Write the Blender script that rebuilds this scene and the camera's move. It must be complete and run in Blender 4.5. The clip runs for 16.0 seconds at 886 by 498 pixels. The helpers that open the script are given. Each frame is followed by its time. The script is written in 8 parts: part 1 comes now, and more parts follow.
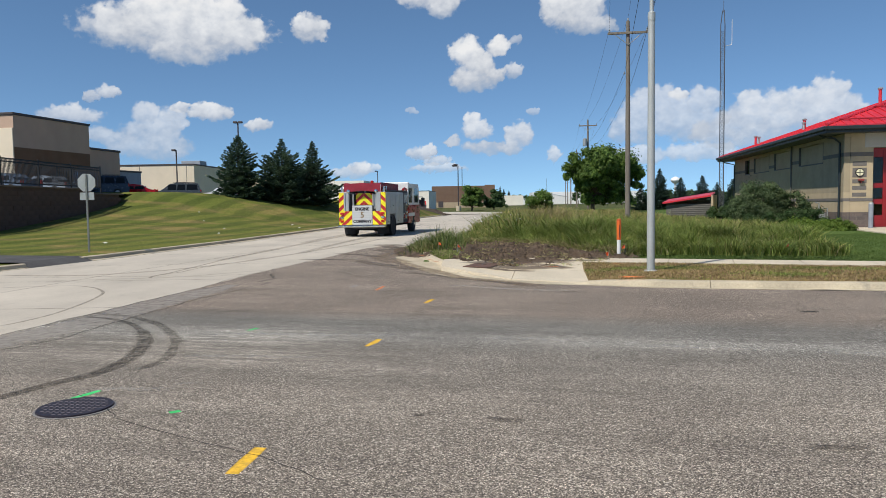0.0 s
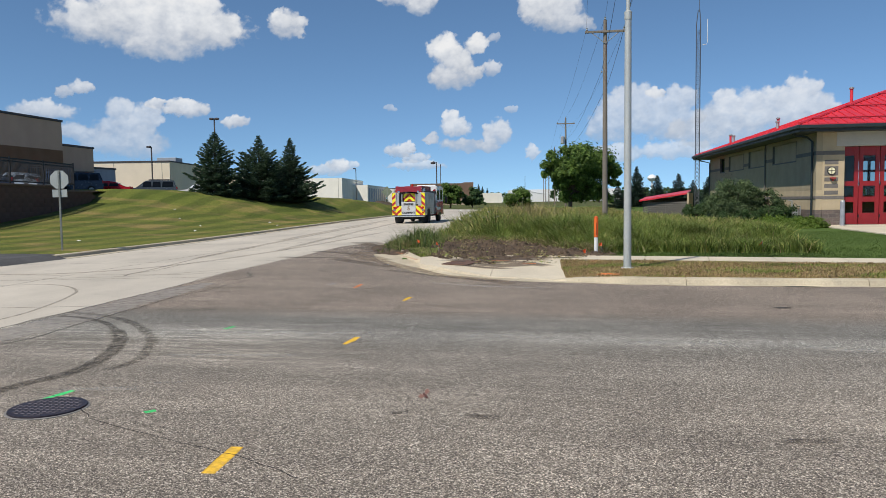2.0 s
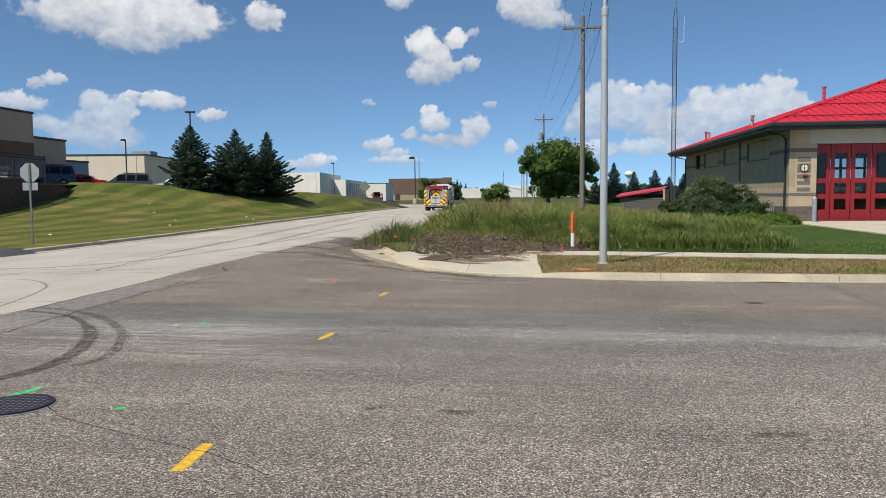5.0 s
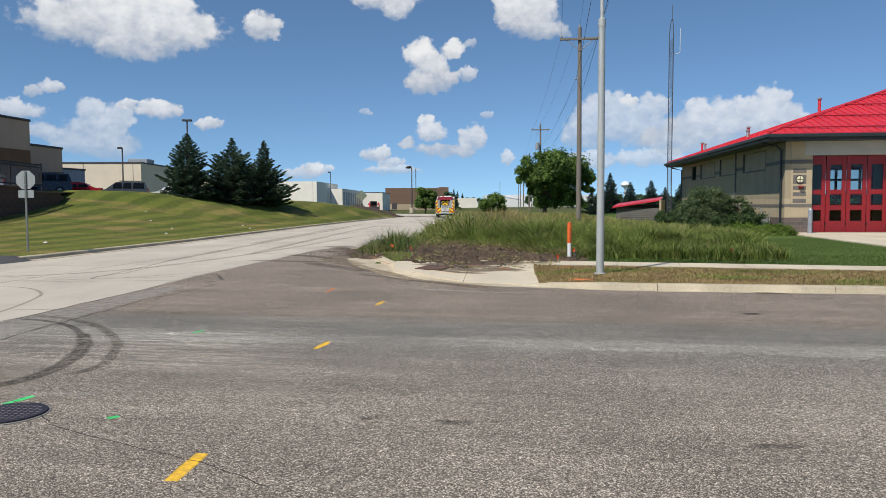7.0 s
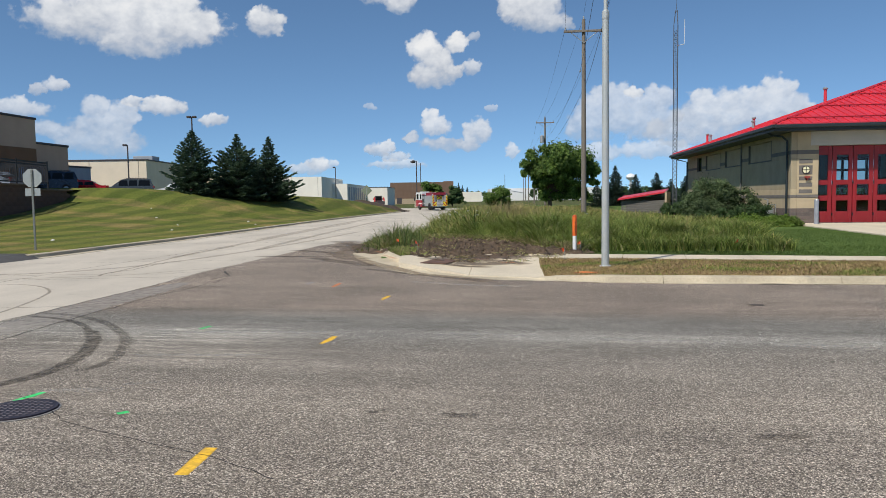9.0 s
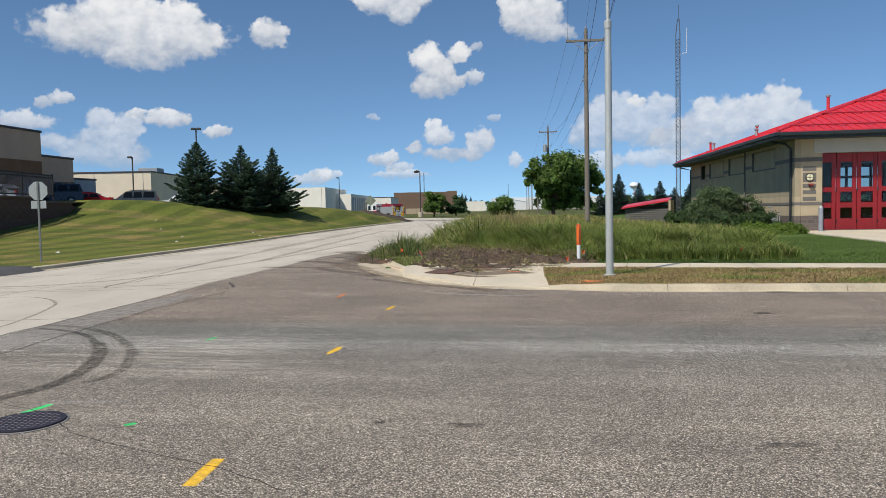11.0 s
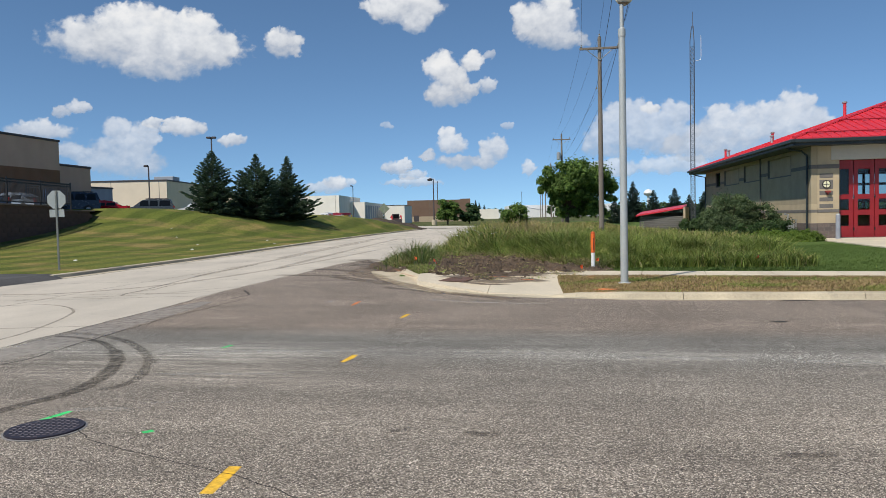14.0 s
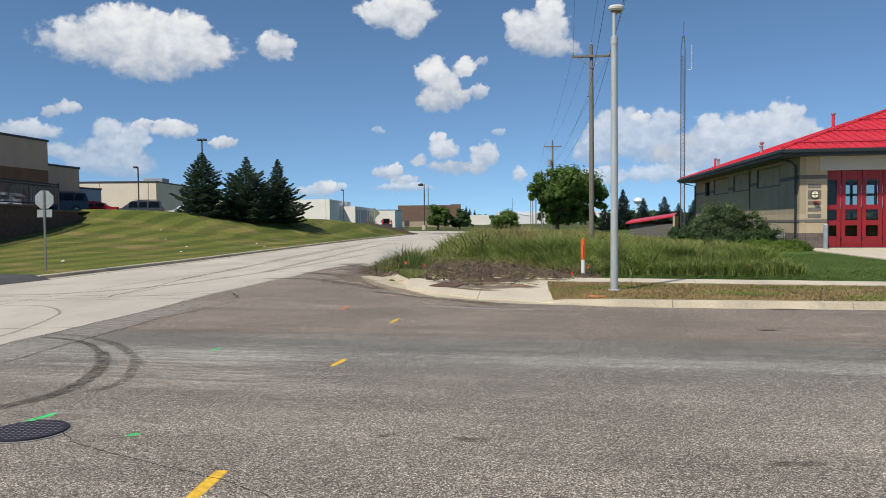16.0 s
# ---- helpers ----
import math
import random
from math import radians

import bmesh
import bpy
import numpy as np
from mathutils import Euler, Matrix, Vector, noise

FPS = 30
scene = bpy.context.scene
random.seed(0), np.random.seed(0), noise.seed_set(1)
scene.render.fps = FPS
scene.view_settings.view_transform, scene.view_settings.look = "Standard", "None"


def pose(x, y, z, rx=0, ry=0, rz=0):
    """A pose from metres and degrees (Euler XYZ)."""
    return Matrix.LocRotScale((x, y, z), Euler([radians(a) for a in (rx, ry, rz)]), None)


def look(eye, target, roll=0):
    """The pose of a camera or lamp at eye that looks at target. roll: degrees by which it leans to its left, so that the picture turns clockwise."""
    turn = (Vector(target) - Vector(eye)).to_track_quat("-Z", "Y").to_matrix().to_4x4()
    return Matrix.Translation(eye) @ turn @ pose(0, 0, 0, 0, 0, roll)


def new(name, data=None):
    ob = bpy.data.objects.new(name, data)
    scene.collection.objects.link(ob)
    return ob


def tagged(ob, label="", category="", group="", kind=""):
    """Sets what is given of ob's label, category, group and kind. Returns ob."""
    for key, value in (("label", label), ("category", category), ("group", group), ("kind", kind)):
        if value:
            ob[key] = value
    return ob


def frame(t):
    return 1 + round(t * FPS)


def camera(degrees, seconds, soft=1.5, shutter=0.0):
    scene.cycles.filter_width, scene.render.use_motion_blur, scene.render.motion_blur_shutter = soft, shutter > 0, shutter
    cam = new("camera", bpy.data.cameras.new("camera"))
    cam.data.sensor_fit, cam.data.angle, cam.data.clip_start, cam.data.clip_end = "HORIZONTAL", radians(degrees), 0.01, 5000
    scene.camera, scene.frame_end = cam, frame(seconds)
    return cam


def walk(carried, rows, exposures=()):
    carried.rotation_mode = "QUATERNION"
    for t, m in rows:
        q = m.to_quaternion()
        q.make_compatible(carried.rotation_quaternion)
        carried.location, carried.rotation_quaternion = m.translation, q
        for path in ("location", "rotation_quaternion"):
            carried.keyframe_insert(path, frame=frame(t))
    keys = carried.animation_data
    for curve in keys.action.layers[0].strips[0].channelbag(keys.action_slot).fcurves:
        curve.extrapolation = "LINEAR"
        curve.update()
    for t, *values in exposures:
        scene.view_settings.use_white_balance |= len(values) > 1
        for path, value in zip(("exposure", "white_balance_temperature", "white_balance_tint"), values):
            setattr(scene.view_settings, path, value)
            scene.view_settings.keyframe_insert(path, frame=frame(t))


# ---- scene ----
cam = camera(63.0, 16.0, soft=0.6)
EXPOSURE = 0.0
walk(cam, [
    (0.0, look((0.000, 0.000, 1.650), (0.000, 19.961, 0.402), -0.83)),
    (0.5, look((0.003, -0.003, 1.651), (0.167, 19.959, 0.420), -0.70)),
    (1.0, look((0.004, -0.005, 1.652), (0.290, 19.954, 0.408), -0.60)),
    (1.5, look((0.004, -0.005, 1.650), (0.419, 19.950, 0.378), -0.67)),
    (2.0, look((0.008, -0.006, 1.652), (0.597, 19.941, 0.327), -0.79)),
    (2.5, look((0.010, -0.002, 1.653), (0.773, 19.934, 0.257), -0.81)),
    (3.0, look((0.018, -0.011, 1.649), (0.961, 19.915, 0.212), -0.79)),
    (3.5, look((0.019, 0.009, 1.648), (1.132, 19.922, 0.151), -0.75)),
    (4.0, look((0.039, 0.012, 1.648), (1.194, 19.913, 0.037), -0.73)),
    (6.5, look((0.041, 0.028, 1.652), (1.276, 19.954, 0.456), -0.18)),
    (7.0, look((0.035, 0.032, 1.646), (1.322, 19.954, 0.443), -0.25)),
    (7.5, look((0.047, 0.018, 1.654), (1.406, 19.931, 0.381), -0.33)),
    (8.0, look((0.038, 0.013, 1.649), (1.414, 19.920, 0.297), -0.41)),
    (8.5, look((0.041, 0.004, 1.652), (1.317, 19.914, 0.264), -0.56)),
    (9.0, look((0.037, 0.006, 1.647), (1.172, 19.927, 0.283), -0.81)),
    (11.5, look((0.021, -0.021, 1.654), (0.995, 19.929, 0.622), -1.37)),
    (12.0, look((0.016, -0.014, 1.654), (0.875, 19.942, 0.657), -1.69)),
    (12.5, look((0.014, -0.022, 1.655), (0.742, 19.940, 0.652), -1.86)),
    (13.0, look((0.008, -0.017, 1.651), (0.664, 19.947, 0.649), -1.80)),
    (13.5, look((0.003, -0.012, 1.652), (0.661, 19.954, 0.685), -1.50)),
    (14.0, look((0.011, -0.030, 1.660), (0.680, 19.939, 0.786), -1.27)),
    (14.5, look((0.006, -0.018, 1.658), (0.707, 19.955, 0.894), -1.15)),
    (15.0, look((0.005, -0.021, 1.658), (0.759, 19.953, 0.947), -1.02)),
    (15.5, look((0.006, -0.016, 1.651), (0.852, 19.953, 0.929), -0.80)),
    (16.0, look((0.001, -0.009, 1.653), (0.948, 19.955, 0.923), -0.54)),
], exposures=[(0.0, EXPOSURE), (16.0, EXPOSURE)])

# ---- daylight ----
SUN_EL, SUN_FROM = radians(51), Vector((-0.70, -0.714))
world = bpy.data.worlds.new("world")
scene.world = world
world.use_nodes = True
wn = world.node_tree.nodes
sky = wn.new("ShaderNodeTexSky")
sky.sky_type = "NISHITA"
sky.sun_disc = False
sky.sun_elevation = SUN_EL
sky.sun_rotation = math.atan2(SUN_FROM.x, SUN_FROM.y)
sky.altitude = 3400
sky.air_density, sky.dust_density, sky.ozone_density = 1.0, 1.3, 2.0
# a clear horizon: the sky is taken a little above each heading
heading = wn.new("ShaderNodeTexCoord")
lift = wn.new("ShaderNodeVectorMath")
lift.operation = "ADD"
lift.inputs[1].default_value = (0.0, 0.0, 0.07)
world.node_tree.links.new(heading.outputs["Generated"], lift.inputs[0])
level = wn.new("ShaderNodeVectorMath")
level.operation = "NORMALIZE"
world.node_tree.links.new(lift.outputs[0], level.inputs[0])
world.node_tree.links.new(level.outputs[0], sky.inputs["Vector"])
wn["Background"].inputs["Strength"].default_value = 0.120
tint = wn.new("ShaderNodeMix")
tint.data_type, tint.blend_type = "RGBA", "MULTIPLY"
tint.inputs[0].default_value, tint.inputs[7].default_value = 1.0, (0.86, 1.02, 1.045, 1.0)
world.node_tree.links.new(sky.outputs[0], tint.inputs[6])
world.node_tree.links.new(tint.outputs[2], wn["Background"].inputs["Color"])
sun = new("sun", bpy.data.lights.new("sun", "SUN"))
sun.data.energy, sun.data.angle, sun.data.color = 4.6, radians(0.53), (1.0, 0.94, 0.85)
s_dir = Vector((SUN_FROM.x * math.cos(SUN_EL), SUN_FROM.y * math.cos(SUN_EL), math.sin(SUN_EL)))
sun.matrix_world = look(s_dir * 100, (0, 0, 0))

# ---- mesh tools ----
class Shape:
    """Vertices and faces gathered piece by piece."""

    def __init__(self):
        self.v, self.f, self.k = [], [], []

    def add(self, verts, faces, k=0):
        n = len(self.v)
        self.v.extend(tuple(p) for p in verts)
        self.f.extend(tuple(i + n for i in f) for f in faces)
        self.k.extend([k] * len(faces))
        return self

    def box(self, x0, x1, y0, y1, z0, z1, b=0.0, m=None, k=0):
        """A box with chamfered edges of width b."""
        if b <= 0:
            v = [(x, y, z) for x in (x0, x1) for y in (y0, y1) for z in (z0, z1)]
            f = [(0, 1, 3, 2), (4, 6, 7, 5), (0, 4, 5, 1), (2, 3, 7, 6), (0, 2, 6, 4), (1, 5, 7, 3)]
        else:
            c, h = ((x0 + x1) / 2, (y0 + y1) / 2, (z0 + z1) / 2), ((x1 - x0) / 2, (y1 - y0) / 2, (z1 - z0) / 2)
            b = min(b, *(q * 0.9 for q in h))
            v, idx = [], {}
            for sx in (-1, 1):
                for sy in (-1, 1):
                    for sz in (-1, 1):
                        for a in range(3):
                            e = [h[i] - (0 if i == a else b) for i in range(3)]
                            idx[sx, sy, sz, a] = len(v)
                            v.append((c[0] + sx * e[0], c[1] + sy * e[1], c[2] + sz * e[2]))
            f = []
            for a in range(3):
                o, p = (a + 1) % 3, (a + 2) % 3
                for s in (-1, 1):
                    def key(so, sp, ax=a, a=a, o=o, p=p, s=s):
                        q = [0, 0, 0]
                        q[a], q[o], q[p] = s, so, sp
                        return idx[(*q, ax)]
                    q = [key(-1, -1), key(1, -1), key(1, 1), key(-1, 1)]
                    f.append(q if s > 0 else q[::-1])
                for so in (-1, 1):
                    for sp in (-1, 1):
                        def edge(s, ax, a=a, o=o, p=p, so=so, sp=sp):
                            q = [0, 0, 0]
                            q[a], q[o], q[p] = s, so, sp
                            return idx[(*q, ax)]
                        q = [edge(-1, o), edge(1, o), edge(1, p), edge(-1, p)]
                        f.append(q if so * sp < 0 else q[::-1])
            for sx in (-1, 1):
                for sy in (-1, 1):
                    for sz in (-1, 1):
                        q = [idx[sx, sy, sz, 0], idx[sx, sy, sz, 1], idx[sx, sy, sz, 2]]
                        f.append(q if sx * sy * sz > 0 else q[::-1])
        if m is not None:
            v = [m @ Vector(p) for p in v]
        return self.add(v, f, k)

    def tube(self, path, radii, n=8, caps=True, k=0):
        """A round bar along a path; radii one number or one for each point."""
        path = [Vector(p) for p in path]
        if not isinstance(radii, (list, tuple)):
            radii = [radii] * len(path)
        v, f = [], []
        side = None
        for i, p in enumerate(path):
            way = (path[min(i + 1, len(path) - 1)] - path[max(i - 1, 0)]).normalized()
            if side is None:
                side = way.cross(Vector((0.31, 0.17, 0.93))).normalized()
            side = (side - way * side.dot(way)).normalized()
            up = way.cross(side)
            for j in range(n):
                a = math.tau * j / n
                v.append(p + (side * math.cos(a) + up * math.sin(a)) * radii[i])
        for i in range(len(path) - 1):
            for j in range(n):
                f.append((i * n + j, i * n + (j + 1) % n, (i + 1) * n + (j + 1) % n, (i + 1) * n + j))
        if caps:
            f.append(tuple(range(n))[::-1])
            f.append(tuple((len(path) - 1) * n + j for j in range(n)))
        return self.add(v, f, k)

    def lathe(self, rings, n=16, axis="z", at=(0, 0, 0), k=0):
        """A turned body from (radius, height) rings."""
        v, f = [], []
        for r, h in rings:
            for j in range(n):
                a = math.tau * j / n
                p = (r * math.cos(a), r * math.sin(a), h)
                p = p if axis == "z" else ((h, p[0], p[1]) if axis == "x" else (p[1], h, p[0]))
                v.append((p[0] + at[0], p[1] + at[1], p[2] + at[2]))
        for i in range(len(rings) - 1):
            for j in range(n):
                f.append((i * n + j, i * n + (j + 1) % n, (i + 1) * n + (j + 1) % n, (i + 1) * n + j))
        f.append(tuple(range(n))[::-1])
        f.append(tuple((len(rings) - 1) * n + j for j in range(n)))
        return self.add(v, f, k)

    def prism(self, poly, z0, z1, m=None, k=0):
        """An upright prism over a plan polygon, counter-clockwise."""
        n = len(poly)
        v = [(x, y, z0) for x, y in poly] + [(x, y, z1) for x, y in poly]
        f = [tuple(range(n))[::-1], tuple(range(n, 2 * n))] + [(i, (i + 1) % n, n + (i + 1) % n, n + i) for i in range(n)]
        if m is not None:
            v = [m @ Vector(p) for p in v]
        return self.add(v, f, k)

    def quad(self, a, b, c, d, k=0):
        return self.add([a, b, c, d], [(0, 1, 2, 3)], k)

    def mesh(self, name, mats, smooth=False):
        me = bpy.data.meshes.new(name)
        me.from_pydata(self.v, [], self.f)
        for mt in mats if isinstance(mats, (list, tuple)) else [mats]:
            me.materials.append(mt)
        if any(self.k):
            me.polygons.foreach_set("material_index", self.k)
        if smooth:
            me.polygons.foreach_set("use_smooth", [True] * len(me.polygons))
            me.set_sharp_from_angle(angle=radians(38))
        me.update()
        return me


def part(name, shape, material, parent=None, label="", smooth=False, at=None):
    ob = new(name, shape.mesh(name, material, smooth))
    if parent is not None:
        ob.parent = parent
    if at is not None:
        ob.matrix_basis = at
    if label:
        ob["label"] = label
    return ob


def thing(name, label, category, at=None, group="", kind=""):
    ob = new(name)
    ob.empty_display_size = 0.2
    if at is not None:
        ob.matrix_basis = at
    return tagged(ob, label, category, group, kind)


def clip_poly(poly, nx, ny, d):
    """The part of a polygon with nx * x + ny * y <= d."""
    out = []
    for i, p in enumerate(poly):
        q = poly[(i + 1) % len(poly)]
        a, b = nx * p[0] + ny * p[1] - d, nx * q[0] + ny * q[1] - d
        if a <= 0:
            out.append(p)
        if (a < 0 < b) or (b < 0 < a):
            s = a / (a - b)
            out.append((p[0] + s * (q[0] - p[0]), p[1] + s * (q[1] - p[1])))
    return out


def lerp_line(line, t):
    """The value of a broken line of (t, value) pairs."""
    if t <= line[0][0]:
        return line[0][1]
    for (a, va), (b, vb) in zip(line, line[1:]):
        if t <= b:
            return va + (vb - va) * (t - a) / (b - a)
    return line[-1][1]


def ease(u):
    u = max(0.0, min(1.0, u))
    return u * u * (3 - 2 * u)


# ---- materials ----
def base_mat(name):
    mt = bpy.data.materials.new(name)
    mt.use_nodes = True
    nt = mt.node_tree
    return mt, nt, nt.nodes["Principled BSDF"]


def noise_node(nt, scale, detail=4.0, stretch=(1, 1, 1), space="world", rough=0.55, distort=0.0):
    if space == "world":
        src = nt.nodes.new("ShaderNodeNewGeometry").outputs["Position"]
    else:
        src = nt.nodes.new("ShaderNodeTexCoord").outputs["Object"]
    mp = nt.nodes.new("ShaderNodeMapping")
    mp.inputs["Scale"].default_value = stretch
    nt.links.new(src, mp.inputs["Vector"])
    nz = nt.nodes.new("ShaderNodeTexNoise")
    nz.inputs["Scale"].default_value = scale
    nz.inputs["Detail"].default_value = detail
    nz.inputs["Roughness"].default_value = rough
    nz.inputs["Distortion"].default_value = distort
    nt.links.new(mp.outputs[0], nz.inputs["Vector"])
    return nz.outputs["Fac"]


def ramp(nt, fac, *stops):
    r = nt.nodes.new("ShaderNodeValToRGB")
    while len(r.color_ramp.elements) < len(stops):
        r.color_ramp.elements.new(0.5)
    for e, (p, c) in zip(r.color_ramp.elements, stops):
        e.position = p
        e.color = (c, c, c, 1) if isinstance(c, (int, float)) else (*c, 1)
    nt.links.new(fac, r.inputs[0])
    return r.outputs[0]


def mix(nt, a, b, fac, mode="MIX"):
    m = nt.nodes.new("ShaderNodeMix")
    m.data_type, m.blend_type = "RGBA", mode
    for i, val in ((0, fac), (6, a), (7, b)):
        sock = m.inputs[i]
        if isinstance(val, bpy.types.NodeSocket):
            nt.links.new(val, sock)
        elif isinstance(val, (int, float)):
            sock.default_value = val if i == 0 else (val, val, val, 1)
        else:
            sock.default_value = (*val, 1)
    return m.outputs[2]


def bump(nt, bsdf, height, strength=0.3, distance=0.01):
    b = nt.nodes.new("ShaderNodeBump")
    b.inputs["Strength"].default_value = strength
    b.inputs["Distance"].default_value = distance
    nt.links.new(height, b.inputs["Height"])
    nt.links.new(b.outputs[0], bsdf.inputs["Normal"])


def plain(name, color, rough=0.6, metal=0.0, var=0.18, scale=3.0, fine=40.0, space="obj", stretch=(1, 1, 1), bump_s=0.0, spec=0.5, random_var=0.0):
    """A surface with stains and grain: colour varied at two scales."""
    mt, nt, bs = base_mat(name)
    big = ramp(nt, noise_node(nt, scale, 5, stretch, space), (0.3, 1 - var), (0.7, 1 + var * 0.6))
    small = ramp(nt, noise_node(nt, fine, 3, stretch, space), (0.3, 1 - var * 0.6), (0.7, 1 + var * 0.5))
    col = mix(nt, mix(nt, color, big, 1.0, "MULTIPLY"), small, 1.0, "MULTIPLY")
    if random_var:
        inf = nt.nodes.new("ShaderNodeObjectInfo")
        col = mix(nt, col, ramp(nt, inf.outputs["Random"], (0.0, 1 - random_var), (1.0, 1 + random_var)), 1.0, "MULTIPLY")
    nt.links.new(col, bs.inputs["Base Color"])
    nt.links.new(ramp(nt, noise_node(nt, scale * 2.3, 4, stretch, space), (0.3, max(0.02, rough - 0.1)), (0.7, min(1, rough + 0.1))), bs.inputs["Roughness"])
    bs.inputs["Metallic"].default_value = metal
    bs.inputs["Specular IOR Level"].default_value = spec
    if bump_s:
        bump(nt, bs, noise_node(nt, fine, 4, stretch, space), bump_s, 0.01)
    return mt


def leafy(name, dark, light, trans=0.25, rough=0.55, patch=(0.6, 0.75, 1.2)):
    """Leaves and blades: each island its own tint, some light passing through."""
    mt, nt, bs = base_mat(name)
    geo = nt.nodes.new("ShaderNodeNewGeometry")
    c = ramp(nt, geo.outputs["Random Per Island"], (0.0, dark), (1.0, light))
    c = mix(nt, c, ramp(nt, noise_node(nt, patch[0], 3), (0.3, patch[1]), (0.7, patch[2])), 1.0, "MULTIPLY")
    nt.links.new(c, bs.inputs["Base Color"])
    bs.inputs["Roughness"].default_value = rough
    bs.inputs["Specular IOR Level"].default_value = 0.25
    tr = nt.nodes.new("ShaderNodeBsdfTranslucent")
    nt.links.new(c, tr.inputs["Color"])
    mx = nt.nodes.new("ShaderNodeMixShader")
    mx.inputs[0].default_value = trans
    nt.links.new(bs.outputs[0], mx.inputs[1])
    nt.links.new(tr.outputs[0], mx.inputs[2])
    nt.links.new(mx.outputs[0], nt.nodes["Material Output"].inputs["Surface"])
    return mt


def make_asphalt():
    mt, nt, bs = base_mat("asphalt_worn")
    geo = nt.nodes.new("ShaderNodeNewGeometry")
    xyz = nt.nodes.new("ShaderNodeSeparateXYZ")
    nt.links.new(geo.outputs["Position"], xyz.inputs[0])
    # distance across the street, square to its kerb
    across = nt.nodes.new("ShaderNodeMath")
    across.operation = "MULTIPLY_ADD"
    nt.links.new(xyz.outputs["X"], across.inputs[0])
    across.inputs[1].default_value = 0.22
    nt.links.new(xyz.outputs["Y"], across.inputs[2])
    lane = nt.nodes.new("ShaderNodeCombineXYZ")
    nt.links.new(xyz.outputs["X"], lane.inputs[0])
    nt.links.new(across.outputs[0], lane.inputs[1])

    def streaks(scale, detail, stretch, rough, shift=0.0):
        mp = nt.nodes.new("ShaderNodeMapping")
        mp.inputs["Scale"].default_value = stretch
        mp.inputs["Location"].default_value = (shift, shift, 0)
        nt.links.new(lane.outputs[0], mp.inputs["Vector"])
        nz = nt.nodes.new("ShaderNodeTexNoise")
        nz.inputs["Scale"].default_value, nz.inputs["Detail"].default_value, nz.inputs["Roughness"].default_value = scale, detail, rough
        nt.links.new(mp.outputs[0], nz.inputs["Vector"])
        return nz.outputs["Fac"]

    # exposed stones of two sizes
    def stones(scale, *stops):
        v = nt.nodes.new("ShaderNodeTexVoronoi")
        v.inputs["Scale"].default_value = scale
        nt.links.new(geo.outputs["Position"], v.inputs["Vector"])
        sep = nt.nodes.new("ShaderNodeSeparateColor")
        nt.links.new(v.outputs["Color"], sep.inputs[0])
        return v, ramp(nt, sep.outputs[0], *stops)

    v, grit = stones(128, (0.0, (0.052, 0.046, 0.040)), (0.42, (0.188, 0.166, 0.138)), (0.78, (0.39, 0.35, 0.295)), (1.0, (0.82, 0.76, 0.67)))
    _, coarse = stones(66, (0.0, 0.78), (0.5, 1.0), (1.0, 1.28))
    gap = ramp(nt, v.outputs["Distance"], (0.25, 1.0), (0.62, 0.6))
    col = mix(nt, mix(nt, grit, gap, 1.0, "MULTIPLY"), coarse, 1.0, "MULTIPLY")
    patch = ramp(nt, noise_node(nt, 0.4, 6, (1, 1.6, 1)), (0.32, 0.80), (0.68, 1.13))
    col = mix(nt, mix(nt, col, patch, 1.0, "MULTIPLY"), ramp(nt, streaks(1.4, 7, (0.10, 1.6, 1), 0.68), (0.33, 0.82), (0.7, 1.17)), 1.0, "MULTIPLY")
    # wear across the lanes: pale wheel band, dark oily strip, laying seam
    span = nt.nodes.new("ShaderNodeMapRange")
    span.inputs["From Min"].default_value, span.inputs["From Max"].default_value = 6.0, 12.0
    nt.links.new(across.outputs[0], span.inputs["Value"])
    stops = ((6.2, 1.16), (7.2, 1.06), (7.9, 0.92), (8.35, 1.02), (8.6, 1.42), (8.88, 1.45), (9.08, 1.0), (9.3, 0.76), (9.95, 0.78), (10.3, 0.95), (10.66, 0.96), (10.70, 0.70), (10.76, 1.0), (11.8, 1.06))
    wear = ramp(nt, span.outputs[0], *[((q - 6.0) / 6.0, w * 0.5) for q, w in stops])
    wear = mix(nt, wear, 2.0, 1.0, "MULTIPLY")
    broken = ramp(nt, streaks(2.4, 7, (0.14, 2.0, 1), 0.7, 3.0), (0.36, 0.25), (0.58, 1.0))
    col = mix(nt, col, mix(nt, col, wear, 1.0, "MULTIPLY"), broken)
    # pale scuffs west of the crown, where wheels turn in
    scuff = nt.nodes.new("ShaderNodeMapRange")
    scuff.inputs["From Min"].default_value, scuff.inputs["From Max"].default_value = 6.8, 9.6
    nt.links.new(across.outputs[0], scuff.inputs["Value"])
    turn = nt.nodes.new("ShaderNodeMapRange")
    turn.inputs["From Min"].default_value, turn.inputs["From Max"].default_value = -0.4, -2.2
    nt.links.new(xyz.outputs["X"], turn.inputs["Value"])
    f = mix(nt, ramp(nt, scuff.outputs[0], (0.0, 0.0), (0.2, 0.8), (0.75, 0.9), (1.0, 0.0)), turn.outputs[0], 1.0, "MULTIPLY")
    f = mix(nt, f, ramp(nt, streaks(3.4, 8, (0.16, 2.2, 1), 0.74, 7.0), (0.48, 0.0), (0.60, 0.9)), 1.0, "MULTIPLY")
    col = mix(nt, col, mix(nt, col, 2.1, 1.0, "MULTIPLY"), f)
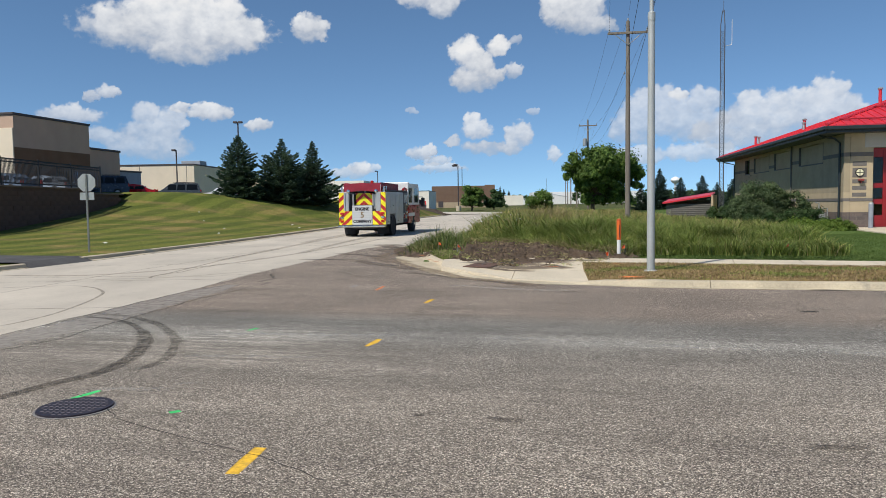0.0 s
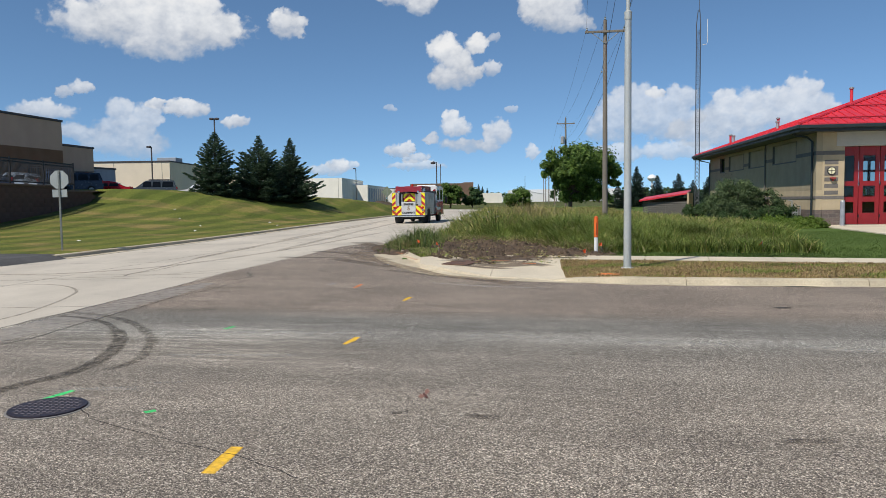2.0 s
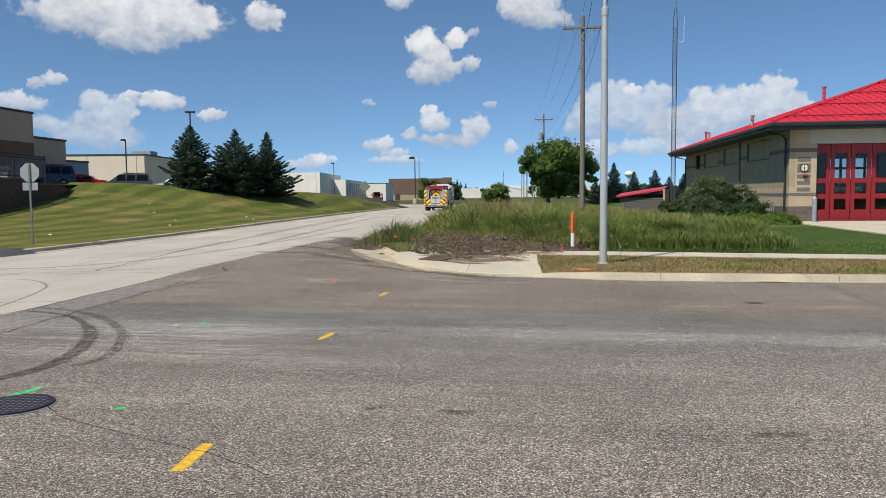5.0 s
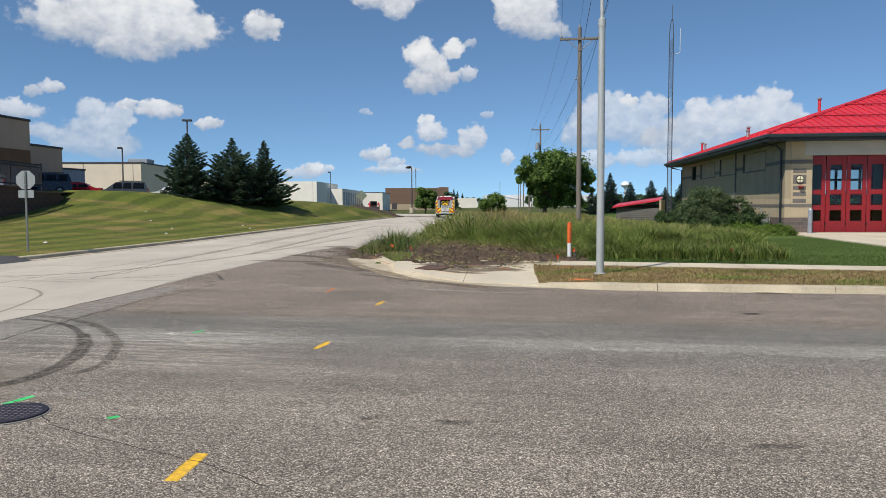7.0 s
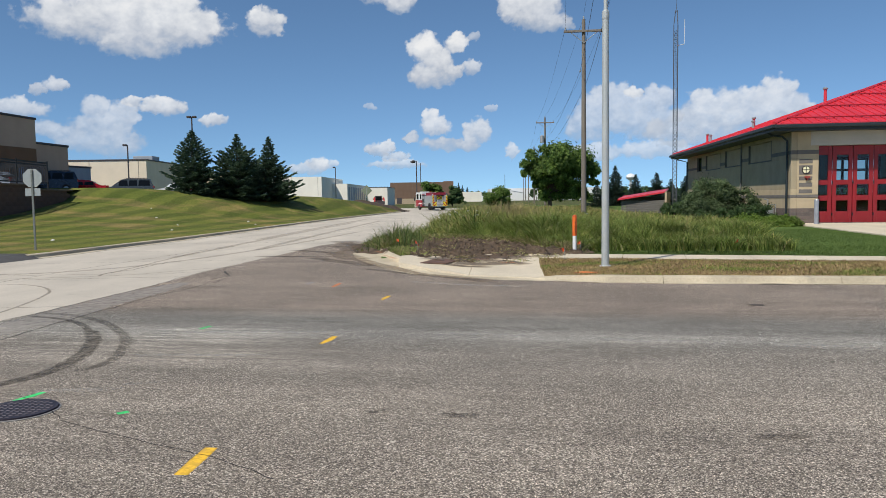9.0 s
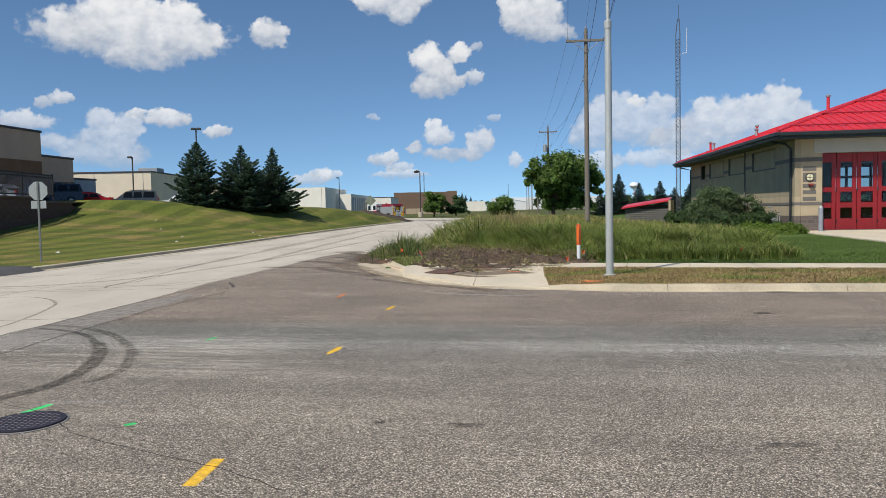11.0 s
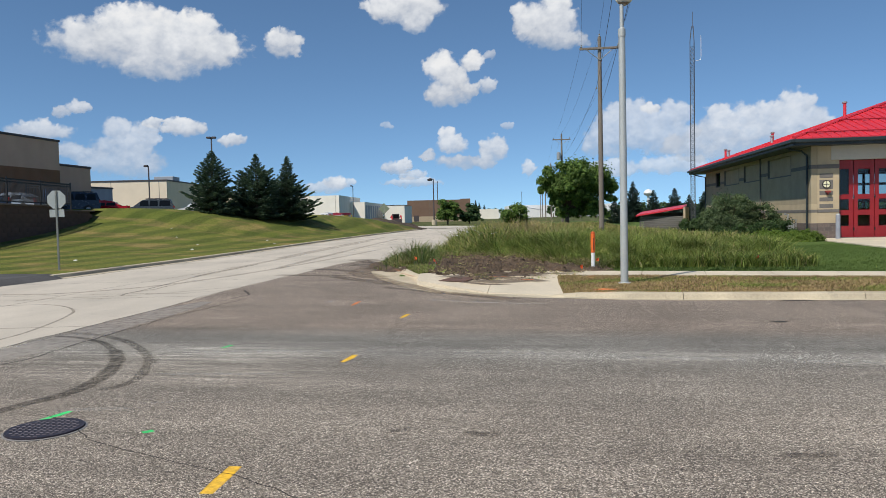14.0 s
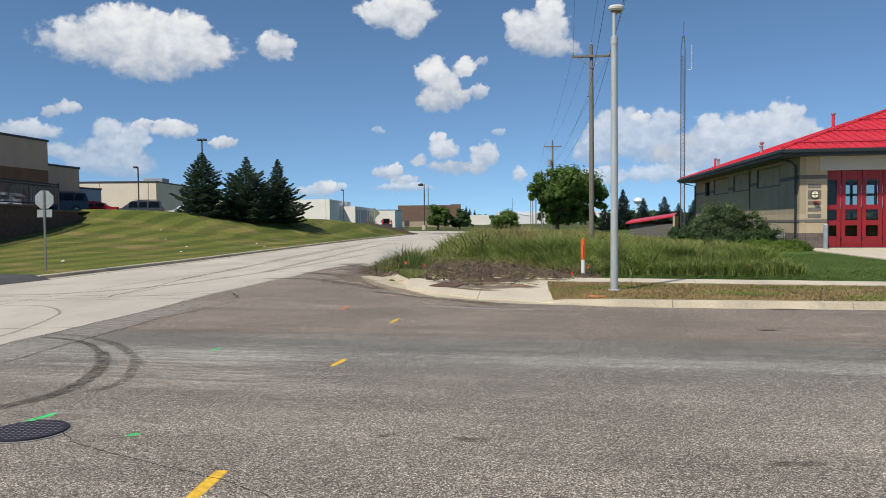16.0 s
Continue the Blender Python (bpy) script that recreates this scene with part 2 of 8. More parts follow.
    # greyer wheel band, browner far lane
    tone = ramp(nt, span.outputs[0], (0.0, (1.03, 0.99, 0.95)), (0.33, (1.0, 0.99, 0.97)), (0.45, (0.96, 1.0, 1.02)), (0.66, (0.96, 0.99, 1.0)), (0.80, (1.02, 0.93, 0.87)))
    col = mix(nt, col, tone, 1.0, "MULTIPLY")
    stain = ramp(nt, noise_node(nt, 1.1, 6, (1, 1.8, 1), distort=0.7, rough=0.62), (0.62, 1.0), (0.72, 0.70))
    col = mix(nt, col, stain, 1.0, "MULTIPLY")
    nt.links.new(col, bs.inputs["Base Color"])
    bs.inputs["Roughness"].default_value = 0.88
    bs.inputs["Specular IOR Level"].default_value = 0.3
    bump(nt, bs, gap, 0.5, 0.005)
    return mt


def make_concrete(name, tint, scale=1.0, stain_s=0.25):
    mt, nt, bs = base_mat(name)
    c = mix(nt, tint, ramp(nt, noise_node(nt, 0.5 * scale, 6, (1, 0.5, 1)), (0.3, 1 - stain_s), (0.7, 1.08)), 1.0, "MULTIPLY")
    c = mix(nt, c, ramp(nt, noise_node(nt, 30, 4), (0.3, 0.86), (0.7, 1.08)), 1.0, "MULTIPLY")
    c = mix(nt, c, ramp(nt, noise_node(nt, 3.2 * scale, 5, distort=0.8), (0.6, 1.0), (0.75, 0.8)), 1.0, "MULTIPLY")
    nt.links.new(c, bs.inputs["Base Color"])
    bs.inputs["Roughness"].default_value = 0.85
    bump(nt, bs, noise_node(nt, 70, 3), 0.25, 0.004)
    return mt


def make_lawn(name, green, green2, dry, dry_at=0.62, stripes=True):
    mt, nt, bs = base_mat(name)
    c = mix(nt, green, green2, ramp(nt, noise_node(nt, 0.22, 5), (0.35, 0.0), (0.65, 1.0)))
    c = mix(nt, c, dry, ramp(nt, noise_node(nt, 0.45, 6, (0.5, 1, 1), distort=0.5), (dry_at, 0.0), (dry_at + 0.16, 0.7)))
    if stripes:
        # mower passes across the slope
        w = nt.nodes.new("ShaderNodeTexWave")
        w.inputs["Scale"].default_value = 0.13
        w.inputs["Distortion"].default_value = 3.5
        w.inputs["Detail"].default_value = 2.0
        mp = nt.nodes.new("ShaderNodeMapping")
        mp.inputs["Rotation"].default_value = (0, 0, radians(9))
        nt.links.new(nt.nodes.new("ShaderNodeNewGeometry").outputs["Position"], mp.inputs["Vector"])
        nt.links.new(mp.outputs[0], w.inputs["Vector"])
        c = mix(nt, c, ramp(nt, w.outputs["Fac"], (0.3, (0.78, 0.81, 0.78)), (0.7, (1.18, 1.12, 1.04))), 1.0, "MULTIPLY")
    c = mix(nt, c, ramp(nt, noise_node(nt, 9, 5), (0.3, 0.66), (0.7, 1.3)), 1.0, "MULTIPLY")
    c = mix(nt, c, ramp(nt, noise_node(nt, 60, 3), (0.3, 0.7), (0.7, 1.25)), 1.0, "MULTIPLY")
    nt.links.new(c, bs.inputs["Base Color"])
    bs.inputs["Roughness"].default_value = 0.95
    bs.inputs["Specular IOR Level"].default_value = 0.1
    bump(nt, bs, noise_node(nt, 25, 5), 0.9, 0.05)
    return mt


def make_glass(name, tint=(0.02, 0.025, 0.03), rough=0.04, spec=0.45):
    mt, nt, bs = base_mat(name)
    bs.inputs["Base Color"].default_value = (*tint, 1)
    bs.inputs["Roughness"].default_value = rough
    bs.inputs["Specular IOR Level"].default_value = spec
    return mt


def make_pane():
    """Clear dark-tinted glazing that shows what lies behind it."""
    mt, nt, bs = base_mat("tinted_pane")
    nt.nodes.remove(bs)
    tr = nt.nodes.new("ShaderNodeBsdfTransparent")
    tr.inputs[0].default_value = (0.62, 0.66, 0.66, 1)
    gl = nt.nodes.new("ShaderNodeBsdfGlossy")
    gl.inputs["Roughness"].default_value = 0.02
    mx = nt.nodes.new("ShaderNodeMixShader")
    mx.inputs[0].default_value = 0.035
    nt.links.new(tr.outputs[0], mx.inputs[1])
    nt.links.new(gl.outputs[0], mx.inputs[2])
    nt.links.new(mx.outputs[0], nt.nodes["Material Output"].inputs["Surface"])
    return mt


def make_mark(name, color, cover, scale=14.0, stretch=(1, 1, 1)):
    """Worn paint or rubber on the street: broken up, so that the ground shows through."""
    mt, nt, bs = base_mat(name)
    bs.inputs["Base Color"].default_value = (*color, 1)
    bs.inputs["Roughness"].default_value = 0.8
    a = ramp(nt, noise_node(nt, scale, 5, stretch, rough=0.7), (0.35, max(0.0, cover - 0.35)), (0.6, cover))
    at = nt.nodes.new("ShaderNodeAttribute")
    at.attribute_name = "edge"
    nt.links.new(mix(nt, a, at.outputs["Fac"], 1.0, "MULTIPLY"), bs.inputs["Alpha"])
    return mt


M_ASPHALT = make_asphalt()
M_OLD_ASPHALT = plain("asphalt_dark", (0.075, 0.072, 0.07), 0.9, 0, 0.3, 0.8, 45, "world", bump_s=0.4)
M_CONCRETE = make_concrete("concrete_road", (0.54, 0.485, 0.40), 1.0, 0.24)
M_KERB = make_concrete("kerb_concrete", (0.53, 0.455, 0.325), 2.0, 0.3)
M_WALK = make_concrete("walk_concrete", (0.62, 0.54, 0.405), 1.5, 0.18)
M_LAWN = make_lawn("mown_lawn", (0.100, 0.130, 0.028), (0.150, 0.165, 0.042), (0.27, 0.20, 0.09), 0.50)
M_VERGE = make_lawn("lush_lawn", (0.075, 0.125, 0.03), (0.105, 0.155, 0.04), (0.22, 0.19, 0.08), 0.66, False)
M_DRY = make_lawn("dry_lawn", (0.23, 0.165, 0.075), (0.33, 0.24, 0.115), (0.42, 0.32, 0.17), 0.5, False)
M_DIRT = plain("dug_earth", (0.090, 0.061, 0.038), 0.95, 0, 0.6, 1.6, 14, "world", bump_s=0.8)
M_FIELD = make_lawn("field_ground", (0.06, 0.085, 0.025), (0.10, 0.11, 0.04), (0.2, 0.16, 0.08), 0.5, False)
M_CRACK = plain("crack_filler", (0.03, 0.028, 0.026), 0.9, 0, 0.3, 5, 60, "world")

# ---- ground ----
KERB_L = [(-60, -23.0), (0, -14.8), (19.4, -11.94), (23.85, -10.9), (27.4, -10.36), (31.8, -9.58), (39.2, -8.65), (51.2, -7.25), (59, -6.3), (77.3, -3.6), (93.3, -0.75), (104, 0.95), (108, 1.5)]
RIDGE_X = [(10, -26), (38, -25.6), (55, -25.6), (60, -25.0), (62, -22.3), (66, -20.4), (72, -15.2), (82, -8.9), (88, -6.5), (95, -4.2), (100, -2.4), (105, 0.2)]
RIDGE_Z = [(10, 0.15), (30, 0.2), (36, 0.3), (41, 0.45), (50, 1.2), (56, 1.9), (60, 3.02), (62, 2.96), (66, 2.74), (72, 2.5), (82, 2.14), (88, 1.76), (95, 1.39), (100, 0.98), (105, 0.36), (109, 0.1)]
KERB_R = [(1.89, 14.57), (3.06, 14.06), (3.95, 13.62), (4.95, 13.30), (7.2, 12.80), (8.9, 12.42), (14, 11.0), (60, -2.6), (200, -45)]
ROAD_R = [(21.18, -0.77), (24.15, -0.36), (29.79, 0.40), (43.02, 2.52), (72.00, 6.30), (91.00, 9.30), (115.00, 13.20), (180.00, 24.00)]
GRID = radians(-9)          # the town's second grid: station, poles


def kerb_left(y):
    return lerp_line(KERB_L, y)


def height(x, y):
    """The lie of the land."""
    kx = kerb_left(y)
    if x < kx - 0.1 and y > 15:
        if y > 101:
            kx = lerp_line([(101.00, 1.30), (108.00, -1.00)], y)
        rx, zr = lerp_line(RIDGE_X, y), lerp_line(RIDGE_Z, y)
        u = (kx - x) / max(1.0, kx - rx)
        h = 0.13 + max(0.0, zr - 0.13) * ease(min(1.0, u) * 0.93 + 0.07 * min(1.0, u))
        if y > 66:
            h = 0.0 + h * (1 - ease((u - 1.25) / 2.2) * ease((y - 66) / 20))
        if y > 103:
            h *= 1 - ease((y - 103) / 5)
        return h
    if x < kx - 0.1:
        return 0.13
    if y > lerp_line(KERB_R, x) + 0.6 and x > lerp_line(ROAD_R, max(y, 20.9)):
        return 0.13 + 0.12 * ease((y - 40) / 10) + 0.35 * ease((y - 55) / 60)
    return 0.0


def ground_sheet():
    """One sheet to the horizon, fine near by and coarse far off."""
    xs = [-4000, -2000, -900, -400, -200, -120, -80] + [-60 + 1.0 * i for i in range(0, 121)] + [70, 90, 120, 200, 400, 900, 2000, 4000]
    ys = [-4000, -1500, -500, -150, -60, -30, -10] + [0.0 + 1.0 * i for i in range(0, 131)] + [140, 150, 165, 180, 200, 240, 300, 400, 600, 1000, 2000, 4000]
    s = Shape()
    for y in ys:
        for x in xs:
            kx, inroad = kerb_left(y), False
            right = lerp_line(ROAD_R, max(y, 20.9)) if y > 20.9 else 1e9
            if y <= lerp_line(KERB_R, x) + 1.9 and y > -24 and x > kx - 1.1:
                inroad = True
            elif x > kx - 1.1 and x < right + 0.3 and y < 170 and y > 14:
                inroad = True
            elif y <= -24 and kx - 1.1 < x < kx + 9:
                inroad = True
            elif y > 109 and y < 172 and -34 < x < 20:
                inroad = True
            s.v.append((x, y, -0.06 if inroad else height(x, y) - 0.02))
    w = len(xs)
    for j in range(len(ys) - 1):
        for i in range(w - 1):
            s.f.append((j * w + i, j * w + i + 1, (j + 1) * w + i + 1, (j + 1) * w + i))
            cx, cy = (xs[i] + xs[i + 1]) / 2, (ys[j] + ys[j + 1]) / 2
            s.k.append(2 if cy > 112 else 1 if (cx > -2 and cy > 15) else 0)
    ob = part("ground", s, [M_LAWN, M_VERGE, M_FIELD], smooth=True)
    tagged(ob, "mown green lawn over gently rising ground", "ground", kind="structure")
    return ob


ground_sheet()


def sheet(name, poly_rows, material, label, category, kind="structure", z=None):
    """A strip surface between two lines, each a list of points."""
    s = Shape()
    a, b = poly_rows
    for p, q in zip(a, b):
        s.v.append((p[0], p[1], p[2] if len(p) > 2 else z))
        s.v.append((q[0], q[1], q[2] if len(q) > 2 else z))
    for i in range(len(a) - 1):
        s.f.append((2 * i, 2 * i + 1, 2 * i + 3, 2 * i + 2))
    ob = part(name, s, material)
    return tagged(ob, label, category, kind=kind)


# concrete street, from behind the camera to the far bend, laid in slabs
BORDER = [(-60, -16.0), (0, -7.4), (9.38, -5.88), (12.65, -5.32), (14.37, -5.03), (17.53, -4.67), (22.00, -3.85), (27.06, -3.00), (29.44, -2.07)]


def road_right(y):
    return lerp_line(BORDER, y) if y < 29.44 else lerp_line([(29.44, -2.07), (30.5, 0.45), (45, 2.75), (72.00, 6.30), (91.00, 9.30), (115.00, 13.20), (180.00, 24.00)], y)


def concrete_road():
    ys = [-60, -40, -25, -12] + [-6 + 4.5 * i for i in range(27)]
    street = thing("road", "pale worn concrete street with tyre marks and joints", "road", kind="structure")
    for y0, y1 in zip(ys, ys[1:]):
        if y1 > 111:
            break
        for lo, hi in ((0.0, 0.5), (0.5, 1.0)):
            s = Shape()
            n = 3
            for i in range(n + 1):
                y = y0 + 0.012 + (y1 - y0 - 0.024) * i / n
                a, b = kerb_left(y) + 0.0, road_right(y)
                if y > 20.9:
                    b = max(b, lerp_line(ROAD_R, y)) if y > 30.5 else b
                xa, xb = a + (b - a) * lo + 0.012 * (lo > 0), a + (b - a) * hi - 0.012 * (hi < 1)
                s.v += [(xa, y, 0), (xb, y, 0)]
            s.f = [(2 * i, 2 * i + 1, 2 * i + 3, 2 * i + 2) for i in range(n)]
            part("slab", s, M_CONCRETE, street)
    # far bend, and the side street that leaves behind the hill
    s = Shape()
    s.add([(1.2, 107.0, 0), (12.1, 107.0, 0), (14, 127, 0), (5, 142, 0), (-14, 163, 0), (-40, 182, 0), (-48, 174, 0), (-20, 149, 0), (-7, 136, 0), (-1, 124, 0), (1.5, 114, 0)], [tuple(range(11))])
    part("bend", s, M_CONCRETE, street)
    part("bed", Shape().add([(-23, -60, -0.02), (-10, -60, -0.02), (-4.4, 17, -0.02), (0.6, 30, -0.02), (12, 107, -0.02), (1.3, 107, -0.02), (-0.8, 93, -0.02), (-6.3, 59, -0.02), (-8.65, 39, -0.02), (-11.9, 19.4, -0.02), (-14.8, 0, -0.02)], [tuple(range(11))]), M_CRACK, street, "dark joint sealant")


concrete_road()

tagged(part("road", Shape().add([(-2.07, 29.44, 0.002), (-1.6, 23.6, 0.002), (-0.3, 22.6, 0.002), (0.47, 30.52, 0.002)], [(0, 1, 2, 3)]), M_CONCRETE), "stained concrete beside the kerb end", "road", kind="structure")

# asphalt street with its throat into the concrete one
s = Shape()
left = [(-10.9, -24.0), (-7.4, 0.0)] + [(x, y) for y, x in BORDER[2:]]
rim = [(-0.97, 24.92), (-1.50, 22.74), (-1.32, 21.10), (-0.99, 19.51), (-0.67, 18.38), (-0.33, 17.32), (0.19, 16.10), (0.79, 15.40), (1.30, 14.96), (1.89, 14.57), (3.06, 14.06), (3.95, 13.62), (4.95, 13.30), (7.2, 12.80), (8.9, 12.42), (14, 11.0), (60, -2.6)]
s.add([(x, y, 0.004) for x, y in left] + [(x, y, 0.004) for x, y in rim] + [(60, -24, 0.004)], [tuple(range(len(left) + len(rim) + 1))])
tagged(part("street", s, M_ASPHALT), "grey asphalt street with exposed aggregate and worn streaks", "road", kind="structure")


def ribbon(name, line, width, material, label, category="road marking", z=0.012, soft=True, parent=None):
    """A thin flat band laid on the street along a line; its edges fade."""
    pts = [Vector((p[0], p[1])) for p in line]
    s, e = Shape(), []
    for i, p in enumerate(pts):
        way = (pts[min(i + 1, len(pts) - 1)] - pts[max(i - 1, 0)]).normalized()
        nrm = Vector((-way.y, way.x))
        w = width[i] if isinstance(width, (list, tuple)) else width
        end = 0.25 if i in (0, len(pts) - 1) and soft else 1.0
        for q, a in ((-0.5, 0.15 if soft else 0.7), (-0.3, 1), (0.3, 1), (0.5, 0.15 if soft else 0.7)):
            c = p + nrm * w * q
            s.v.append((c.x, c.y, z))
            e.append(a * end)
    for i in range(len(pts) - 1):
        for j in range(3):
            s.f.append((4 * i + j, 4 * i + j + 1, 4 * i + j + 5, 4 * i + j + 4))
    me = s.mesh(name, material)
    at = me.attributes.new("edge", "FLOAT", "POINT")
    at.data.foreach_set("value", e)
    ob = new(name, me)
    ob.visible_shadow = False
    return tagged(ob, label, category)


def smooth_line(pts, n=6):
    """A rounded line through the points."""
    out = []
    for i in range(len(pts) - 1):
        p = [Vector(pts[max(0, min(len(pts) - 1, i + d))]) for d in (-1, 0, 1, 2)]
        for j in range(n):
            t = j / n
            out.append(0.5 * (2 * p[1] + (p[2] - p[0]) * t + (2 * p[0] - 5 * p[1] + 4 * p[2] - p[3]) * t * t + (3 * p[1] - p[0] - 3 * p[2] + p[3]) * t ** 3))
    out.append(Vector(pts[-1]))
    return out


M_YELLOW = make_mark("paint_yellow", (0.80, 0.47, 0.02), 1.0, 22)
M_ORANGE = make_mark("paint_orange", (0.85, 0.22, 0.05), 0.9, 18)
M_ORANGE2 = make_mark("paint_orange_faded", (0.85, 0.30, 0.10), 0.6, 8)
M_GREEN = make_mark("paint_green", (0.03, 0.62, 0.16), 1.0, 22)
M_WHITISH = make_mark("paint_white", (0.6, 0.6, 0.62), 0.6, 18)
M_RUBBER = make_mark("tyre_rubber", (0.02, 0.019, 0.018), 0.72, 9)
M_RUBBER2 = make_mark("tyre_rubber_faint", (0.05, 0.045, 0.042), 0.42, 7)
M_RUBBER3 = make_mark("tyre_rubber_thin", (0.035, 0.032, 0.03), 0.55, 8)
M_TAR = make_mark("crack_tar", (0.012, 0.011, 0.011), 1.0, 14)
M_PATCH = make_mark("asphalt_overlap", (0.24, 0.222, 0.2), 0.85, 6)

ribbon("survey_mark", [(-1.32, 4.35), (-1.29, 4.60), (-1.26, 4.83)], [0.09, 0.1, 0.09], M_YELLOW, "yellow sprayed survey dash on asphalt", soft=False)
ribbon("survey_mark", [(-0.91, 8.31), (-0.84, 8.52), (-0.79, 8.75)], [0.05, 0.09, 0.07], M_YELLOW, "yellow sprayed survey dash on asphalt", soft=False)
ribbon("survey_mark", [(-0.31, 11.90), (-0.25, 12.15), (-0.19, 12.38)], [0.05, 0.08, 0.07], M_YELLOW, "yellow sprayed survey dash on asphalt", soft=False)
ribbon("survey_mark", [(-1.30, 13.82), (-1.25, 14.15), (-1.20, 14.47)], [0.04, 0.07, 0.05], M_ORANGE, "orange sprayed survey dash on asphalt", soft=False)
ribbon("survey_mark", [(-1.86, 14.46), (-1.77, 14.69)], 0.1, M_WHITISH, "faint white sprayed survey dash", soft=False)
ribbon("survey_mark", [(-3.24, 6.18), (-3.17, 6.31), (-3.12, 6.44)], [0.05, 0.08, 0.06], M_GREEN, "green sprayed line beside the manhole", soft=False)
ribbon("survey_mark", [(-2.21, 5.70), (-2.14, 5.75)], 0.07, M_GREEN, "small green sprayed dot on asphalt", soft=False)
ribbon("survey_mark", [(-2.60, 9.5), (-2.52, 9.68)], 0.06, M_GREEN, "green sprayed dash on asphalt", soft=False)

ribbon("tyre_mark", smooth_line([(-5.48, 10.95), (-5.04, 10.74), (-4.48, 10.24), (-3.98, 9.47), (-3.70, 8.86), (-3.49, 8.08), (-3.44, 7.40), (-3.54, 7.01), (-3.69, 6.78), (-3.80, 6.50), (-3.95, 6.21), (-4.4, 5.7)]), [0.12] * 18 + [0.22] * 49, M_RUBBER, "curved black tyre mark on asphalt", "tyre mark", 0.009)
ribbon("tyre_mark", smooth_line([(-5.52, 11.29), (-5.14, 11.14), (-4.62, 10.76), (-4.05, 10.15), (-3.53, 9.31), (-3.24, 8.65), (-3.05, 7.85), (-3.08, 7.43), (-3.22, 7.25)]), 0.15, M_RUBBER3, "curved dark tyre mark on asphalt", "tyre mark", 0.008)
ribbon("tyre_mark", smooth_line([(-6.8, 8.9), (-6.32, 10.20), (-6.20, 10.69), (-6.16, 11.41), (-6.30, 12.60), (-6.50, 13.56), (-6.72, 14.19), (-7.21, 14.92), (-7.80, 15.40), (-8.32, 15.47), (-9.4, 15.3)]), 0.07, M_RUBBER3, "thin curved tyre mark on concrete", "tyre mark", 0.007)
ribbon("tyre_mark", smooth_line([(-6.90, 16.92), (-7.0, 17.4), (-6.91, 18.17), (-6.88, 19.6), (-6.85, 21.09), (-6.79, 23.78), (-6.2, 28.0)]), 0.09, M_RUBBER3, "thin dark tyre mark on concrete", "tyre mark", 0.0075)
ribbon("tyre_mark", smooth_line([(-9.2, 16.6), (-6.90, 16.92), (-6.14, 17.21), (-5.06, 18.19), (-4.20, 18.84)]), 0.06, M_RUBBER3, "thin dark tyre mark on concrete", "tyre mark", 0.0072)
for y0, dx in ((24, -0.6), (34, 0.0), (27, 1.3)):
    ribbon("tyre_mark", smooth_line([(-6.3 + dx, y0 - 2), (-5.6 + dx, y0 + 6), (-4.4 + dx, y0 + 18), (-2.9 + dx, y0 + 32)]), 0.4, M_RUBBER2, "faint dark wheel track on concrete", "tyre mark", 0.006)
ribbon("tyre_mark", smooth_line([(-11.13, 18.19), (-8.66, 17.98), (-6.47, 20.50), (-4.30, 27.97), (-2.05, 39.38)]), 0.3, M_RUBBER2, "faint dark wheel track on concrete", "tyre mark", 0.005)


def jagged(a, b, n, wobble, seed):
    r = random.Random(seed)
    a, b = Vector(a), Vector(b)
    nrm = Vector((-(b - a).y, (b - a).x)).normalized()
    return [a + (b - a) * i / n + nrm * (r.uniform(-wobble, wobble) if 0 < i < n else 0) for i in range(n + 1)]


ribbon("asphalt_overlap", [(-6.2, 7.6), (-5.62, 8.9), (-5.28, 9.9), (-5.12, 10.7), (-5.05, 11.8), (-4.90, 12.8), (-4.72, 13.9), (-4.45, 15.2)], [1.0, 0.9, 0.8, 0.8, 0.85, 0.8, 0.8, 0.3], M_PATCH, "smoother grey asphalt seam beside concrete", "road patch", 0.0065, soft=False)
for line, seed, w in (([(-5.76, 7.28), (-5.21, 8.39), (-4.89, 9.03), (-4.76, 10.31), (-4.54, 11.87), (-4.42, 12.92), (-4.15, 13.71), (-3.74, 15.65)], 3, 0.032), ([(-5.94, 9.06), (-5.54, 11.07), (-5.32, 12.65), (-5.02, 14.36), (-4.70, 17.54), (-3.85, 22.00)], 4, 0.03),
                      ([(-7.00, 17.34), (-6.66, 18.33), (-6.48, 20.45)], 5, 0.03), ([(-7.00, 17.34), (-5.50, 17.11), (-4.20, 17.83)], 6, 0.025), ([(-4.20, 17.51), (-3.81, 16.33), (-4.04, 15.64)], 7, 0.05),
                      ([(-3.86, 18.58), (-2.52, 17.65), (-1.88, 16.53)], 8, 0.03), ([(-2.61, 5.59), (-2.01, 5.17), (-1.50, 4.84), (-1.23, 4.67), (-0.91, 4.40), (-0.74, 4.23)], 9, 0.010), ([(-10.99, 17.43), (-7.00, 17.34)], 10, 0.025),
                      ([(-3.54, 6.48), (-3.15, 6.23), (-2.76, 5.82), (-2.60, 5.60)], 12, 0.010)):
    pts = []
    for p, q in zip(line, line[1:]):
        pts += jagged(p, q, max(3, int((Vector(q) - Vector(p)).length / 0.22)), 0.05, seed)[:-1]
    pts.append(Vector(line[-1]))
    ribbon("crack", pts, w, M_TAR, "dark crack running across the road", "crack", 0.0125, soft=False)


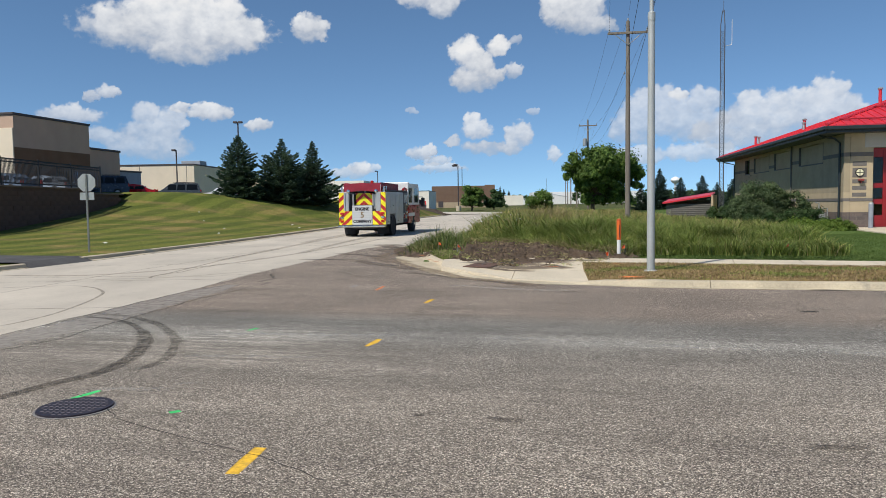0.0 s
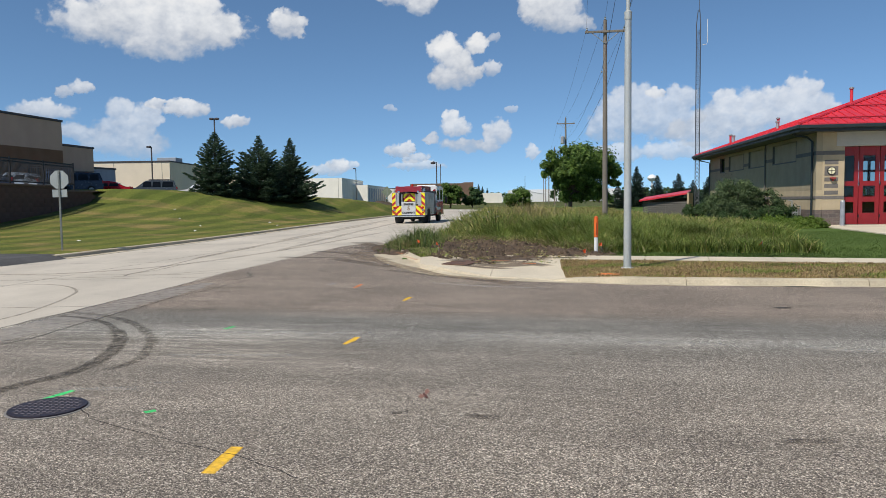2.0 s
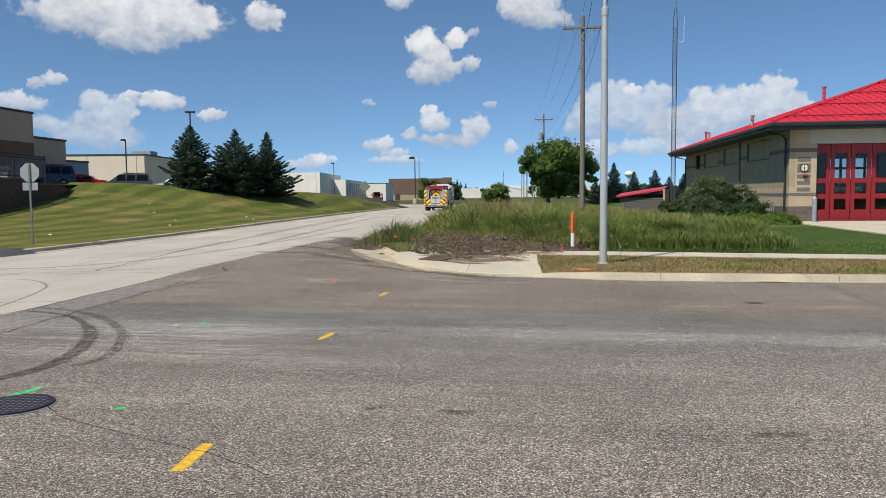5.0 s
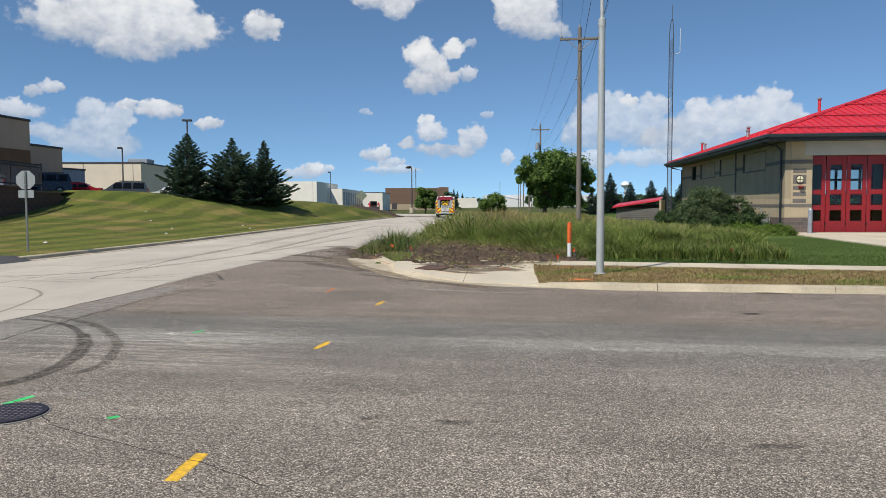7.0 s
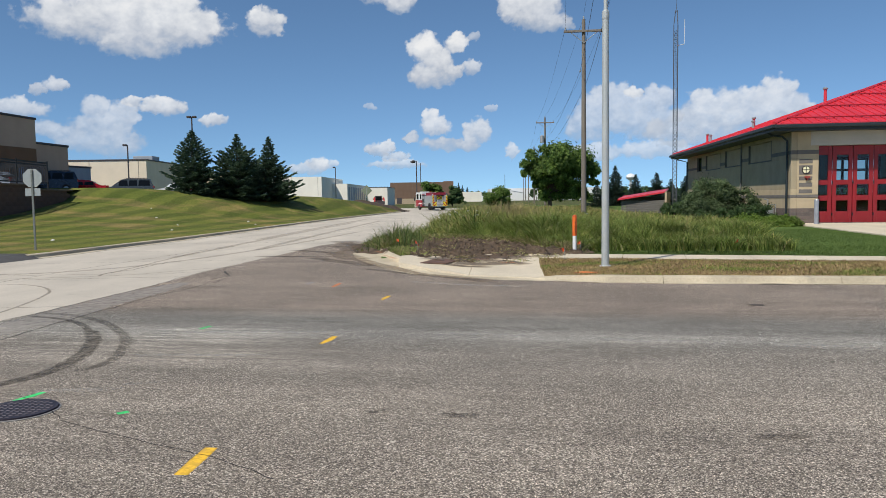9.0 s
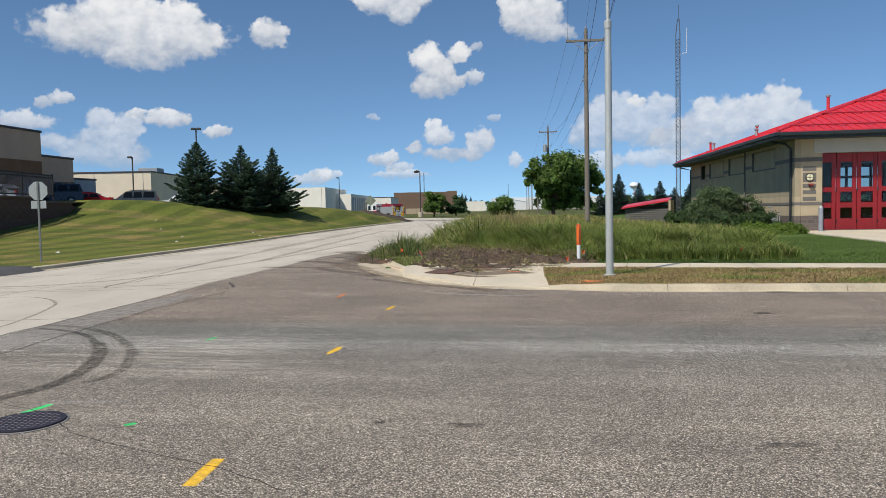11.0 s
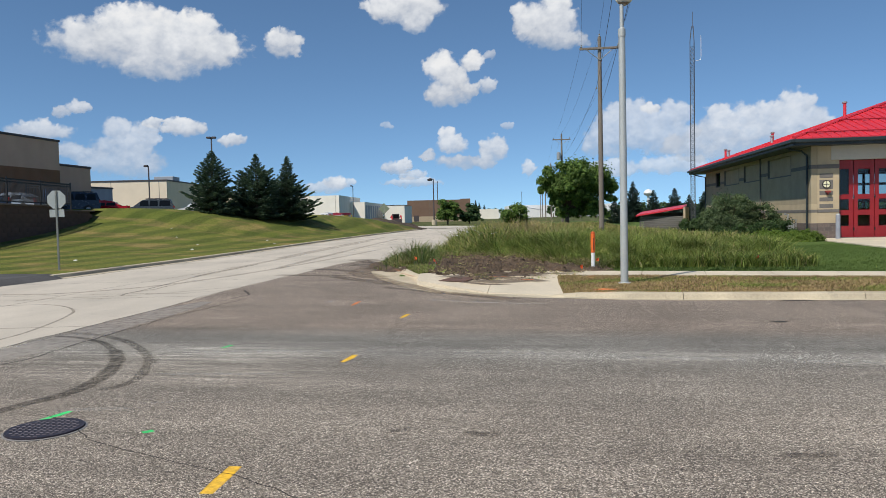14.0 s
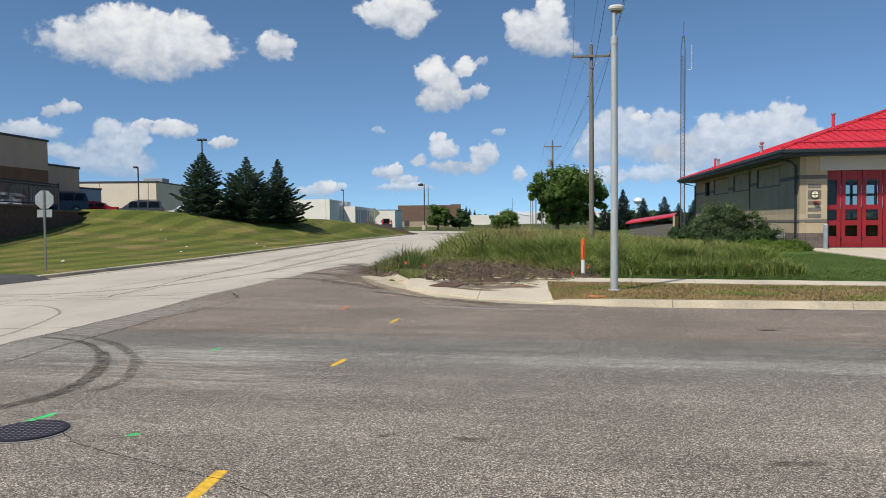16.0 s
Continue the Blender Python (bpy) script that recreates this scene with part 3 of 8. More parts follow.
# kerbs
def kerb(name, line, label, side=1.0, h=0.14, gutter=0.3, top=0.16, drop=None, joint=3.0):
    """Kerb and gutter pieces along a line, its street edge; side: where the raised part lies; gutter and drop may follow x."""
    run = thing(name, label, "kerb", kind="structure")
    pts = [Vector((p[0], p[1])) for p in line]

    def profile(x):
        g = lerp_line(gutter, x) if isinstance(gutter, list) else gutter
        return [(0.0, 0.008), (g, 0.016), (g + 0.03, None), (g + 0.07, None), (g + 0.07 + top, None), (g + 0.075 + top, -0.1)]

    far, piece = 0.0, Shape()
    rings = []

    def close(rings):
        if len(rings) < 2:
            return
        piece = Shape()
        m = 6
        for r in rings:
            piece.v += r
        for i in range(len(rings) - 1):
            for j in range(m - 1):
                q = (i * m + j, i * m + j + 1, (i + 1) * m + j + 1, (i + 1) * m + j)
                piece.f.append(q if side > 0 else q[::-1])
        piece.f += [tuple(range(m)), tuple(range((len(rings) - 1) * m, len(rings) * m))[::-1]]
        part("kerb_piece", piece, M_KERB, run)

    for i, p in enumerate(pts):
        way = (pts[min(i + 1, len(pts) - 1)] - pts[max(i - 1, 0)]).normalized()
        nrm = Vector((-way.y, way.x)) * side
        hh = h if drop is None else h * lerp_line(drop, p.x)
        ring = []
        for k, (d, z) in enumerate(profile(p.x)):
            z = (hh - 0.02 if k == 2 else hh) if z is None else z
            c = p + nrm * d
            ring.append((c.x, c.y, max(z, 0.02) if k in (2, 3, 4) else z))
        rings.append(ring)
        far += (pts[min(i + 1, len(pts) - 1)] - p).length
        if far > joint:
            close(rings)
            rings = [[(a + way.x * 0.012, b + way.y * 0.012, c) for a, b, c in ring]]
            far = 0.0
    close(rings)
    return run


def dense(line, step):
    out = []
    for p, q in zip(line, line[1:]):
        p, q = Vector(p), Vector(q)
        n = max(1, round((q - p).length / step))
        out += [p + (q - p) * i / n for i in range(n)]
    return out + [Vector(line[-1])]


kl = dense([(kerb_left(y), y) for y in (22.9, 23.85, 27.4, 31.8, 39.2, 51.2, 59, 77.3, 93.3, 104)] + [(1.35, 107), (1.2, 109.5), (0.2, 111.5), (-2, 113)], 1.5)
kerb("kerb_west", kl, "weathered concrete kerb beside the lawn", 1.0, 0.13, 0.32)
kerb("kerb_southwest", dense([(-23, -60), (-14.8, 0), (-11.94, 19.4), (-11.7, 20.4)], 2.0), "weathered concrete kerb at the road side", 1.0, 0.13, 0.1)
rimd = smooth_line(rim[1:10], 5)[:-1] + dense(rim[9:], 0.8)
kerb("kerb_corner", rimd, "rounded concrete corner kerb with orange sprayed marks", 1.0, 0.125, [(-1.5, 0.6), (-1.28, 0.78), (-0.9, 0.8), (-0.3, 0.55), (0.6, 0.35), (2.0, 0.24), (3.2, 0.14)], 0.2,
     [(-1.5, 0.2), (-1.2, 0.7), (-0.95, 0.9), (-0.4, 0.9), (0.3, 0.12), (2.6, 0.12), (3.3, 1.0)])
# right kerb of the concrete street, mostly hidden by grass
kerb("kerb_east", dense([(lerp_line(ROAD_R, y), y) for y in (115, 91, 72, 45, 30, 26)], 3.0), "concrete kerb half hidden by tall grass", 1.0, 0.13, 0.3)

# turf meeting the back of the west kerbs
for ya, yb in ((23.2, 107), (-60, 20.3)):
    strip = Shape()
    n_ = int((yb - ya) / 1.0)
    for i in range(n_ + 1):
        y_ = ya + (yb - ya) * i / n_
        for d_, dz_ in ((0.5 if ya > 0 else 0.28, 0.0), (1.2, 0.005), (2.0, 0.012), (3.0, -0.03)):
            x_ = kerb_left(y_) - d_
            strip.v.append((x_, y_, (0.118 if d_ < 1 else height(x_, y_)) + dz_))
    for i in range(n_):
        for j in range(3):
            strip.f.append((4 * i + j, 4 * i + 4 + j, 4 * i + 5 + j, 4 * i + 1 + j))
    tagged(part("lawn_edge", strip, M_LAWN, smooth=True), "mown turf edge behind the concrete kerb", "lawn", kind="structure")

# dark asphalt footpath meeting the street on the west side
s = Shape()
s.add([(-11.72, 20.4, 0.0), (-11.12, 22.95, 0.0), (-11.65, 23.2, 0.15), (-12.2, 20.7, 0.14), (-14.8, 24.0, 0.155), (-14.9, 21.2, 0.15), (-45, 27.0, 0.17), (-45, 23.5, 0.17)], [(0, 3, 2, 1), (3, 5, 4, 2), (5, 7, 6, 4)])
tagged(part("footpath", s, M_OLD_ASPHALT), "dark patched asphalt footpath sloping to the street", "path", kind="structure")

# verge, walk and ramp at the corner
def slab(name, poly, z0, z1, material, label, category, parent=None):
    ob = part(name, Shape().prism(poly, z0, z1), material, parent)
    if parent is None:
        tagged(ob, label, category, kind="structure")
    return ob


def ramp_z(y):
    """Height of the ramp between gutter and pavement."""
    return 0.03 + 0.115 * min(1.0, max(0.0, (y - 14.9) / 3.2))


pav = thing("pavement", "pale concrete pavement in square panels", "pavement", kind="structure")
for i in range(30):
    m = pose(3.95, 17.75, 0, 0, 0, -19.6)
    slab_s = Shape().prism([(1.5 * i + 0.008, 0), (1.5 * i + 1.492, 0), (1.5 * i + 1.492, 1.25), (1.5 * i + 0.008, 1.25)], 0.02, 0.165, m)
    part("panel", slab_s, M_WALK, pav)
for poly in ([(1.45, 15.22), (2.92, 14.44), (3.2, 16.3), (1.75, 17.2)], [(1.75, 17.22), (3.2, 16.32), (3.52, 18.1), (2.1, 19.0)], [(3.53, 18.12), (3.94, 17.76), (4.36, 18.93), (2.4, 19.8), (2.1, 19.03)], [(-0.05, 17.7), (1.44, 15.23), (1.74, 17.2), (0.75, 20.0), (0.02, 19.6)]):
    s = Shape()
    zs = [ramp_z(y) for _, y in poly]
    s.add([(a, b, z) for (a, b), z in zip(poly, zs)] + [(a, b, -0.05) for a, b in poly], [(0, 1, 2, 3, 4)[:len(poly)]] + [(i, len(poly) + i, len(poly) + (i + 1) % len(poly), (i + 1) % len(poly)) for i in range(len(poly))])
    part("ramp_panel", s, M_WALK, pav)
def verge_z(x, y):
    """Height of the verge: flush with the ramp at its end, then a little proud of the kerb."""
    x0 = 2.94 + 0.58 * max(0.0, min(1.0, (y - 14.4) / 3.6))
    w = max(0.0, min(1.0, 1 - (x - x0) / 1.4)) ** 1.4
    z = 0.122 + 0.022 * min(1.0, max(0.0, (y - lerp_line(KERB_R, x) - 0.4) / 0.7)) + 0.016 * noise.noise((x, y, 3))
    return z * (1 - w) + (ramp_z(y) + 0.01) * w


dry = Shape()
nx, nj = 70, 11
for i in range(nx + 1):
    for j in range(nj):
        k_ = max(0, min(8, j - 1))
        x0_ = 2.94 + 0.58 * k_ / 8
        xx = x0_ + 40 * (max(0, i - 1) / nx) ** 1.6
        a, b = lerp_line(KERB_R, xx) + 0.39, 17.74 - 0.356 * (xx - 3.95)
        yy = a + (b - a) * k_ / 8
        zz = verge_z(xx, yy)
        if j in (0, nj - 1):
            zz = -0.1
        elif i == 0:
            xx, zz = xx - 0.1, ramp_z(yy) - 0.004
        dry.v.append((xx, yy, zz))
for i in range(nx):
    for j in range(nj - 1):
        dry.f.append((i * nj + j, (i + 1) * nj + j, (i + 1) * nj + j + 1, i * nj + j + 1))
tagged(part("verge", dry, M_DRY, smooth=True), "dry straw-coloured grass verge between kerb and pavement", "verge", kind="structure")

# rounded end of the corner kerb, bare of turf
tagged(part("kerb_end", Shape().tube([(-0.64, 24.2, -0.16), (-0.58, 23.6, -0.06), (-0.42, 21.7, -0.05), (-0.22, 20.5, -0.05), (0.03, 19.3, -0.055), (0.30, 18.4, -0.1)], [0.12, 0.19, 0.195, 0.195, 0.19, 0.17], 18), M_KERB, smooth=True), "rounded worn concrete kerb end at the corner", "kerb", kind="structure")

# dug-up earth at the corner
earth = Shape()
outline = [(-0.15, 21.80), (-0.2, 23.6), (0.6, 26.3), (2.1, 26.6), (3.9, 24.6), (4.9, 22.2), (5.0, 20.4), (3.9, 19.0), (3.0, 18.1), (2.2, 17.8), (1.45, 18.4), (0.75, 19.9)]
cx, cy = 2.2, 21.6
rim = [(math.atan2(p.y - cy, p.x - cx), math.hypot(p.x - cx, p.y - cy)) for p in dense(outline + outline[:1], 0.16)]
rim_a, rim_r = np.array([q[0] for q in rim]), np.array([q[1] for q in rim])


def under_earth(x, y):
    return ramp_z(y) + 0.004


def earth_height(x, y):
    """Thickness of the loose soil; below nought the ground shows."""
    da = np.abs((rim_a - math.atan2(y - cy, x - cx) + math.pi) % math.tau - math.pi)
    u = math.hypot(x - cx, y - cy) / rim_r[int(da.argmin())]
    if u > 1.25:
        return -0.2
    big = noise.fractal((x * 1.3, y * 1.0, 3.0), 0.8, 2.0, 3)
    fine = noise.fractal((x * 4.2, y * 3.2, 1.0), 0.75, 2.1, 4)
    front = ease((19.6 - y) / 1.6)
    body = 0.075 * ease((1.12 - u) / 0.5) * (1 - 0.75 * front) + 0.07 * ease((y - 21.5) / 3.0) * ease((1.0 - u) / 0.35)
    return body - 0.035 + (0.085 - 0.05 * front) * big + (0.085 - 0.055 * front) * fine


nx_, ny_ = 150, 220
for j in range(ny_ + 1):
    for i in range(nx_ + 1):
        x, y = -0.6 + 6.0 * i / nx_, 16.6 + 10.4 * j / ny_
        earth.v.append((x, y, under_earth(x, y) + max(-0.06, earth_height(x, y))))
for j in range(ny_):
    for i in range(nx_):
        a = j * (nx_ + 1) + i
        q4 = (a, a + 1, a + nx_ + 2, a + nx_ + 1)
        if max(earth.v[k][2] - under_earth(*earth.v[k][:2]) for k in q4) > -0.055:
            earth.f.append(q4)
tagged(part("dug_earth", earth, M_DIRT, smooth=False), "dark freshly dug earth thinning out over the concrete", "earth", kind="stuff")

# soil spilled off the kerb's tip onto the road edge
spill = Shape()
for j in range(41):
    for i in range(31):
        u_, w_ = i / 30 * 2 - 1, j / 40 * 2 - 1
        x_, y_ = -0.85 + 0.85 * u_ - 0.35 * w_, 24.6 + 2.7 * w_
        edge_ = 1 - (u_ * u_ + w_ * w_)
        z_ = 0.02 + 0.075 * min(1.0, edge_ * 1.6) + 0.06 * noise.fractal((x_ * 2.6, y_ * 1.8, 6.0), 0.75, 2.0, 4)
        spill.v.append((x_, y_, min(z_, 0.13) if edge_ > 0 else -0.03))
for j in range(40):
    for i in range(30):
        a_ = j * 31 + i
        spill.f.append((a_, a_ + 1, a_ + 32, a_ + 31))
tagged(part("spilled_earth", spill, M_DIRT), "dark soil spilled over the kerb end", "earth", kind="stuff")

# loose clods on and round it
rc = random.Random(12)
clods = Shape()
for _ in range(1900):
    p_ = Vector((rc.uniform(-0.1, 5.0), rc.uniform(16.9, 26.4)))
    h_ = earth_height(p_.x, p_.y)
    if h_ < -0.03 or (p_.y < 18.6 and rc.random() < 0.5):
        continue
    r_ = rc.uniform(0.015, 0.075) * (0.55 if p_.y < 18.8 else 1.0)
    z_ = under_earth(p_.x, p_.y) + max(0.0, h_)
    ring_ = [(p_.x + r_ * math.cos(k) * rc.uniform(0.7, 1.2), p_.y + r_ * math.sin(k) * rc.uniform(0.7, 1.2), z_ + rc.uniform(-0.02, 0.02)) for k in (0, 1.26, 2.51, 3.77, 5.03)]
    clods.add(ring_ + [(p_.x + rc.uniform(-0.3, 0.3) * r_, p_.y, z_ + r_ * rc.uniform(0.7, 1.4))], [(0, 1, 5), (1, 2, 5), (2, 3, 5), (3, 4, 5), (4, 0, 5)])
tagged(part("earth_clods", clods, M_DIRT), "loose dark clods lying on the dug earth", "earth", kind="stuff")

# manhole
def manhole():
    mh = thing("manhole_cover", "round dark cast-iron manhole cover with raised studs", "manhole cover", pose(-3.06, 5.89, 0.004))
    iron = plain("cast_iron", (0.055, 0.047, 0.06), 0.55, 0.6, 0.25, 6, 60, "obj")
    part("rim", Shape().lathe([(0.308, 0.0), (0.311, 0.005), (0.294, 0.008), (0.293, 0.002)], 40), plain("ring_mortar", (0.22, 0.21, 0.2), 0.9, 0, 0.25, 9, 60), mh, "worn concrete collar")
    part("cover", Shape().lathe([(0.29, 0.00), (0.29, 0.02), (0.28, 0.02)], 40), iron, mh)
    wear = plain("worn_iron", (0.085, 0.075, 0.088), 0.6, 0.3, 0.2, 9, 60)
    stud = Shape().box(-0.017, 0.017, -0.009, 0.009, 0.018, 0.024, 0.003).mesh("stud", wear)
    for i in range(-5, 6):
        for j in range(-5, 6):
            if i * i + j * j < 27:
                ob = new("stud", stud)
                ob.parent = mh
                ob.matrix_basis = pose(i * 0.048, j * 0.048, 0)


manhole()
# corner inlet plate and street drains
tagged(part("tactile_plate", Shape().box(-0.35, 0.35, -0.4, 0.4, 0, 0.02, 0.004), plain("rusted_plate", (0.15, 0.085, 0.06), 0.8, 0.3, 0.3, 6, 40), at=pose(0.98, 17.75, 0.118, 2, 0, -30)), "rust-red tactile plate set in the ramp", "tactile plate")
M_SOIL2 = make_mark("gutter_dirt", (0.14, 0.105, 0.075), 0.75, 4)
M_SOIL3 = make_mark("tracked_soil", (0.065, 0.052, 0.042), 0.66, 3.0, (0.9, 1.2, 1))
M_SOIL = make_mark("soil_smear", (0.085, 0.06, 0.042), 0.95, 4, (0.6, 2.0, 1))
for line, w_ in (([(0.7, 18.7), (1.4, 18.1), (2.3, 17.7)], 1.1), ([(1.3, 19.2), (2.2, 18.5), (3.3, 18.2)], 1.1), ([(1.2, 17.5), (1.9, 17.0), (2.7, 17.2)], 0.8), ([(1.5, 18.2), (2.5, 17.5), (2.95, 16.7)], 0.5), ([(1.0, 17.2), (1.5, 16.6), (2.1, 16.4)], 0.3), ([(2.4, 18.9), (3.3, 18.6), (4.1, 18.4)], 0.5)):
    pts_ = dense(line, 0.3)
    ob_ = ribbon("soil_smear", pts_, w_, M_SOIL, "dark soil smeared over the concrete ramp", "soil", 0.0)
    for v_ in ob_.data.vertices:
        v_.co.z = ramp_z(v_.co.y) + 0.007
for line, w_ in (([(-1.3, 20.6), (-0.5, 18.2), (0.6, 15.8), (1.9, 14.1)], 0.5), ([(-1.6, 24.4), (-1.9, 22.4), (-1.2, 20.2)], 0.9)):
    ribbon("soil_smear", dense(line, 0.3), w_, M_SOIL2, "thin dirt washed along the gutter", "soil", 0.0135)
for line, w_ in (([(-2.3, 26.6), (-1.7, 25.4), (-1.25, 23.6)], 1.6), ([(-2.4, 29.8), (-1.7, 27.8), (-0.9, 25.2)], 1.8), ([(-1.5, 27.6), (-1.1, 26.0), (-0.95, 24.2)], 0.5), ([(-3.6, 24.6), (-2.6, 23.6), (-1.9, 22.6)], 0.7), ([(-4.4, 22.2), (-3.0, 21.6), (-1.9, 21.2)], 0.6), ([(-2.6, 21.2), (-1.6, 19.6), (-0.6, 18.0)], 0.8), ([(-0.9, 17.4), (0.3, 15.9), (1.6, 14.4)], 0.4)):
    ribbon("soil_smear", dense(line, 0.3), w_ * 0.7, M_SOIL3, "dark soil tracked over the street's edge", "soil", 0.0145)
ribbon("lime_streak", dense([(0.15, 14.5), (1.2, 13.75), (2.4, 13.2)], 0.3), 0.2, make_mark("lime_wash", (0.42, 0.40, 0.36), 0.4, 3), "pale washed-out streak along the gutter", "stain", 0.0125)
ribbon("tar_patch", [(6.5, 12.86), (6.65, 12.84), (6.85, 12.80), (7.05, 12.75), (7.2, 12.72)], [0.08, 0.16, 0.2, 0.14, 0.08], M_TAR, "dark oil stain at the gutter", "stain", 0.0175)
M_SPOT = make_mark("dark_spot", (0.05, 0.044, 0.04), 0.6, 9, (1, 2, 1))
for line, w_ in (([(-0.28, 5.55), (-0.15, 5.54), (-0.05, 5.6)], 0.10), ([(0.30, 5.44), (0.45, 5.38), (0.60, 5.36)], 0.13), ([(2.4, 4.7), (2.62, 4.66), (2.8, 4.7)], 0.12)):
    ribbon("stain", dense(line, 0.08), w_, M_SPOT, "dark worn spot in the asphalt", "stain", 0.0112)
M_PALE = make_mark("dust_pale", (0.42, 0.40, 0.365), 0.34, 9, (0.5, 4, 1))
for line, w_ in (([(-3.3, 6.45), (-2.9, 6.5), (-2.45, 6.45)], 0.16), ([(-2.6, 6.65), (-2.2, 6.7)], 0.1), ([(-2.9, 7.95), (-2.2, 7.85), (-1.3, 7.75)], 0.14), ([(-3.0, 9.3), (-1.8, 9.15), (-0.6, 9.0)], 0.22), ([(0.4, 8.78), (1.0, 8.66), (1.6, 8.45)], 0.25), ([(2.3, 8.15), (3.0, 7.95), (3.6, 7.8)], 0.22), ([(4.0, 7.68), (4.6, 7.45), (5.2, 7.3)], 0.25)):
    ribbon("lime_streak", dense(line, 0.2), w_, M_PALE, "pale dusty streak worn along the lane", "stain", 0.0105)
ribbon("tar_patch", [(5.18, 10.45), (5.26, 10.43), (5.36, 10.41), (5.46, 10.40)], 0.18, M_TAR, "small dark patch on the asphalt", "stain", 0.0115)

# ---- clouds: soft glowing sheets far behind everything, light and shade painted in ----
def make_cloud_mat():
    mt, nt, bs = base_mat("cloud")
    out = nt.nodes["Material Output"]
    nt.nodes.remove(bs)
    at = nt.nodes.new("ShaderNodeAttribute")
    at.attribute_name = "cover"
    tone = nt.nodes.new("ShaderNodeAttribute")
    tone.attribute_name = "tone"
    fine = noise_node(nt, 0.02, 6, rough=0.54)
    ad = nt.nodes.new("ShaderNodeMath")
    ad.operation = "MULTIPLY_ADD"
    nt.links.new(fine, ad.inputs[0])
    ad.inputs[1].default_value = 0.32
    nt.links.new(at.outputs["Fac"], ad.inputs[2])
    a = ramp(nt, ad.outputs[0], (0.25, 0.0), (0.41, 0.20), (0.63, 0.70), (0.91, 0.97))
    a = mix(nt, a, ramp(nt, tone.outputs["Fac"], (0.05, 0.6), (0.5, 1.0)), 1.0, "MULTIPLY")
    veil = nt.nodes.new("ShaderNodeAttribute")
    veil.attribute_name = "veil"
    a = mix(nt, a, veil.outputs["Fac"], 1.0, "MULTIPLY")
    em = nt.nodes.new("ShaderNodeEmission")
    # sunlit white and shaded grey are put into the glow, by tone
    col = ramp(nt, tone.outputs["Fac"], (0.0, (0.36, 0.43, 0.53)), (0.45, (0.53, 0.57, 0.64)), (0.8, (0.76, 0.78, 0.81)), (1.0, (0.88, 0.88, 0.88)))
    col = mix(nt, col, ramp(nt, noise_node(nt, 0.006, 5), (0.3, 0.96), (0.7, 1.03)), 1.0, "MULTIPLY")
    nt.links.new(col, em.inputs[0])
    tr = nt.nodes.new("ShaderNodeBsdfTransparent")
    mx = nt.nodes.new("ShaderNodeMixShader")
    nt.links.new(a, mx.inputs[0])
    nt.links.new(tr.outputs[0], mx.inputs[1])
    nt.links.new(em.outputs[0], mx.inputs[2])
    nt.links.new(mx.outputs[0], out.inputs["Surface"])
    return mt


M_CLOUD = make_cloud_mat()
FAR = 3600.0


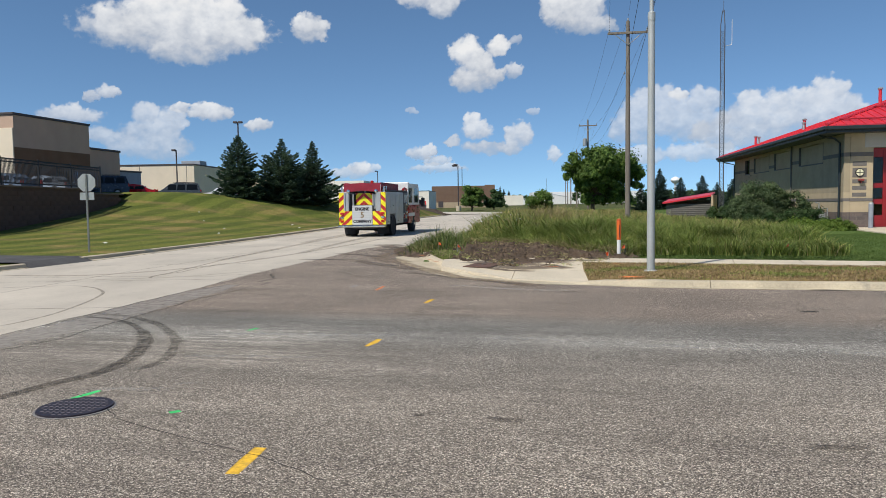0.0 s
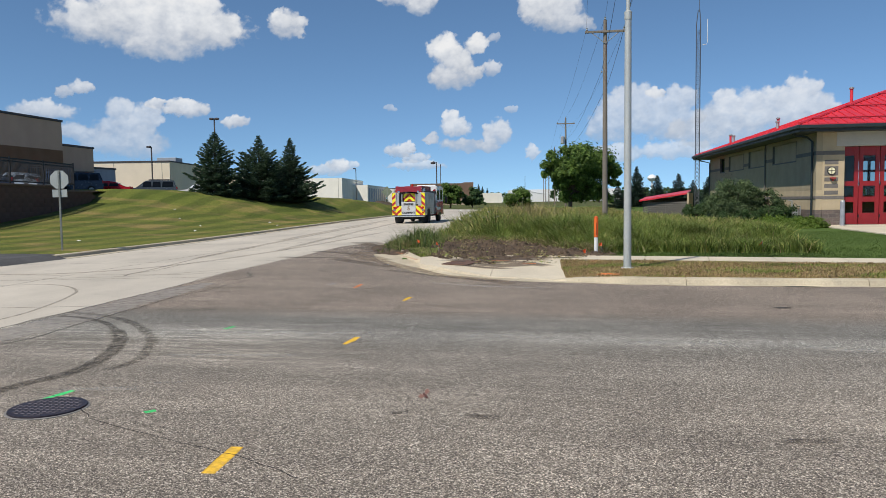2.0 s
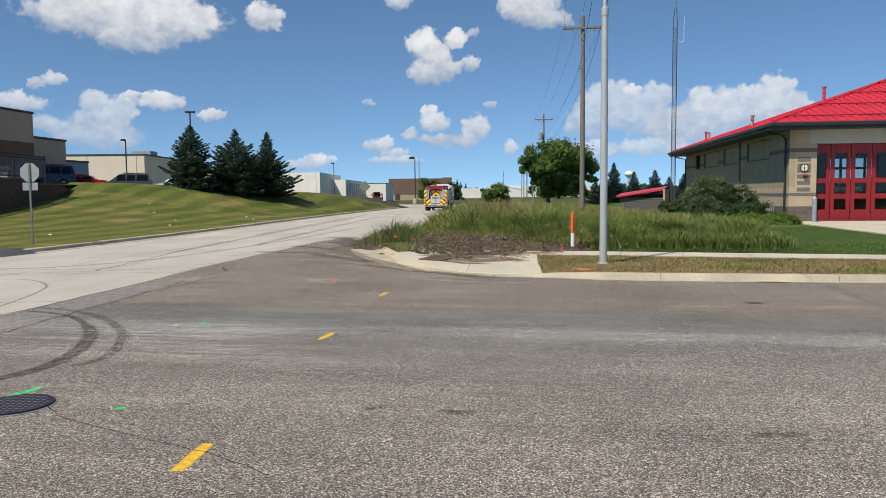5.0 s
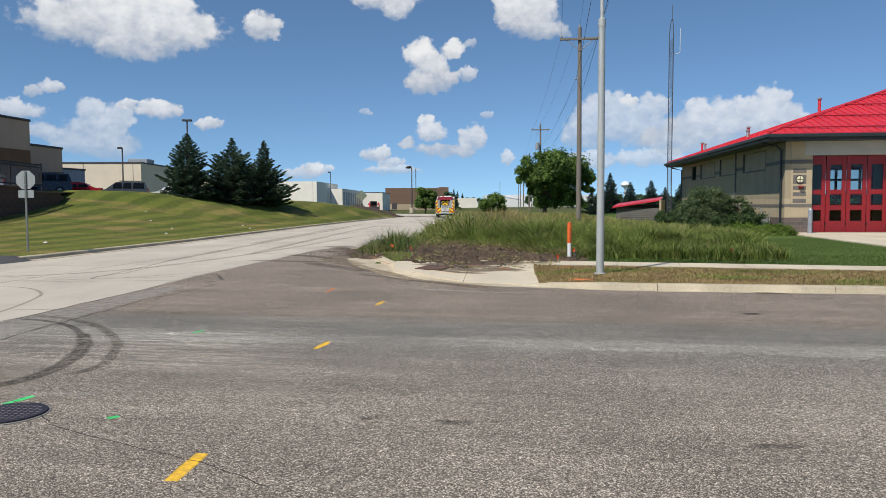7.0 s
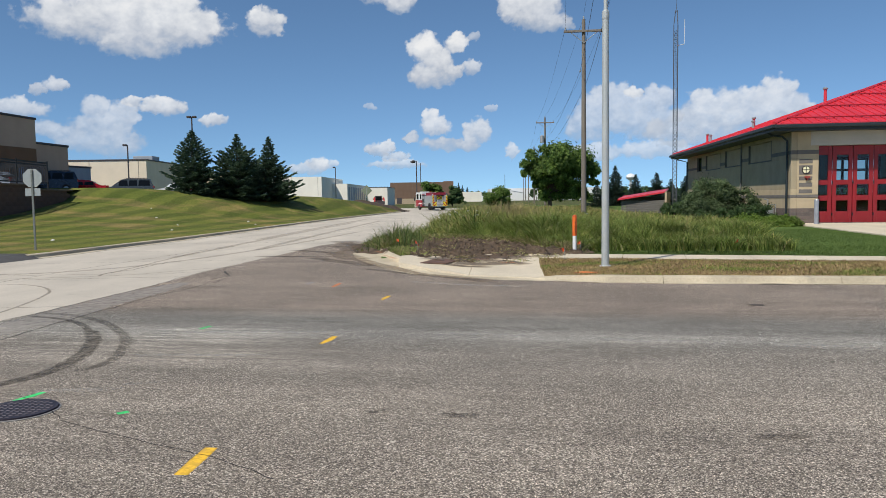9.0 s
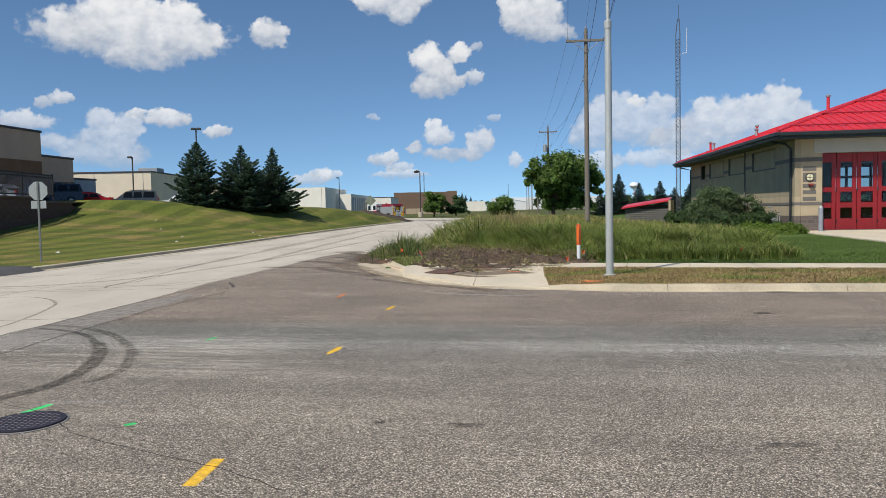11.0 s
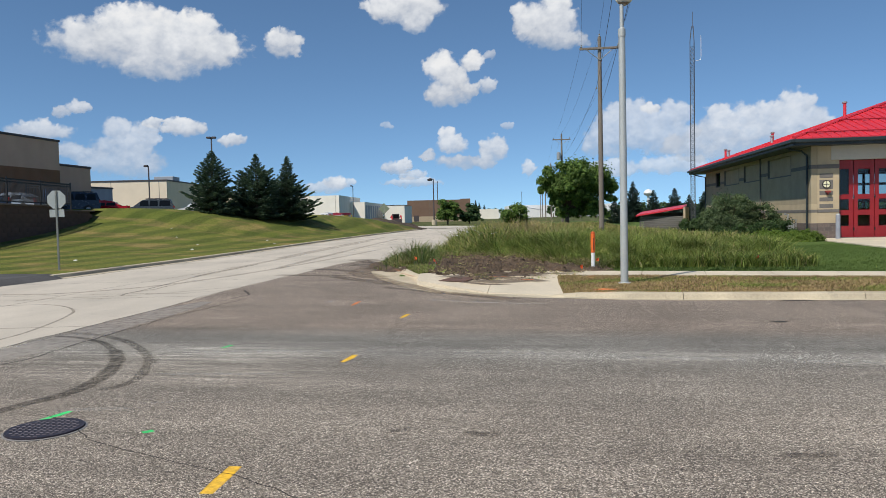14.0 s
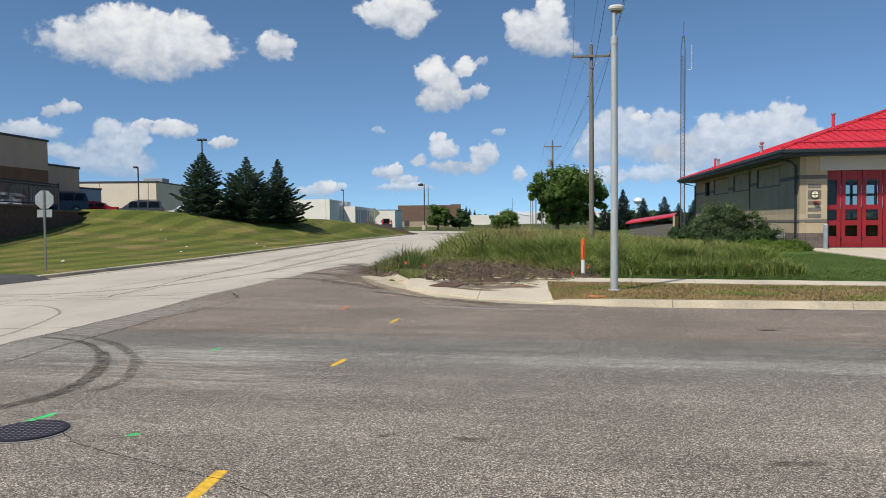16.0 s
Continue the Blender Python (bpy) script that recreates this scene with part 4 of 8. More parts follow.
def cloud(az, el, puffs, seed, thin=0.0):
    """A cloud about a heading and height in degrees; puffs: x, y, rx, ry in degrees from there."""
    x0 = min(p[0] - p[2] for p in puffs) - 1.0
    x1 = max(p[0] + p[2] for p in puffs) + 1.0
    y0 = min(p[1] - p[3] for p in puffs) - 0.8
    y1 = max(p[1] + p[3] for p in puffs) + 0.8
    nx, ny = max(14, int((x1 - x0) * 15)), max(12, int((y1 - y0) * 15))
    xs, ys = np.linspace(x0, x1, nx), np.linspace(y0, y1, ny)
    s, dens, tone = Shape(), [], []
    rng = random.Random(seed)
    lumps = []
    for px, py, rx, ry in puffs:
        lumps.append((px, py, rx, ry, 1.0))
        for _ in range(int(6 + 4 * rx)):
            a, q = rng.uniform(0, math.tau), rng.uniform(0.4, 1.0)
            w = rng.uniform(0.22, 0.5) * min(rx, ry) + 0.1
            lumps.append((px + rx * 0.75 * q * math.cos(a), py + ry * 0.72 * q * abs(math.sin(a)) - 0.12 * ry, w * 1.2, w, 0.85))
    for y in ys:
        for x in xs:
            wx = x + 0.30 * noise.noise((x * 1.1, y * 1.1, seed)) + 0.16 * noise.noise((x * 3.0, y * 3.0, seed + 5)) + 0.07 * noise.noise((x * 6.5, y * 6.5, seed + 6))
            wy = y + 0.26 * noise.noise((x * 1.1, y * 1.1, seed + 9)) + 0.16 * noise.noise((x * 3.0, y * 3.0, seed + 14)) + 0.07 * noise.noise((x * 6.5, y * 6.5, seed + 15))
            d, t = 0.0, 0.0
            for px, py, rx, ry, k in lumps:
                dy = (wy - py) / ry
                q = ((wx - px) / rx) ** 2 + (dy if dy > 0 else dy * 1.25) ** 2
                if q < 1:
                    e = (1 - q) * k
                    if e > d:
                        d = e
                    t = max(t, (1 - q) * (0.55 + 0.45 * (wy - py) / ry))
            n = noise.fractal((x * 1.7, y * 2.0, seed * 1.7), 0.65, 2.0, 5)
            lump = noise.fractal((x * 0.9, y * 1.3, seed * 2.9), 0.8, 2.0, 4)
            edge = min((x - x0) / 0.6, (x1 - x) / 0.6, (y - y0) / 0.5, (y1 - y) / 0.5, 1.0)
            dens.append(max(0.0, edge) * (min(0.85, d * 1.25) + 0.34 * n * (d > 0) * (1 - 0.75 * min(1.0, d * 1.25)) - 0.06) - 0.45 * thin - (0.3 if d <= 0 else 0))
            # tone paints bright tops over shaded undersides
            hgt = (y - y0 - 0.8) / max(0.5, y1 - y0 - 1.6)
            tone.append(max(0.0, min(1.0, 0.08 + 0.75 * hgt + 0.5 * (t - 0.2) + 0.2 * lump + 0.05 * n)))
            a, e = radians(az + x), radians(el + y)
            far = FAR + 9.0 * seed
            s.v.append((far * math.sin(a) * math.cos(e), far * math.cos(a) * math.cos(e), far * math.sin(e)))
    for j in range(ny - 1):
        for i in range(nx - 1):
            s.f.append((j * nx + i, j * nx + i + 1, (j + 1) * nx + i + 1, (j + 1) * nx + i))
    me = s.mesh("cloud", M_CLOUD)
    for nm, val in (("cover", dens), ("tone", tone), ("veil", [max(0.3, 1 - 1.7 * thin)] * len(dens))):
        me.attributes.new(nm, "FLOAT", "POINT").data.foreach_set("value", val)
    ob = new("cloud", me)
    ob.visible_shadow = False
    tagged(ob, "white fair-weather cumulus cloud in a blue sky", "cloud", "clouds", "structure")


cloud(-19.60, 12.73, [(0.00, 0.00, 7.74, 2.47), (-3.43, -0.12, 3.63, 1.55), (3.38, -0.09, 3.63, 1.96), (0.54, -1.42, 3.39, 1.34), (-0.53, 1.50, 3.87, 1.55), (3.03, 1.54, 2.18, 1.34)], 3, 0.00)
cloud(-10.04, 13.27, [(0.00, 0.00, 1.65, 1.34), (-0.55, 0.27, 0.97, 0.93), (0.76, -0.39, 0.87, 0.72)], 4, 0.02)
cloud(-0.60, 16.04, [(0.00, 0.00, 3.39, 1.75), (0.87, -1.05, 1.55, 1.24), (-1.98, -0.14, 1.35, 1.13)], 5, 0.00)
cloud(10.41, 14.30, [(0.00, 0.00, 2.66, 2.16), (1.30, -1.08, 1.94, 1.03), (-1.53, 0.47, 1.35, 1.55), (0.88, 1.58, 1.21, 1.29)], 6, 0.00)
cloud(2.03, 11.52, [(0.00, 0.00, 1.55, 1.44), (1.09, -1.07, 1.35, 1.55), (0.55, -2.12, 2.03, 1.24), (2.51, 0.39, 1.06, 0.93), (1.96, -1.73, 1.06, 0.82)], 7, 0.00)
cloud(5.75, 10.17, [(0.00, 0.00, 0.73, 0.88)], 8, 0.12)
cloud(5.90, 12.45, [(0.00, 0.00, 0.39, 0.52)], 9, 0.22)
cloud(2.54, 6.40, [(0.00, 0.00, 0.87, 0.82), (0.30, -0.75, 1.55, 0.82), (3.61, -1.17, 1.35, 1.34), (2.94, -2.11, 1.26, 0.82), (0.95, -2.07, 2.42, 0.77), (-1.71, -1.58, 0.87, 0.52)], 10, 0.10)
cloud(-1.63, 3.97, [(0.00, 0.00, 1.45, 0.77), (0.67, 0.43, 0.58, 0.52)], 11, 0.10)
cloud(-0.30, 3.38, [(0.00, 0.00, 1.45, 0.52)], 12, 0.18)
cloud(-21.73, 5.25, [(0.00, 0.00, 2.66, 1.55), (-0.31, 1.56, 1.21, 1.13), (1.31, 1.04, 1.45, 1.24), (-3.00, -0.01, 1.45, 0.82), (0.70, -0.97, 2.90, 1.34), (-1.46, -0.84, 1.94, 1.13)], 13, 0.21)
cloud(-24.46, 8.20, [(0.00, 0.00, 0.97, 0.72), (-1.10, -0.34, 0.58, 0.52)], 14, 0.13)
cloud(-26.86, 6.54, [(0.00, 0.00, 2.42, 0.93)], 15, 0.15)
cloud(-17.65, 7.02, [(0.00, 0.00, 1.94, 0.93), (0.28, 0.37, 0.87, 0.62)], 16, 0.07)
cloud(-19.54, 7.33, [(0.00, 0.00, 0.82, 0.46)], 17, 0.10)
cloud(-14.13, 6.12, [(0.00, 0.00, 1.45, 0.57)], 18, 0.08)
cloud(-7.18, 2.57, [(0.00, 0.00, 1.94, 0.62), (0.89, 0.30, 0.87, 0.62)], 19, 0.18)
cloud(7.26, 7.06, [(0.00, 0.00, 0.68, 0.31)], 20, 0.26)
cloud(-2.32, 7.33, [(0.00, 0.00, 0.48, 0.36)], 21, 0.30)
cloud(16.65, 6.35, [(0.00, 0.00, 2.90, 2.47), (-1.69, -0.81, 2.42, 2.06), (2.09, -0.49, 2.90, 2.32), (-0.65, 1.29, 1.45, 1.03), (3.31, 0.93, 1.35, 1.24)], 22, 0.21)
cloud(23.60, 5.48, [(0.00, 0.00, 3.39, 2.58), (1.92, 0.93, 2.18, 1.65), (-0.61, 1.46, 1.06, 1.13), (4.17, 1.41, 1.69, 1.85), (3.44, 0.46, 2.90, 2.06), (5.28, 0.76, 1.45, 1.34), (-1.98, -0.76, 3.39, 1.55)], 23, 0.13)
cloud(18.11, 7.77, [(0.00, 0.00, 0.73, 0.57)], 24, 0.10)
cloud(8.76, 3.65, [(0.00, 0.00, 0.58, 0.93)], 25, 0.18)
cloud(14.98, 3.39, [(0.00, 0.00, 3.39, 0.93), (4.62, 0.13, 3.39, 0.93)], 26, 0.20)
cloud(-6.16, 2.84, [(0.00, 0.00, 1.45, 0.52)], 27, 0.20)
cloud(-0.46, 2.85, [(0.00, 0.00, 2.90, 0.41)], 28, 0.20)

# ---- fire station ----
M_TAN = plain("tan_block", (0.46, 0.37, 0.24), 0.85, 0, 0.12, 1.2, 30, "obj", bump_s=0.2)
# the tan block again, darkened for the shade under the eaves
M_TAN_SHADE = plain("tan_block_shaded", (0.37, 0.305, 0.20), 0.85, 0, 0.12, 1.2, 30, "obj", bump_s=0.2)
M_BAND = plain("grey_band", (0.16, 0.145, 0.13), 0.85, 0, 0.15, 2, 30)
M_FASCIA = plain("grey_fascia", (0.022, 0.032, 0.036), 0.5, 0.2, 0.12, 2, 30)
M_SOFFIT = plain("soffit", (0.07, 0.075, 0.07), 0.7, 0, 0.1, 2, 30)
M_PANEL = plain("grey_panel", (0.45, 0.43, 0.38), 0.7, 0, 0.08, 1, 20)
M_ROOF = plain("red_metal_roof", (0.62, 0.035, 0.05), 0.38, 0.0, 0.12, 0.8, 12, "obj")
M_RED = plain("red_door_paint", (0.25, 0.011, 0.015), 0.4, 0, 0.12, 2, 30)
M_GLASS = make_glass("dark_glass", (0.008, 0.01, 0.012), 0.03, 0.16)
M_PANE = make_pane()
M_STEEL = plain("galvanised_steel", (0.42, 0.43, 0.42), 0.5, 0.6, 0.15, 4, 40)
M_WHITE = plain("white_paint", (0.75, 0.75, 0.73), 0.5, 0, 0.08, 2, 30)
M_BLACK = plain("black_paint", (0.012, 0.012, 0.014), 0.6, 0, 0.15, 3, 30)

ST = pose(20.24, 36.56, 0.13, 0, 0, -9.95)     # front west corner of the walls
ST_W, ST_D, ST_H = 22.0, 24.5, 4.75


def make_block_wall():
    mt, nt, bs = base_mat("split_face_block")
    br = nt.nodes.new("ShaderNodeTexBrick")
    br.inputs["Color1"].default_value = (0.15, 0.115, 0.10, 1)
    br.inputs["Color2"].default_value = (0.10, 0.085, 0.078, 1)
    br.inputs["Mortar"].default_value = (0.17, 0.15, 0.13, 1)
    br.inputs["Scale"].default_value = 1.0
    br.inputs["Brick Width"].default_value, br.inputs["Row Height"].default_value, br.inputs["Mortar Size"].default_value = 0.4, 0.2, 0.008
    tc = nt.nodes.new("ShaderNodeTexCoord")
    sp = nt.nodes.new("ShaderNodeSeparateXYZ")
    nt.links.new(tc.outputs["Object"], sp.inputs[0])
    ad = nt.nodes.new("ShaderNodeMath")
    nt.links.new(sp.outputs[0], ad.inputs[0])
    nt.links.new(sp.outputs[1], ad.inputs[1])
    cb = nt.nodes.new("ShaderNodeCombineXYZ")
    nt.links.new(ad.outputs[0], cb.inputs[0])
    nt.links.new(sp.outputs[2], cb.inputs[1])
    nt.links.new(cb.outputs[0], br.inputs["Vector"])
    nt.links.new(mix(nt, br.outputs["Color"], ramp(nt, noise_node(nt, 20, 4, space="obj"), (0.3, 0.7), (0.7, 1.25)), 1.0, "MULTIPLY"), bs.inputs["Base Color"])
    bs.inputs["Roughness"].default_value = 0.9
    bump(nt, bs, noise_node(nt, 25, 4, space="obj"), 0.6, 0.02)
    return mt


def station():
    st = thing("fire_station", "tan masonry fire station with red metal roof", "fire station", ST)
    W, D, H = ST_W, ST_D, ST_H
    blk = make_block_wall()
    # door openings along the front
    doors = [(1.36, 5.4), (6.4, 10.4), (11.4, 15.4)]
    dh = 4.03
    # west wall, in courses
    def west(z0, z1, mat, name="wall", out=0.0, y0=0.0, y1=D):
        part(name, Shape().box(-out, 0.3, y0, y1, z0, z1, 0.01), mat, st)
    wins = [(3.05, 7.3), (8.95, 12.65), (13.9, 18.1), (19.4, 20.9)]
    west(0.0, 0.8, blk, "base_course", 0.03)
    west(0.8, 1.35, M_TAN)
    west(1.35, 1.5, M_BAND, "band", 0.02)
    west(1.5, 1.8, M_TAN)
    # from 1.8 m up the eave's shade is put into the block colour
    west(1.8, 3.4, M_TAN_SHADE)
    ys = [0.0] + [q for w in wins for q in w] + [D]
    for a, b in zip(ys[::2], ys[1::2]):
        west(3.4, 3.6, M_TAN_SHADE, "wall", 0.0, a, b)
        west(3.6, 3.8, M_BAND, "band", 0.015, a, b)
        west(3.8, 4.55, M_TAN_SHADE, "wall", 0.0, a, b)
    west(4.55, H, M_TAN_SHADE)
    for a, b in wins:
        w = part("window", Shape().box(0.1, 0.14, a + 0.03, b - 0.03, 3.43, 4.52), M_TAN_SHADE if b - a > 2 else M_GLASS, st, "recessed blind wall panel" if b - a > 2 else "dark window")
        fr = Shape()
        for q in ((a, a + 0.06), (b - 0.06, b)):
            fr.box(-0.01, 0.14, *q, 3.4, 4.55, 0.005)
        fr.box(-0.03, 0.14, a + 0.06, b - 0.06, 3.4, 3.47, 0.005)
        part("window_sill", fr, M_BAND, w)
    # front: corner pier, piers between doors, lintel
    piers = [(0.302, 1.36), (5.4, 6.4), (10.4, 11.4), (15.4, W)]
    for a, b in piers:
        part("base_course", Shape().box(a, b, -0.03, 0.3, 0, 0.8, 0.01), blk, st)
        part("pier", Shape().box(a, b, 0, 0.3, 0.8, 1.35, 0.01), M_TAN, st)
        part("band", Shape().box(a, b, -0.02, 0.3, 1.35, 1.5, 0.01), M_BAND, st)
        part("pier", Shape().box(a, b, 0, 0.3, 1.5, 3.6, 0.01), M_TAN, st)
        part("band", Shape().box(a, b, -0.02, 0.3, 3.6, 3.8, 0.01), M_BAND, st)
        part("pier", Shape().box(a, b, 0, 0.3, 3.8, H, 0.01), M_TAN, st)
    part("lintel", Shape().box(0.95, W - 3, -0.03, -0.002, dh, H, 0.01), M_PANEL, st, "pale grey panel over the doors")
    for a, b in doors:
        part("lintel_back", Shape().box(a - 0.25, b, 0.002, 0.5, dh, H), M_PANEL, st)
    # tan plaque with the round emblem on the corner pier
    for z0, z1 in ((3.12, 3.34), (2.25, 2.45), (1.92, 2.12), (1.58, 1.78)):
        part("inset_block", Shape().box(0.40, 1.06, -0.012, -0.002, z0, z1, 0.004), M_BAND, st)
    part("inset_block", Shape().box(0.40, 1.06, -0.012, -0.002, 2.55, 3.02, 0.004), M_BAND, st)
    lampm = plain("round_window", (0.78, 0.74, 0.5), 0.35, 0, 0.05)
    em = part("emblem", Shape().lathe([(0.205, -0.05), (0.205, -0.014), (0.0, -0.012)], 24, "y", (0.73, 0, 2.79)), M_BLACK, st, "round emblem with a dark cross")
    part("emblem_disc", Shape().lathe([(0.0, -0.062), (0.17, -0.06), (0.17, -0.052)], 24, "y", (0.73, 0, 2.79)), lampm, em)
    part("cross_bar", Shape().box(0.715, 0.745, -0.07, -0.063, 2.61, 2.97).box(0.55, 0.91, -0.07, -0.064, 2.775, 2.805), M_BLACK, em)
    part("wall_light", Shape().box(0.66, 0.9, -0.2, -0.013, 2.36, 2.46, 0.02).box(0.74, 0.82, -0.14, -0.013, 2.26, 2.36, 0.02), plain("red_fitting", (0.3, 0.05, 0.04), 0.5), st, "small red wall fitting")
    # doors: four red folding leaves each with three panes
    for a, b in doors:
        n = 4
        w = (b - a) / n
        d = part("bay_door", Shape().box(a - 0.25, b, 0.36, 0.42, dh - 0.018, dh - 0.002), M_BLACK, st, "red folding bay door with glazed leaves")
        for i in range(n):
            x0, x1 = a - 0.2 + i * w + 0.015, a - 0.2 + (i + 1) * w - 0.015
            leaf = Shape()
            leaf.box(x0, x0 + 0.2, 0.35, 0.42, 0.02, dh - 0.02, 0.008).box(x1 - 0.2, x1, 0.35, 0.42, 0.02, dh - 0.02, 0.008)
            for z0, z1 in ((0.02, 0.62), (1.18, 1.45), (2.0, 2.25), (3.55, dh - 0.02)):
                leaf.box(x0 + 0.2, x1 - 0.2, 0.355, 0.415, z0, z1, 0.006)
            part("door_leaf", leaf, M_RED, d)
            for z0, z1 in ((0.62, 1.18), (1.45, 2.0), (2.25, 3.55)):
                g = part("pane", Shape().box(x0 + 0.2, x1 - 0.2, 0.38, 0.388, z0, z1), M_PANE, d)
            for z in (0.4, 2.05):
                part("hinge", Shape().box(x0 - 0.02, x0 + 0.03, 0.32, 0.355, z, z + 0.15, 0.005), M_BLACK, d)
    # back and east walls
    back = [0.3] + [q for a, b in doors for q in (a, b)] + [W]
    for a, b in zip(back[::2], back[1::2]):
        part("wall", Shape().box(a, b, D - 0.3, D, 0, H), M_TAN_SHADE, st)
    for a, b in doors:
        part("wall", Shape().box(a, b, D - 0.3, D, dh + 0.6, H), M_TAN_SHADE, st)
        rear = Shape()
        for i in range(5):
            x_ = a + 0.1 + i * (b - a - 0.2) / 4
            rear.box(x_ - 0.1, x_ + 0.1, D - 0.2, D - 0.1, 0.02, dh + 0.59)
        for z0, z1 in ((0.02, 1.5), (2.0, 2.3), (3.4, 3.6), (4.3, dh + 0.59)):
            rear.box(a, b, D - 0.19, D - 0.11, z0, z1)
        part("rear_door", rear, M_RED, st, "red glazed rear bay door")
    part("bay_floor", Shape().box(0.3, W - 0.3, 0.3, D - 0.3, 0.0, 0.045), M_BAND, st, "grey concrete bay floor")
    part("wall", Shape().box(W - 0.3, W, 0.302, D - 0.302, 0, H), M_TAN_SHADE, st)
    # hip roof
    o, of, rise = 1.16, 0.95, 4.1
    z0 = H + 0.02
    rx = (W + 2 * o) / 2
    e = [(-o, -of), (W + o, -of), (W + o, D + o), (-o, D + o)]
    ridge = [(W / 2, -of + rx), (W / 2, D + o - rx)]
    zt = z0 + 0.34
    roof = Shape()
    roof.add([(x, y, zt) for x, y in e] + [(x, y, zt + rise) for x, y in ridge], [(0, 1, 4), (1, 2, 5, 4), (2, 3, 5), (3, 0, 4, 5)])
    roof.add([(x, y, zt - 0.05) for x, y in e] + [(x, y, zt - 0.002) for x, y in e], [(0, 1, 5, 4), (1, 2, 6, 5), (2, 3, 7, 6), (3, 0, 4, 7)])
    rf = part("roof", roof, M_ROOF, st, "red standing-seam metal hip roof")
    slope = rise / rx
    def seam(p, q):
        p, q = Vector(p), Vector(q)
        way = (q - p)
        side = Vector((-way.y, way.x, 0)).normalized() * 0.02
        up = Vector((0, 0, 0.05))
        s = Shape().add([p - side, p + side, p + side + up, p - side + up, q - side, q + side, q + side + up, q - side + up],
                        [(0, 1, 2, 3), (4, 7, 6, 5), (0, 4, 5, 1), (1, 5, 6, 2), (2, 6, 7, 3), (3, 7, 4, 0)])
        part("seam", s, M_ROOF, rf)
    x = -o + 0.45
    while x < W + o - 0.2:
        run = min(x + o, W + o - x)
        seam((x, -of + 0.02, zt), (x, -of + run - 0.02, zt + run * slope))
        x += 0.45
    y = -of + 0.5
    while y < D + o - 0.4:
        run = min(y + of, D + o - y, rx)
        seam((-o + 0.02, y, zt), (-o + run - 0.02, y, zt + run * slope))
        y += 0.9
    # hip caps, snow rails
    hip = Shape()
    hip.tube([(-o, -of, zt + 0.03), (W / 2, -of + rx, zt + rise + 0.04)], 0.085, 6)
    hip.tube([(W + o, -of, zt + 0.03), (W / 2, -of + rx, zt + rise + 0.04)], 0.085, 6)
    part("hip_cap", hip, M_ROOF, rf)
    dkred = plain("snow_rail_red", (0.32, 0.02, 0.03), 0.4)
    for u in (0.06, 0.27, 0.50, 0.72):
        r = u * rx
        part("snow_rail", Shape().tube([(-o + r + 0.1, -of + r, zt + r * slope + 0.1), (W + o - r - 0.1, -of + r, zt + r * slope + 0.1)], 0.035, 6), dkred, rf)
    # eaves: soffit, fascia and gutter
    part("soffit", Shape().box(-o + 0.1, W + o - 0.1, -of + 0.1, D + o - 0.1, H + 0.004, H + 0.06), M_SOFFIT, st)
    for nm, bx in (("fascia", (-o + 0.002, W + o - 0.002, -of, -of + 0.1)), ("fascia", (-o, -o + 0.1, -of + 0.102, D + o)), ("fascia", (W + o - 0.1, W + o, -of + 0.102, D + o)), ("fascia", (-o + 0.102, W + o - 0.102, D + o - 0.1, D + o))):
        part(nm, Shape().box(*bx, H - 0.02, zt - 0.06, 0.01), M_FASCIA, st)
    part("gutter", Shape().box(-o - 0.14, -o - 0.004, -of - 0.13, D + o, zt - 0.24, zt - 0.06, 0.03).box(-o, W + o, -of - 0.14, -of - 0.004, zt - 0.24, zt - 0.06, 0.03), M_FASCIA, st)
    part("downspout", Shape().tube([(-o + 0.0, 0.5, H + 0.1), (-o + 0.35, 0.45, H - 0.12), (-0.35, 0.35, H - 0.2), (-0.09, 0.35, H - 0.45), (-0.09, 0.35, 0.15)], 0.055, 8), M_FASCIA, st)
    part("downspout", Shape().tube([(-0.06, 8.63, H), (-0.06, 8.63, 0.2)], 0.045, 8), M_BAND, st)
    part("downspout", Shape().tube([(-o - 0.05, D - 0.3, H + 0.1), (-o + 0.3, D - 0.3, H - 0.15), (-0.09, D - 0.3, H - 0.35), (-0.09, D - 0.3, 0.15)], 0.055, 8), M_FASCIA, st)
    # roof vents
    for (vx, vy, hgt, red) in ((3.3, 4.4, 0.95, True), (1.2, 10.4, 0.7, True), (0.9, 9.5, 0.5, False), (0.6, 20.2, 0.7, True), (0.4, 18.4, 0.55, False)):
        zb = zt + min(vx + o, vy + of) * slope - 0.1
        v = part("vent_pipe", Shape().tube([(vx, vy, zb), (vx, vy, zb + hgt)], 0.085, 10), M_ROOF if red else M_STEEL, rf, "red roof vent" if red else "steel roof vent")
        part("vent_cap", Shape().lathe([(0.13, 0), (0.14, 0.07), (0.05, 0.12)], 10, at=(vx, vy, zb + hgt)), M_STEEL, v)
    # service pipes on the west wall
    part("standpipe", Shape().tube([(-0.12, 3.2, 0.9), (-0.12, 3.2, 1.25), (-0.3, 3.2, 1.3)], 0.05, 8), M_STEEL, st)


station()

